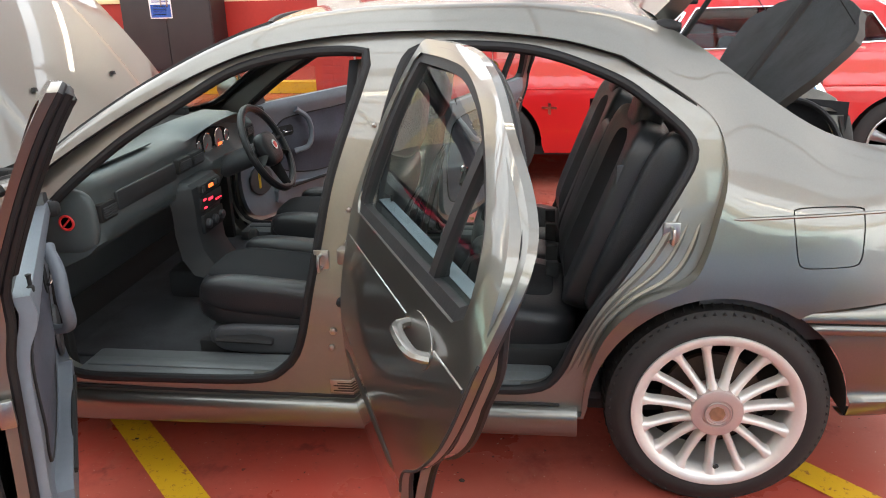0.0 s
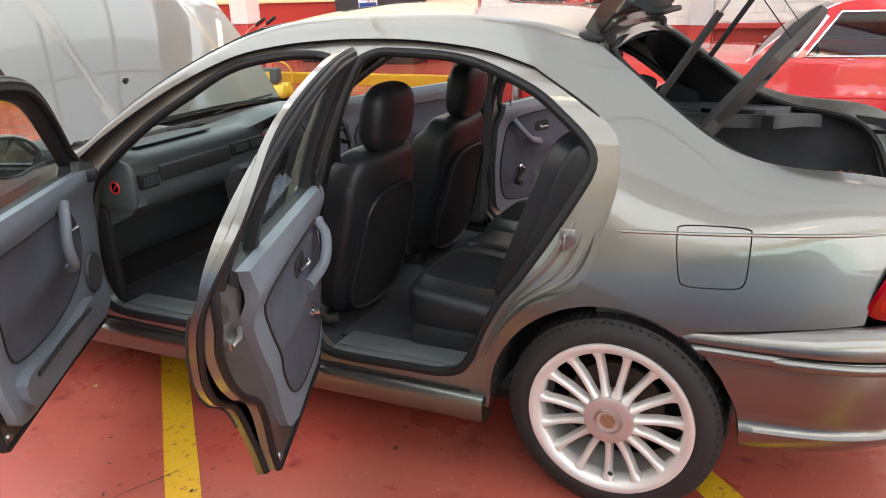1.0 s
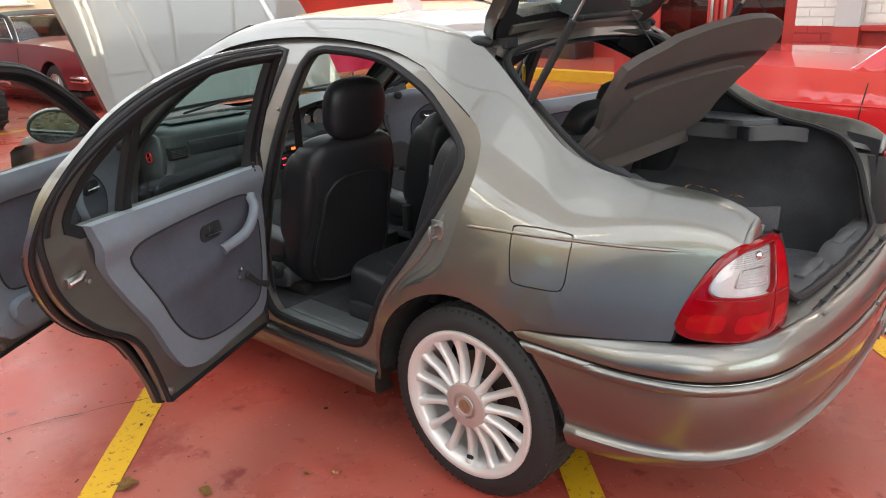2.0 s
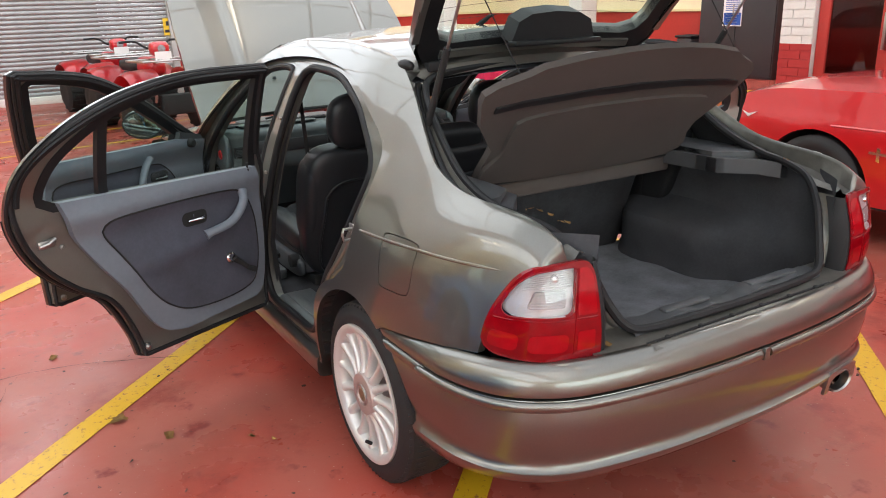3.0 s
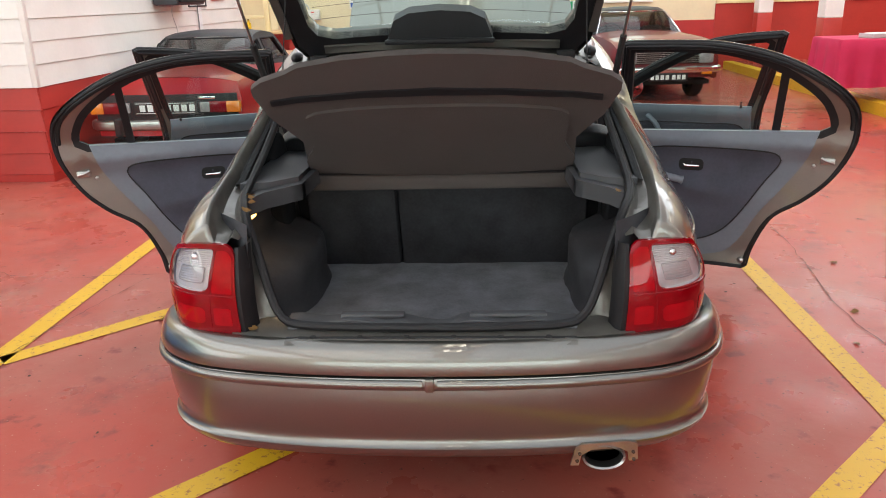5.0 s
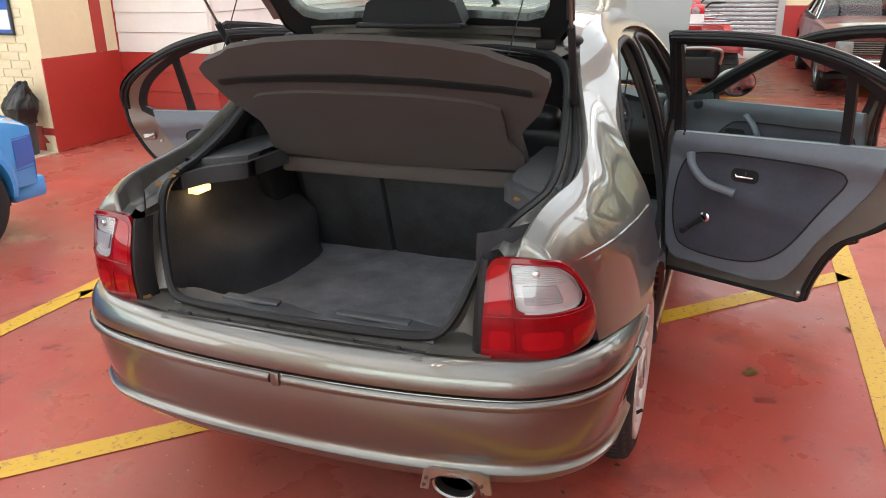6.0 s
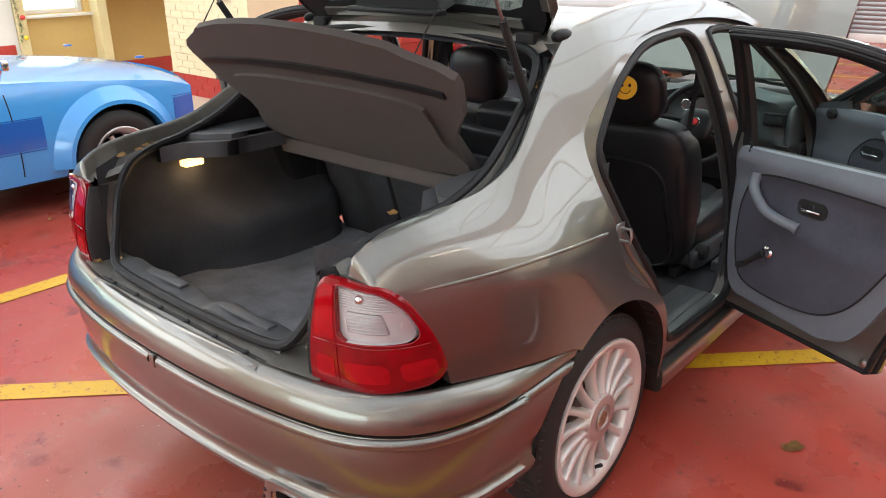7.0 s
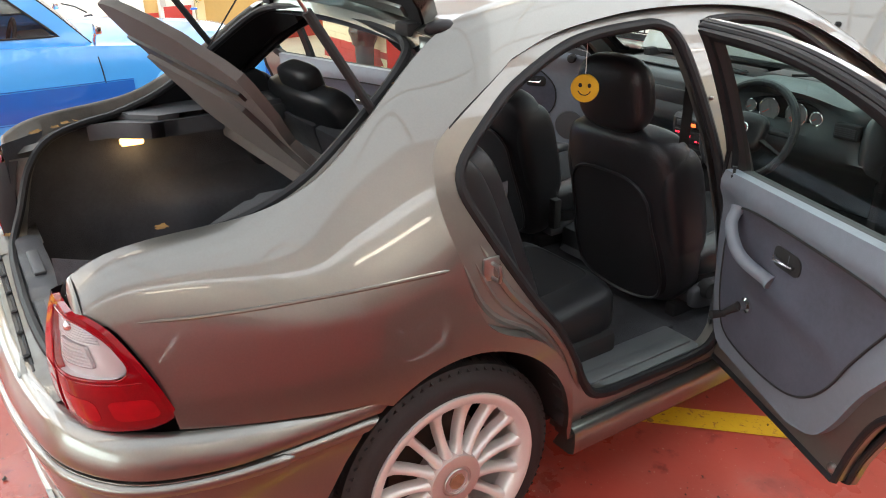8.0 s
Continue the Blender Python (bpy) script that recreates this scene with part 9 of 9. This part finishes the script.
# ---- east side: white brick and red glazed doors behind the coupe ----
holed_wall("wall_east", "y", 4.72, 0.25, -12, 2.6, CEIL, [(0.92, 2.28, 0.0, 2.25)], "white_board")
we = root("wall_brick_east", "white painted brick wall with a glossy red base", "wall", kind="structure")
for y1, w in ((2.6, 0.32), (0.92, 0.33)):
    part("red_base", boxed(4.7165, 4.7195, y1 - w, y1, 0.002, 1.028), M["red_brick"], we)
    lay(we, pose(4.715, y1, 0, 0, 0, -90), w, [(0.0, 1.03, "red_brick"), (1.03, 2.3, "white_brick")])
lay(we, pose(4.715, 0.39, 0, 0, 0, -90), 1.7, [(0.55, 1.0, "red_brick"), (1.06, 1.75, "white_brick")])
po = thing("post_east", boxed(4.60, 4.714, 0.40, 0.585, 1.03, CEIL, bevel=0.004), M["grey_post"], "pale square post with a red foot", "post", kind="structure", smooth=False)
part("red_foot", boxed(4.596, 4.716, 0.396, 0.589, 0.0, 1.029), M["red_wall"], po)
thing("ledge_east", boxed(4.62, 4.705, -2.4, 0.392, 1.0, 1.045, bevel=0.004), M["red_wall"], "red painted ledge on the wall", "ledge", kind="structure", smooth=False)
thing("dado_east", boxed(4.70, 4.718, -12, 0.39, 0.0, 0.998), M["red_wall"], "glossy red lower wall", "wall", kind="structure", smooth=False)
gd = root("door_2", "pair of red framed glazed doors", "door", kind="structure")
for y0, y1 in ((0.93, 1.59), (1.61, 2.27)):
    leaf = new("door_leaf", None)
    leaf.parent = gd
    for a, b, z0, z1 in ((y0, y0 + 0.10, 0.02, 2.2), (y1 - 0.10, y1, 0.02, 2.2), (y0 + 0.1, y1 - 0.1, 0.02, 0.78), (y0 + 0.1, y1 - 0.1, 2.1, 2.2)):
        part("rail", boxed(4.76, 4.81, a, b, z0, z1, bevel=0.005), M["red_wall"], leaf)
    g = part("pane", boxed(4.783, 4.789, y0 + 0.1, y1 - 0.1, 0.78, 2.1), M["darkglass"], leaf)
    part("pull_handle", boxed(4.72, 4.755, (y1 - 0.07) if y0 < 1 else (y0 + 0.03), (y1 - 0.04) if y0 < 1 else (y0 + 0.06), 1.0, 1.3, bevel=0.008), M["steel"], leaf)
wall("wall_lobby", 6.2, 6.3, 0.0, 2.5, 0, CEIL, "red_wall", "red wall behind the glazed doors")

# upper level: red wall, glazed cream screen, cabinet
wall("wall_upper_east", 8.62, 8.8, 2.6, 13, 0, CEIL, "cream", "cream wall above a glossy red lower wall")
thing("wall_upper_dado", boxed(8.60, 8.618, 2.6, 12.97, 0.28, 1.22), M["red_wall"], "glossy red lower wall of the raised floor", "wall", kind="structure", smooth=False)
thing("trim_upper", boxed(8.56, 8.615, 6.6, 12.9, 1.222, 1.27, bevel=0.005), M["ply"], "cream ledge over the red wall", "trim", kind="structure", smooth=False)
wall("wall_upper_south", 4.98, 8.6, 2.6, 2.75, 0, CEIL, "red_wall", "red wall of the raised floor")
for k, y in enumerate((8.9, 10.1, 11.3)):
    window("window_%d" % (4 + k), pose(8.61, y + 1.1, 1.30, 0, 0, -90), 1.05, 1.0, 0.12, (3, 1), "cream framed internal window", "ply", False)
for k, x in enumerate((5.6, 7.0)):
    window("window_%d" % (7 + k), pose(x, 12.99, 1.30), 1.25, 1.0, 0.12, (3, 1), "cream framed internal window", "ply", False)
cab = root("steel_cabinet", "tall dark grey steel cabinet with a notice", "cabinet", m=pose(8.05, 5.1, 0.28))
part("cabinet_body", boxed(0.02, 0.53, 0, 1.35, 0, 1.95, bevel=0.01), M["grey_paint"], cab)
for y0 in (0.015, 0.68):
    dd = part("door", boxed(0.0, 0.021, y0, y0 + 0.655, 0.04, 1.93, bevel=0.004), M["grey_paint"], cab)
    part("handle", boxed(-0.02, 0.0, 0.62 if y0 < 0.1 else 0.71, 0.64 if y0 < 0.1 else 0.73, 0.9, 1.05, bevel=0.005), M["steel"], dd)
poster("cabinet_notice", pose(8.047, 6.0, 1.02, 0, 0, -90), 0.33, 0.45, "white_paint", "blue and white printed notice on the cabinet", "notice",
       [(0.015, 0.315, 0.015, 0.19, "blue_print"), (0.015, 0.315, 0.40, 0.44, "blue_print")] + [(0.04, 0.29, 0.22 + 0.028 * i, 0.232 + 0.028 * i, "blue_print") for i in range(6)] + [(0.05, 0.25, 0.05 + 0.035 * i, 0.062 + 0.035 * i, "white_paint") for i in range(4)])
for dx, dy, s in ((8.26, 6.78, 1.1), (8.36, 7.16, 0.78)):
    b = root("storage_tub", "black plastic tub with a lid against the red wall", "tub", "black tubs", m=pose(dx, dy, 0.28))
    bm = boxed(-0.16, 0.16, -0.15, 0.15, 0, 0.5 * s, bevel=0.03)
    for v in bm.verts:
        k = 0.85 + 0.3 * v.co.z
        v.co.x *= k
        v.co.y *= k
    part("tub_body", bm, M["plastic"], b)
    part("lid", boxed(-0.19, 0.19, -0.175, 0.175, 0.5 * s, 0.5 * s + 0.04, bevel=0.02), M["rubber"], b)


def pillar(x, y, base, w=0.26, split=1.05):
    p = thing("pillar", boxed(x - w / 2, x + w / 2, y - w / 2, y + w / 2, split, CEIL, bevel=0.012), M["white_board"], "square pillar painted white above and red below", "pillar", "hall pillars", "structure", smooth=False)
    part("red_foot", boxed(x - w / 2 - 0.002, x + w / 2 + 0.002, y - w / 2 - 0.002, y + w / 2 + 0.002, base, split - 0.001, bevel=0.012), M["red_wall"], p)


pillar(5.3, 6.0, 0.14)
pillar(5.15, 9.2, 0.14)
pillar(5.3, 12.4, 0.14)

# table under a magenta cloth, with a tray and a mug
tb = root("trestle_table", "folding table on the raised floor", "table", m=pose(5.15, 7.4, 0.14))
part("tabletop", boxed(-0.75, 0.75, -0.38, 0.38, 0.70, 0.725, bevel=0.006), M["oak"], tb)
for sx in (-0.66, 0.66):
    for sy in (-0.3, 0.3):
        bm = bmesh.new()
        tube(bm, [(sx, sy, 0), (sx, sy, 0.70)], 0.014, 8)
        part("leg", bm, M["steel"], tb)
bm = bmesh.new()
rows = []
for z, out in ((0.733, -0.02), (0.734, 0.0), (0.722, 0.010), (0.60, 0.016), (0.45, 0.024), (0.30, 0.032), (0.17, 0.04)):
    row = []
    for i in range(160):
        s = i / 160 * (2 * (1.54 + 0.80))
        if s < 1.54:
            p, nrm = Vector((-0.77 + s, -0.40, 0)), Vector((0, -1, 0))
        elif s < 2.34:
            p, nrm = Vector((0.77, -0.40 + s - 1.54, 0)), Vector((1, 0, 0))
        elif s < 3.88:
            p, nrm = Vector((0.77 - (s - 2.34), 0.40, 0)), Vector((0, 1, 0))
        else:
            p, nrm = Vector((-0.77, 0.40 - (s - 3.88), 0)), Vector((-1, 0, 0))
        drop = max(0.0, 0.722 - z) / 0.55
        wave = 0.035 * drop * math.sin(s * 17 + 2 * math.sin(s * 3.1))
        row.append(p + nrm * (out + wave) + Vector((0, 0, z)))
    rows.append(row)
grid(bm, rows, close_v=True)
bm.faces.new([bm.verts.new((x, y, 0.733)) for x, y in ((-0.75, -0.38), (0.75, -0.38), (0.75, 0.38), (-0.75, 0.38))])
thing("tablecloth", bm, M["magenta"], "magenta cloth hanging in folds over the table", "tablecloth", m=pose(5.15, 7.4, 0.14), angle=50)
tr = root("paper_tray", "grey tray with papers and an open flap", "tray", m=pose(4.95, 7.25, 0.876, 0, 0, 8))
for x0, x1, y0, y1, z1 in ((-0.2, 0.2, -0.13, 0.13, 0.008), (-0.2, 0.2, -0.13, -0.124, 0.05), (-0.2, 0.2, 0.124, 0.13, 0.05), (-0.2, -0.194, -0.124, 0.124, 0.05), (0.194, 0.2, -0.124, 0.124, 0.05)):
    part("tray_side", boxed(x0, x1, y0, y1, 0, z1), M["grey_post"], tr)
part("papers", boxed(-0.15, 0.12, -0.1, 0.1, 0.03, 0.055, bevel=0.003), M["white_paint"], tr)
part("flap", boxed(0.15, 0.155, -0.1, 0.1, 0.05, 0.16), M["oak"], tr)
bm = bmesh.new()
lathe(bm, [(0.0, 0.035), (0.095, 0.04), (0.095, 0.036), (0.012, 0.031), (0.012, 0.0)], 20, "z")
thing("paper_cup", bm, M["white_paint"], "white paper cup on the magenta cloth", "cup", m=pose(5.32, 7.2, 0.876))

ch = root("plastic_chair", "blue plastic chair behind the table", "chair", m=pose(5.75, 8.15, 0.14, 0, 0, 180))
bm = bmesh.new()
grid(bm, [[(x, y, z + 0.03 * (x / 0.22) ** 2) for x in (-0.23, -0.15, 0, 0.15, 0.23)] for y, z in ((-0.22, 0.45), (-0.1, 0.44), (0.1, 0.43), (0.2, 0.45))])
bmesh.ops.solidify(bm, geom=bm.faces[:], thickness=0.008)
part("seat", bm, M["blue_plastic"], ch)
bm = bmesh.new()
grid(bm, [[(x, 0.22 + (z - 0.45) * 0.2 - 0.05 * (1 - (x / 0.23) ** 2), z) for x in (-0.23, -0.15, 0, 0.15, 0.23)] for z in (0.52, 0.62, 0.74, 0.80)])
bmesh.ops.solidify(bm, geom=bm.faces[:], thickness=0.008)
part("backrest", bm, M["blue_plastic"], ch)
for sx in (-0.2, 0.2):
    for sy, top in ((-0.2, 0.44), (0.22, 0.78)):
        bm = bmesh.new()
        tube(bm, [(sx, sy * 1.1, 0), (sx, sy, 0.44), (sx, sy + (0.06 if top > 0.5 else 0), top)], 0.011, 8)
        part("leg", bm, M["steel"], ch)

# sack truck with the compressor and its hose
sk = root("sack_truck", "faded red sack truck with black grips and pale tyres", "sack truck", m=pose(4.54, 5.29, 0, 0, 0, 13))
for sx in (-0.14, 0.14):
    bm = bmesh.new()
    tube(bm, spline([(sx, 0.0, 0.10), (sx, 0.03, 0.5), (sx, 0.05, 0.86), (sx, 0.02, 1.0), (sx, -0.12, 1.09)], 24), 0.014, 8)
    part("side_tube", bm, M["pink_steel"], sk)
    bm = bmesh.new()
    tube(bm, [(sx, -0.10, 1.078), (sx, -0.155, 1.115), (sx, -0.21, 1.15)], 0.019, 10)
    part("grip", bm, M["rubber"], sk)
    w = bmesh.new()
    lathe(w, [(-0.04, 0.04), (-0.04, 0.085), (-0.03, 0.115), (0, 0.125), (0.03, 0.115), (0.04, 0.085), (0.04, 0.04)], 28, "x")
    wh = part("wheel", w, M["ply"], sk, "pale yellow tyre", m=Matrix.Translation((sx * 1.5, -0.08, 0.126)))
    w = bmesh.new()
    lathe(w, [(-0.045, 0.0), (-0.045, 0.045), (0.045, 0.045), (0.045, 0.0)], 16, "x")
    part("hub", w, M["steel"], wh)
for z in (0.25, 0.55, 0.8):
    part("cross_bar", boxed(-0.14, 0.14, 0.01 + 0.03 * z, 0.03 + 0.03 * z, z, z + 0.03), M["pink_steel"], sk)
part("toe_plate", boxed(-0.19, 0.19, 0.0, 0.26, 0.02, 0.035), M["pink_steel"], sk)
bm = bmesh.new()
tube(bm, [(-0.25, -0.08, 0.126), (0.25, -0.08, 0.126)], 0.012, 8)
part("axle", bm, M["steel"], sk)

cp = root("air_compressor", "yellow and black air compressor with twin tanks", "compressor", m=pose(4.30, 4.96, 0.20, 0, 0, -70) @ Matrix.Scale(0.75, 4))
for y, r in ((-0.12, 0.11), (0.13, 0.11)):
    bm = bmesh.new()
    lathe(bm, [(-0.30, 0.0), (-0.29, 0.06), (-0.25, r), (0.25, r), (0.29, 0.06), (0.30, 0.0)], 26, "x", (0, y, 0.24))
    tk = part("tank", bm, M["yellow_plastic"], cp)
    part("tank_band", boxed(-0.14, 0.14, y - 0.02, y + 0.02, 0.24 + r - 0.004, 0.24 + r + 0.003), M["label_black"], tk)
part("motor_cover", boxed(-0.2, 0.16, -0.13, 0.13, 0.37, 0.58, bevel=0.04), M["plastic"], cp)
part("maker_panel", boxed(-0.15, 0.05, -0.138, -0.128, 0.42, 0.54, bevel=0.004), M["yellow_plastic"], cp)
bm = bmesh.new()
tube(bm, spline([(-0.3, 0.13, 0.36), (-0.36, 0.1, 0.55), (-0.3, 0, 0.66), (0.2, 0, 0.66), (0.33, 0.05, 0.5), (0.28, 0.13, 0.34)], 40), 0.013, 8)
part("carry_handle", bm, M["yellow_plastic"], cp)
for x in (-0.2, 0.2):
    for y in (-0.16, 0.16):
        part("foot", boxed(x - 0.03, x + 0.03, y - 0.03, y + 0.03, -0.266, 0.15, bevel=0.01), M["rubber"], cp)
bm = bmesh.new()
pts = []
for i in range(320):
    a, f = i * 0.45, i / 319
    c = Vector((4.42 - 0.05 * math.sin(f * 3), 5.02 - 0.10 * f, 0.70 - 0.36 * f + 0.10 * math.sin(f * 3.1)))
    pts.append(c + Vector((0.042 * math.cos(a), 0.042 * math.sin(a), 0)))
tube(bm, pts, 0.008, 5)
thing("coiled_air_hose", bm, M["orange_hose"], "coiled orange-red air hose over the compressor", "hose")

# traffic cone by the roadster
cn = root("traffic_cone", "orange traffic cone with a white sleeve", "cone", m=pose(-1.86, 5.83, 0.0))
bm = bmesh.new()
lathe(bm, [(0.03, 0.15), (0.04, 0.125), (0.16, 0.098), (0.40, 0.045), (0.46, 0.032), (0.46, 0.0)], 24, "z")
part("cone_body", bm, M["orange_hose"], cn)
bm = bmesh.new()
lathe(bm, [(0.14, 0.106), (0.30, 0.071)], 24, "z")
part("white_sleeve", bm, M["white_paint"], cn)
part("cone_base", boxed(-0.17, 0.17, -0.17, 0.17, 0.0, 0.035, bevel=0.01), M["rubber"], cn)

# ---- cracks, flakes and dead leaves on the floor ----
floor_ob = bpy.data.objects["floor"]
M["crack"] = shader("dirty_floor_crack", (0.06, 0.035, 0.03), 0.9)
M["grit"] = shader("dark_floor_grit", (0.07, 0.045, 0.035), 0.85, vary=0.4, vary_scale=60)


def crack(points, width):
    """A jagged crack, tapering to both ends, just over the paint."""
    bm = bmesh.new()
    pts = spline([(x, y, 0.0) for x, y in points], 60)
    rows = []
    for i, p in enumerate(pts):
        t = (pts[min(i + 1, 59)] - pts[max(i - 1, 0)]).normalized()
        s = Vector((-t.y, t.x, 0))
        j = s * 0.022 * noise.noise(Vector((p.x * 9, p.y * 9, 3.0))) + s * 0.008 * noise.noise(Vector((p.x * 40, p.y * 40, 7.0)))
        w = width * (0.25 + abs(noise.noise(Vector((p.x * 14, p.y * 14, 1.0)))) * 1.6) * min(1.0, i / 6, (59 - i) / 6)
        rows.append([p + j - s * w + Vector((0, 0, 0.0052)), p + j + s * w + Vector((0, 0, 0.0052))])
    grid(bm, rows)
    part("crack", bm, M["crack"], floor_ob, smooth=False)


crack([(-3.2, 1.75), (-2.4, 1.45), (-1.7, 1.5), (-1.0, 1.25)], 0.0032)
crack([(-2.6, -0.6), (-2.1, 0.2), (-1.9, 1.0), (-1.75, 1.5)], 0.0026)
crack([(1.75, -1.6), (1.95, -0.4), (1.85, 0.8), (2.0, 2.2), (1.9, 3.6)], 0.0036)
crack([(-1.0, -2.3), (0.2, -2.0), (1.2, -2.2), (2.2, -1.9)], 0.0022)


def scatter(name, mat, count, low, high, label, cat, thick, curl):
    bm = bmesh.new()
    for _ in range(count):
        x, y, r = rng.uniform(-3.0, 2.4), rng.uniform(-3.6, 3.2), rng.uniform(low, high)
        a0, asp, n = rng.uniform(0, 6.28), rng.uniform(0.4, 0.9), rng.randint(5, 8)
        ring = []
        for k in range(n):
            a = 2 * math.pi * k / n
            q = r * rng.uniform(0.7, 1.15)
            u, v = q * math.cos(a), q * asp * math.sin(a)
            ring.append(bm.verts.new((x + u * math.cos(a0) - v * math.sin(a0), y + u * math.sin(a0) + v * math.cos(a0), 0.0055 + thick * rng.uniform(0.3, 1.0) + curl * abs(u))))
        c = bm.verts.new((x, y, 0.006 + thick))
        for k in range(n):
            bm.faces.new((ring[k], ring[(k + 1) % n], c))
    thing(name, bm, M[mat], label, cat, kind="stuff", smooth=False)


scatter("floor_grit", "grit", 260, 0.003, 0.012, "dark grit and paint flakes on the red floor", "grit", 0.002, 0.0)
scatter("dead_leaf_litter", "leaf", 14, 0.012, 0.024, "curled dead leaves on the red floor", "leaves", 0.003, 0.35)

# ---- ceiling with glazed rooflights ----
bm = bmesh.new()
edge = -16.0
for x, hw in ((-6.4, 2.05), (-1.85, 1.65), (1.85, 1.65), (6.4, 2.05)):
    box(bm, edge, x - hw, -12, 18, CEIL, CEIL + 0.12)
    box(bm, x - hw, x + hw, -12, -11.6, CEIL, CEIL + 0.12)
    box(bm, x - hw, x + hw, 12.6, 18, CEIL, CEIL + 0.12)
    for i in range(13):
        y = -11.5 + 24.0 * i / 12
        box(bm, x - hw, x + hw, y - 0.02, y + 0.02, CEIL - 0.05, CEIL)
    for dx in (-0.55, 0.55):
        box(bm, x + dx - 0.02, x + dx + 0.02, -11.5, 12.5, CEIL - 0.06, CEIL - 0.01)
    edge = x + hw
box(bm, edge, 16, -12, 18, CEIL, CEIL + 0.12)
thing("ceiling", bm, M["ceiling"], "painted ceiling with long glazed rooflights", "ceiling", kind="structure", smooth=False)

# ---- fluorescent fittings hung between the rooflights ----
M["tube"] = glow("warm_white_tube", (1.0, 0.93, 0.78), 13.0)
fit_made = None
for x, y in ((0.0, -3.2), (0.0, -0.6), (0.0, 2.0), (0.0, 4.6), (0.0, 7.2), (4.35, -1.5), (4.35, 1.6), (4.35, 6.5), (-4.35, -1.5), (-4.35, 1.6), (-4.35, 6.5)):
    m = pose(x, y, 3.55)
    if fit_made is None:
        fit_made = root("ceiling_light", "hanging white fluorescent fitting with two lit tubes", "ceiling light", "fluorescent fittings", m=m)
        part("fitting_body", boxed(-0.09, 0.09, -0.78, 0.78, 0.03, 0.09, bevel=0.01), M["white_board"], fit_made)
        for sx in (-0.045, 0.045):
            bm = bmesh.new()
            tube(bm, [(sx, -0.74, 0.012), (sx, 0.74, 0.012)], 0.014, 8)
            part("tube", bm, M["tube"], fit_made)
        for sy in (-0.6, 0.6):
            bm = bmesh.new()
            tube(bm, [(0, sy, 0.09), (0, sy, CEIL - 3.55)], 0.004, 5)
            part("hanging_rod", bm, M["steel"], fit_made)
    else:
        copy_thing(fit_made, m)
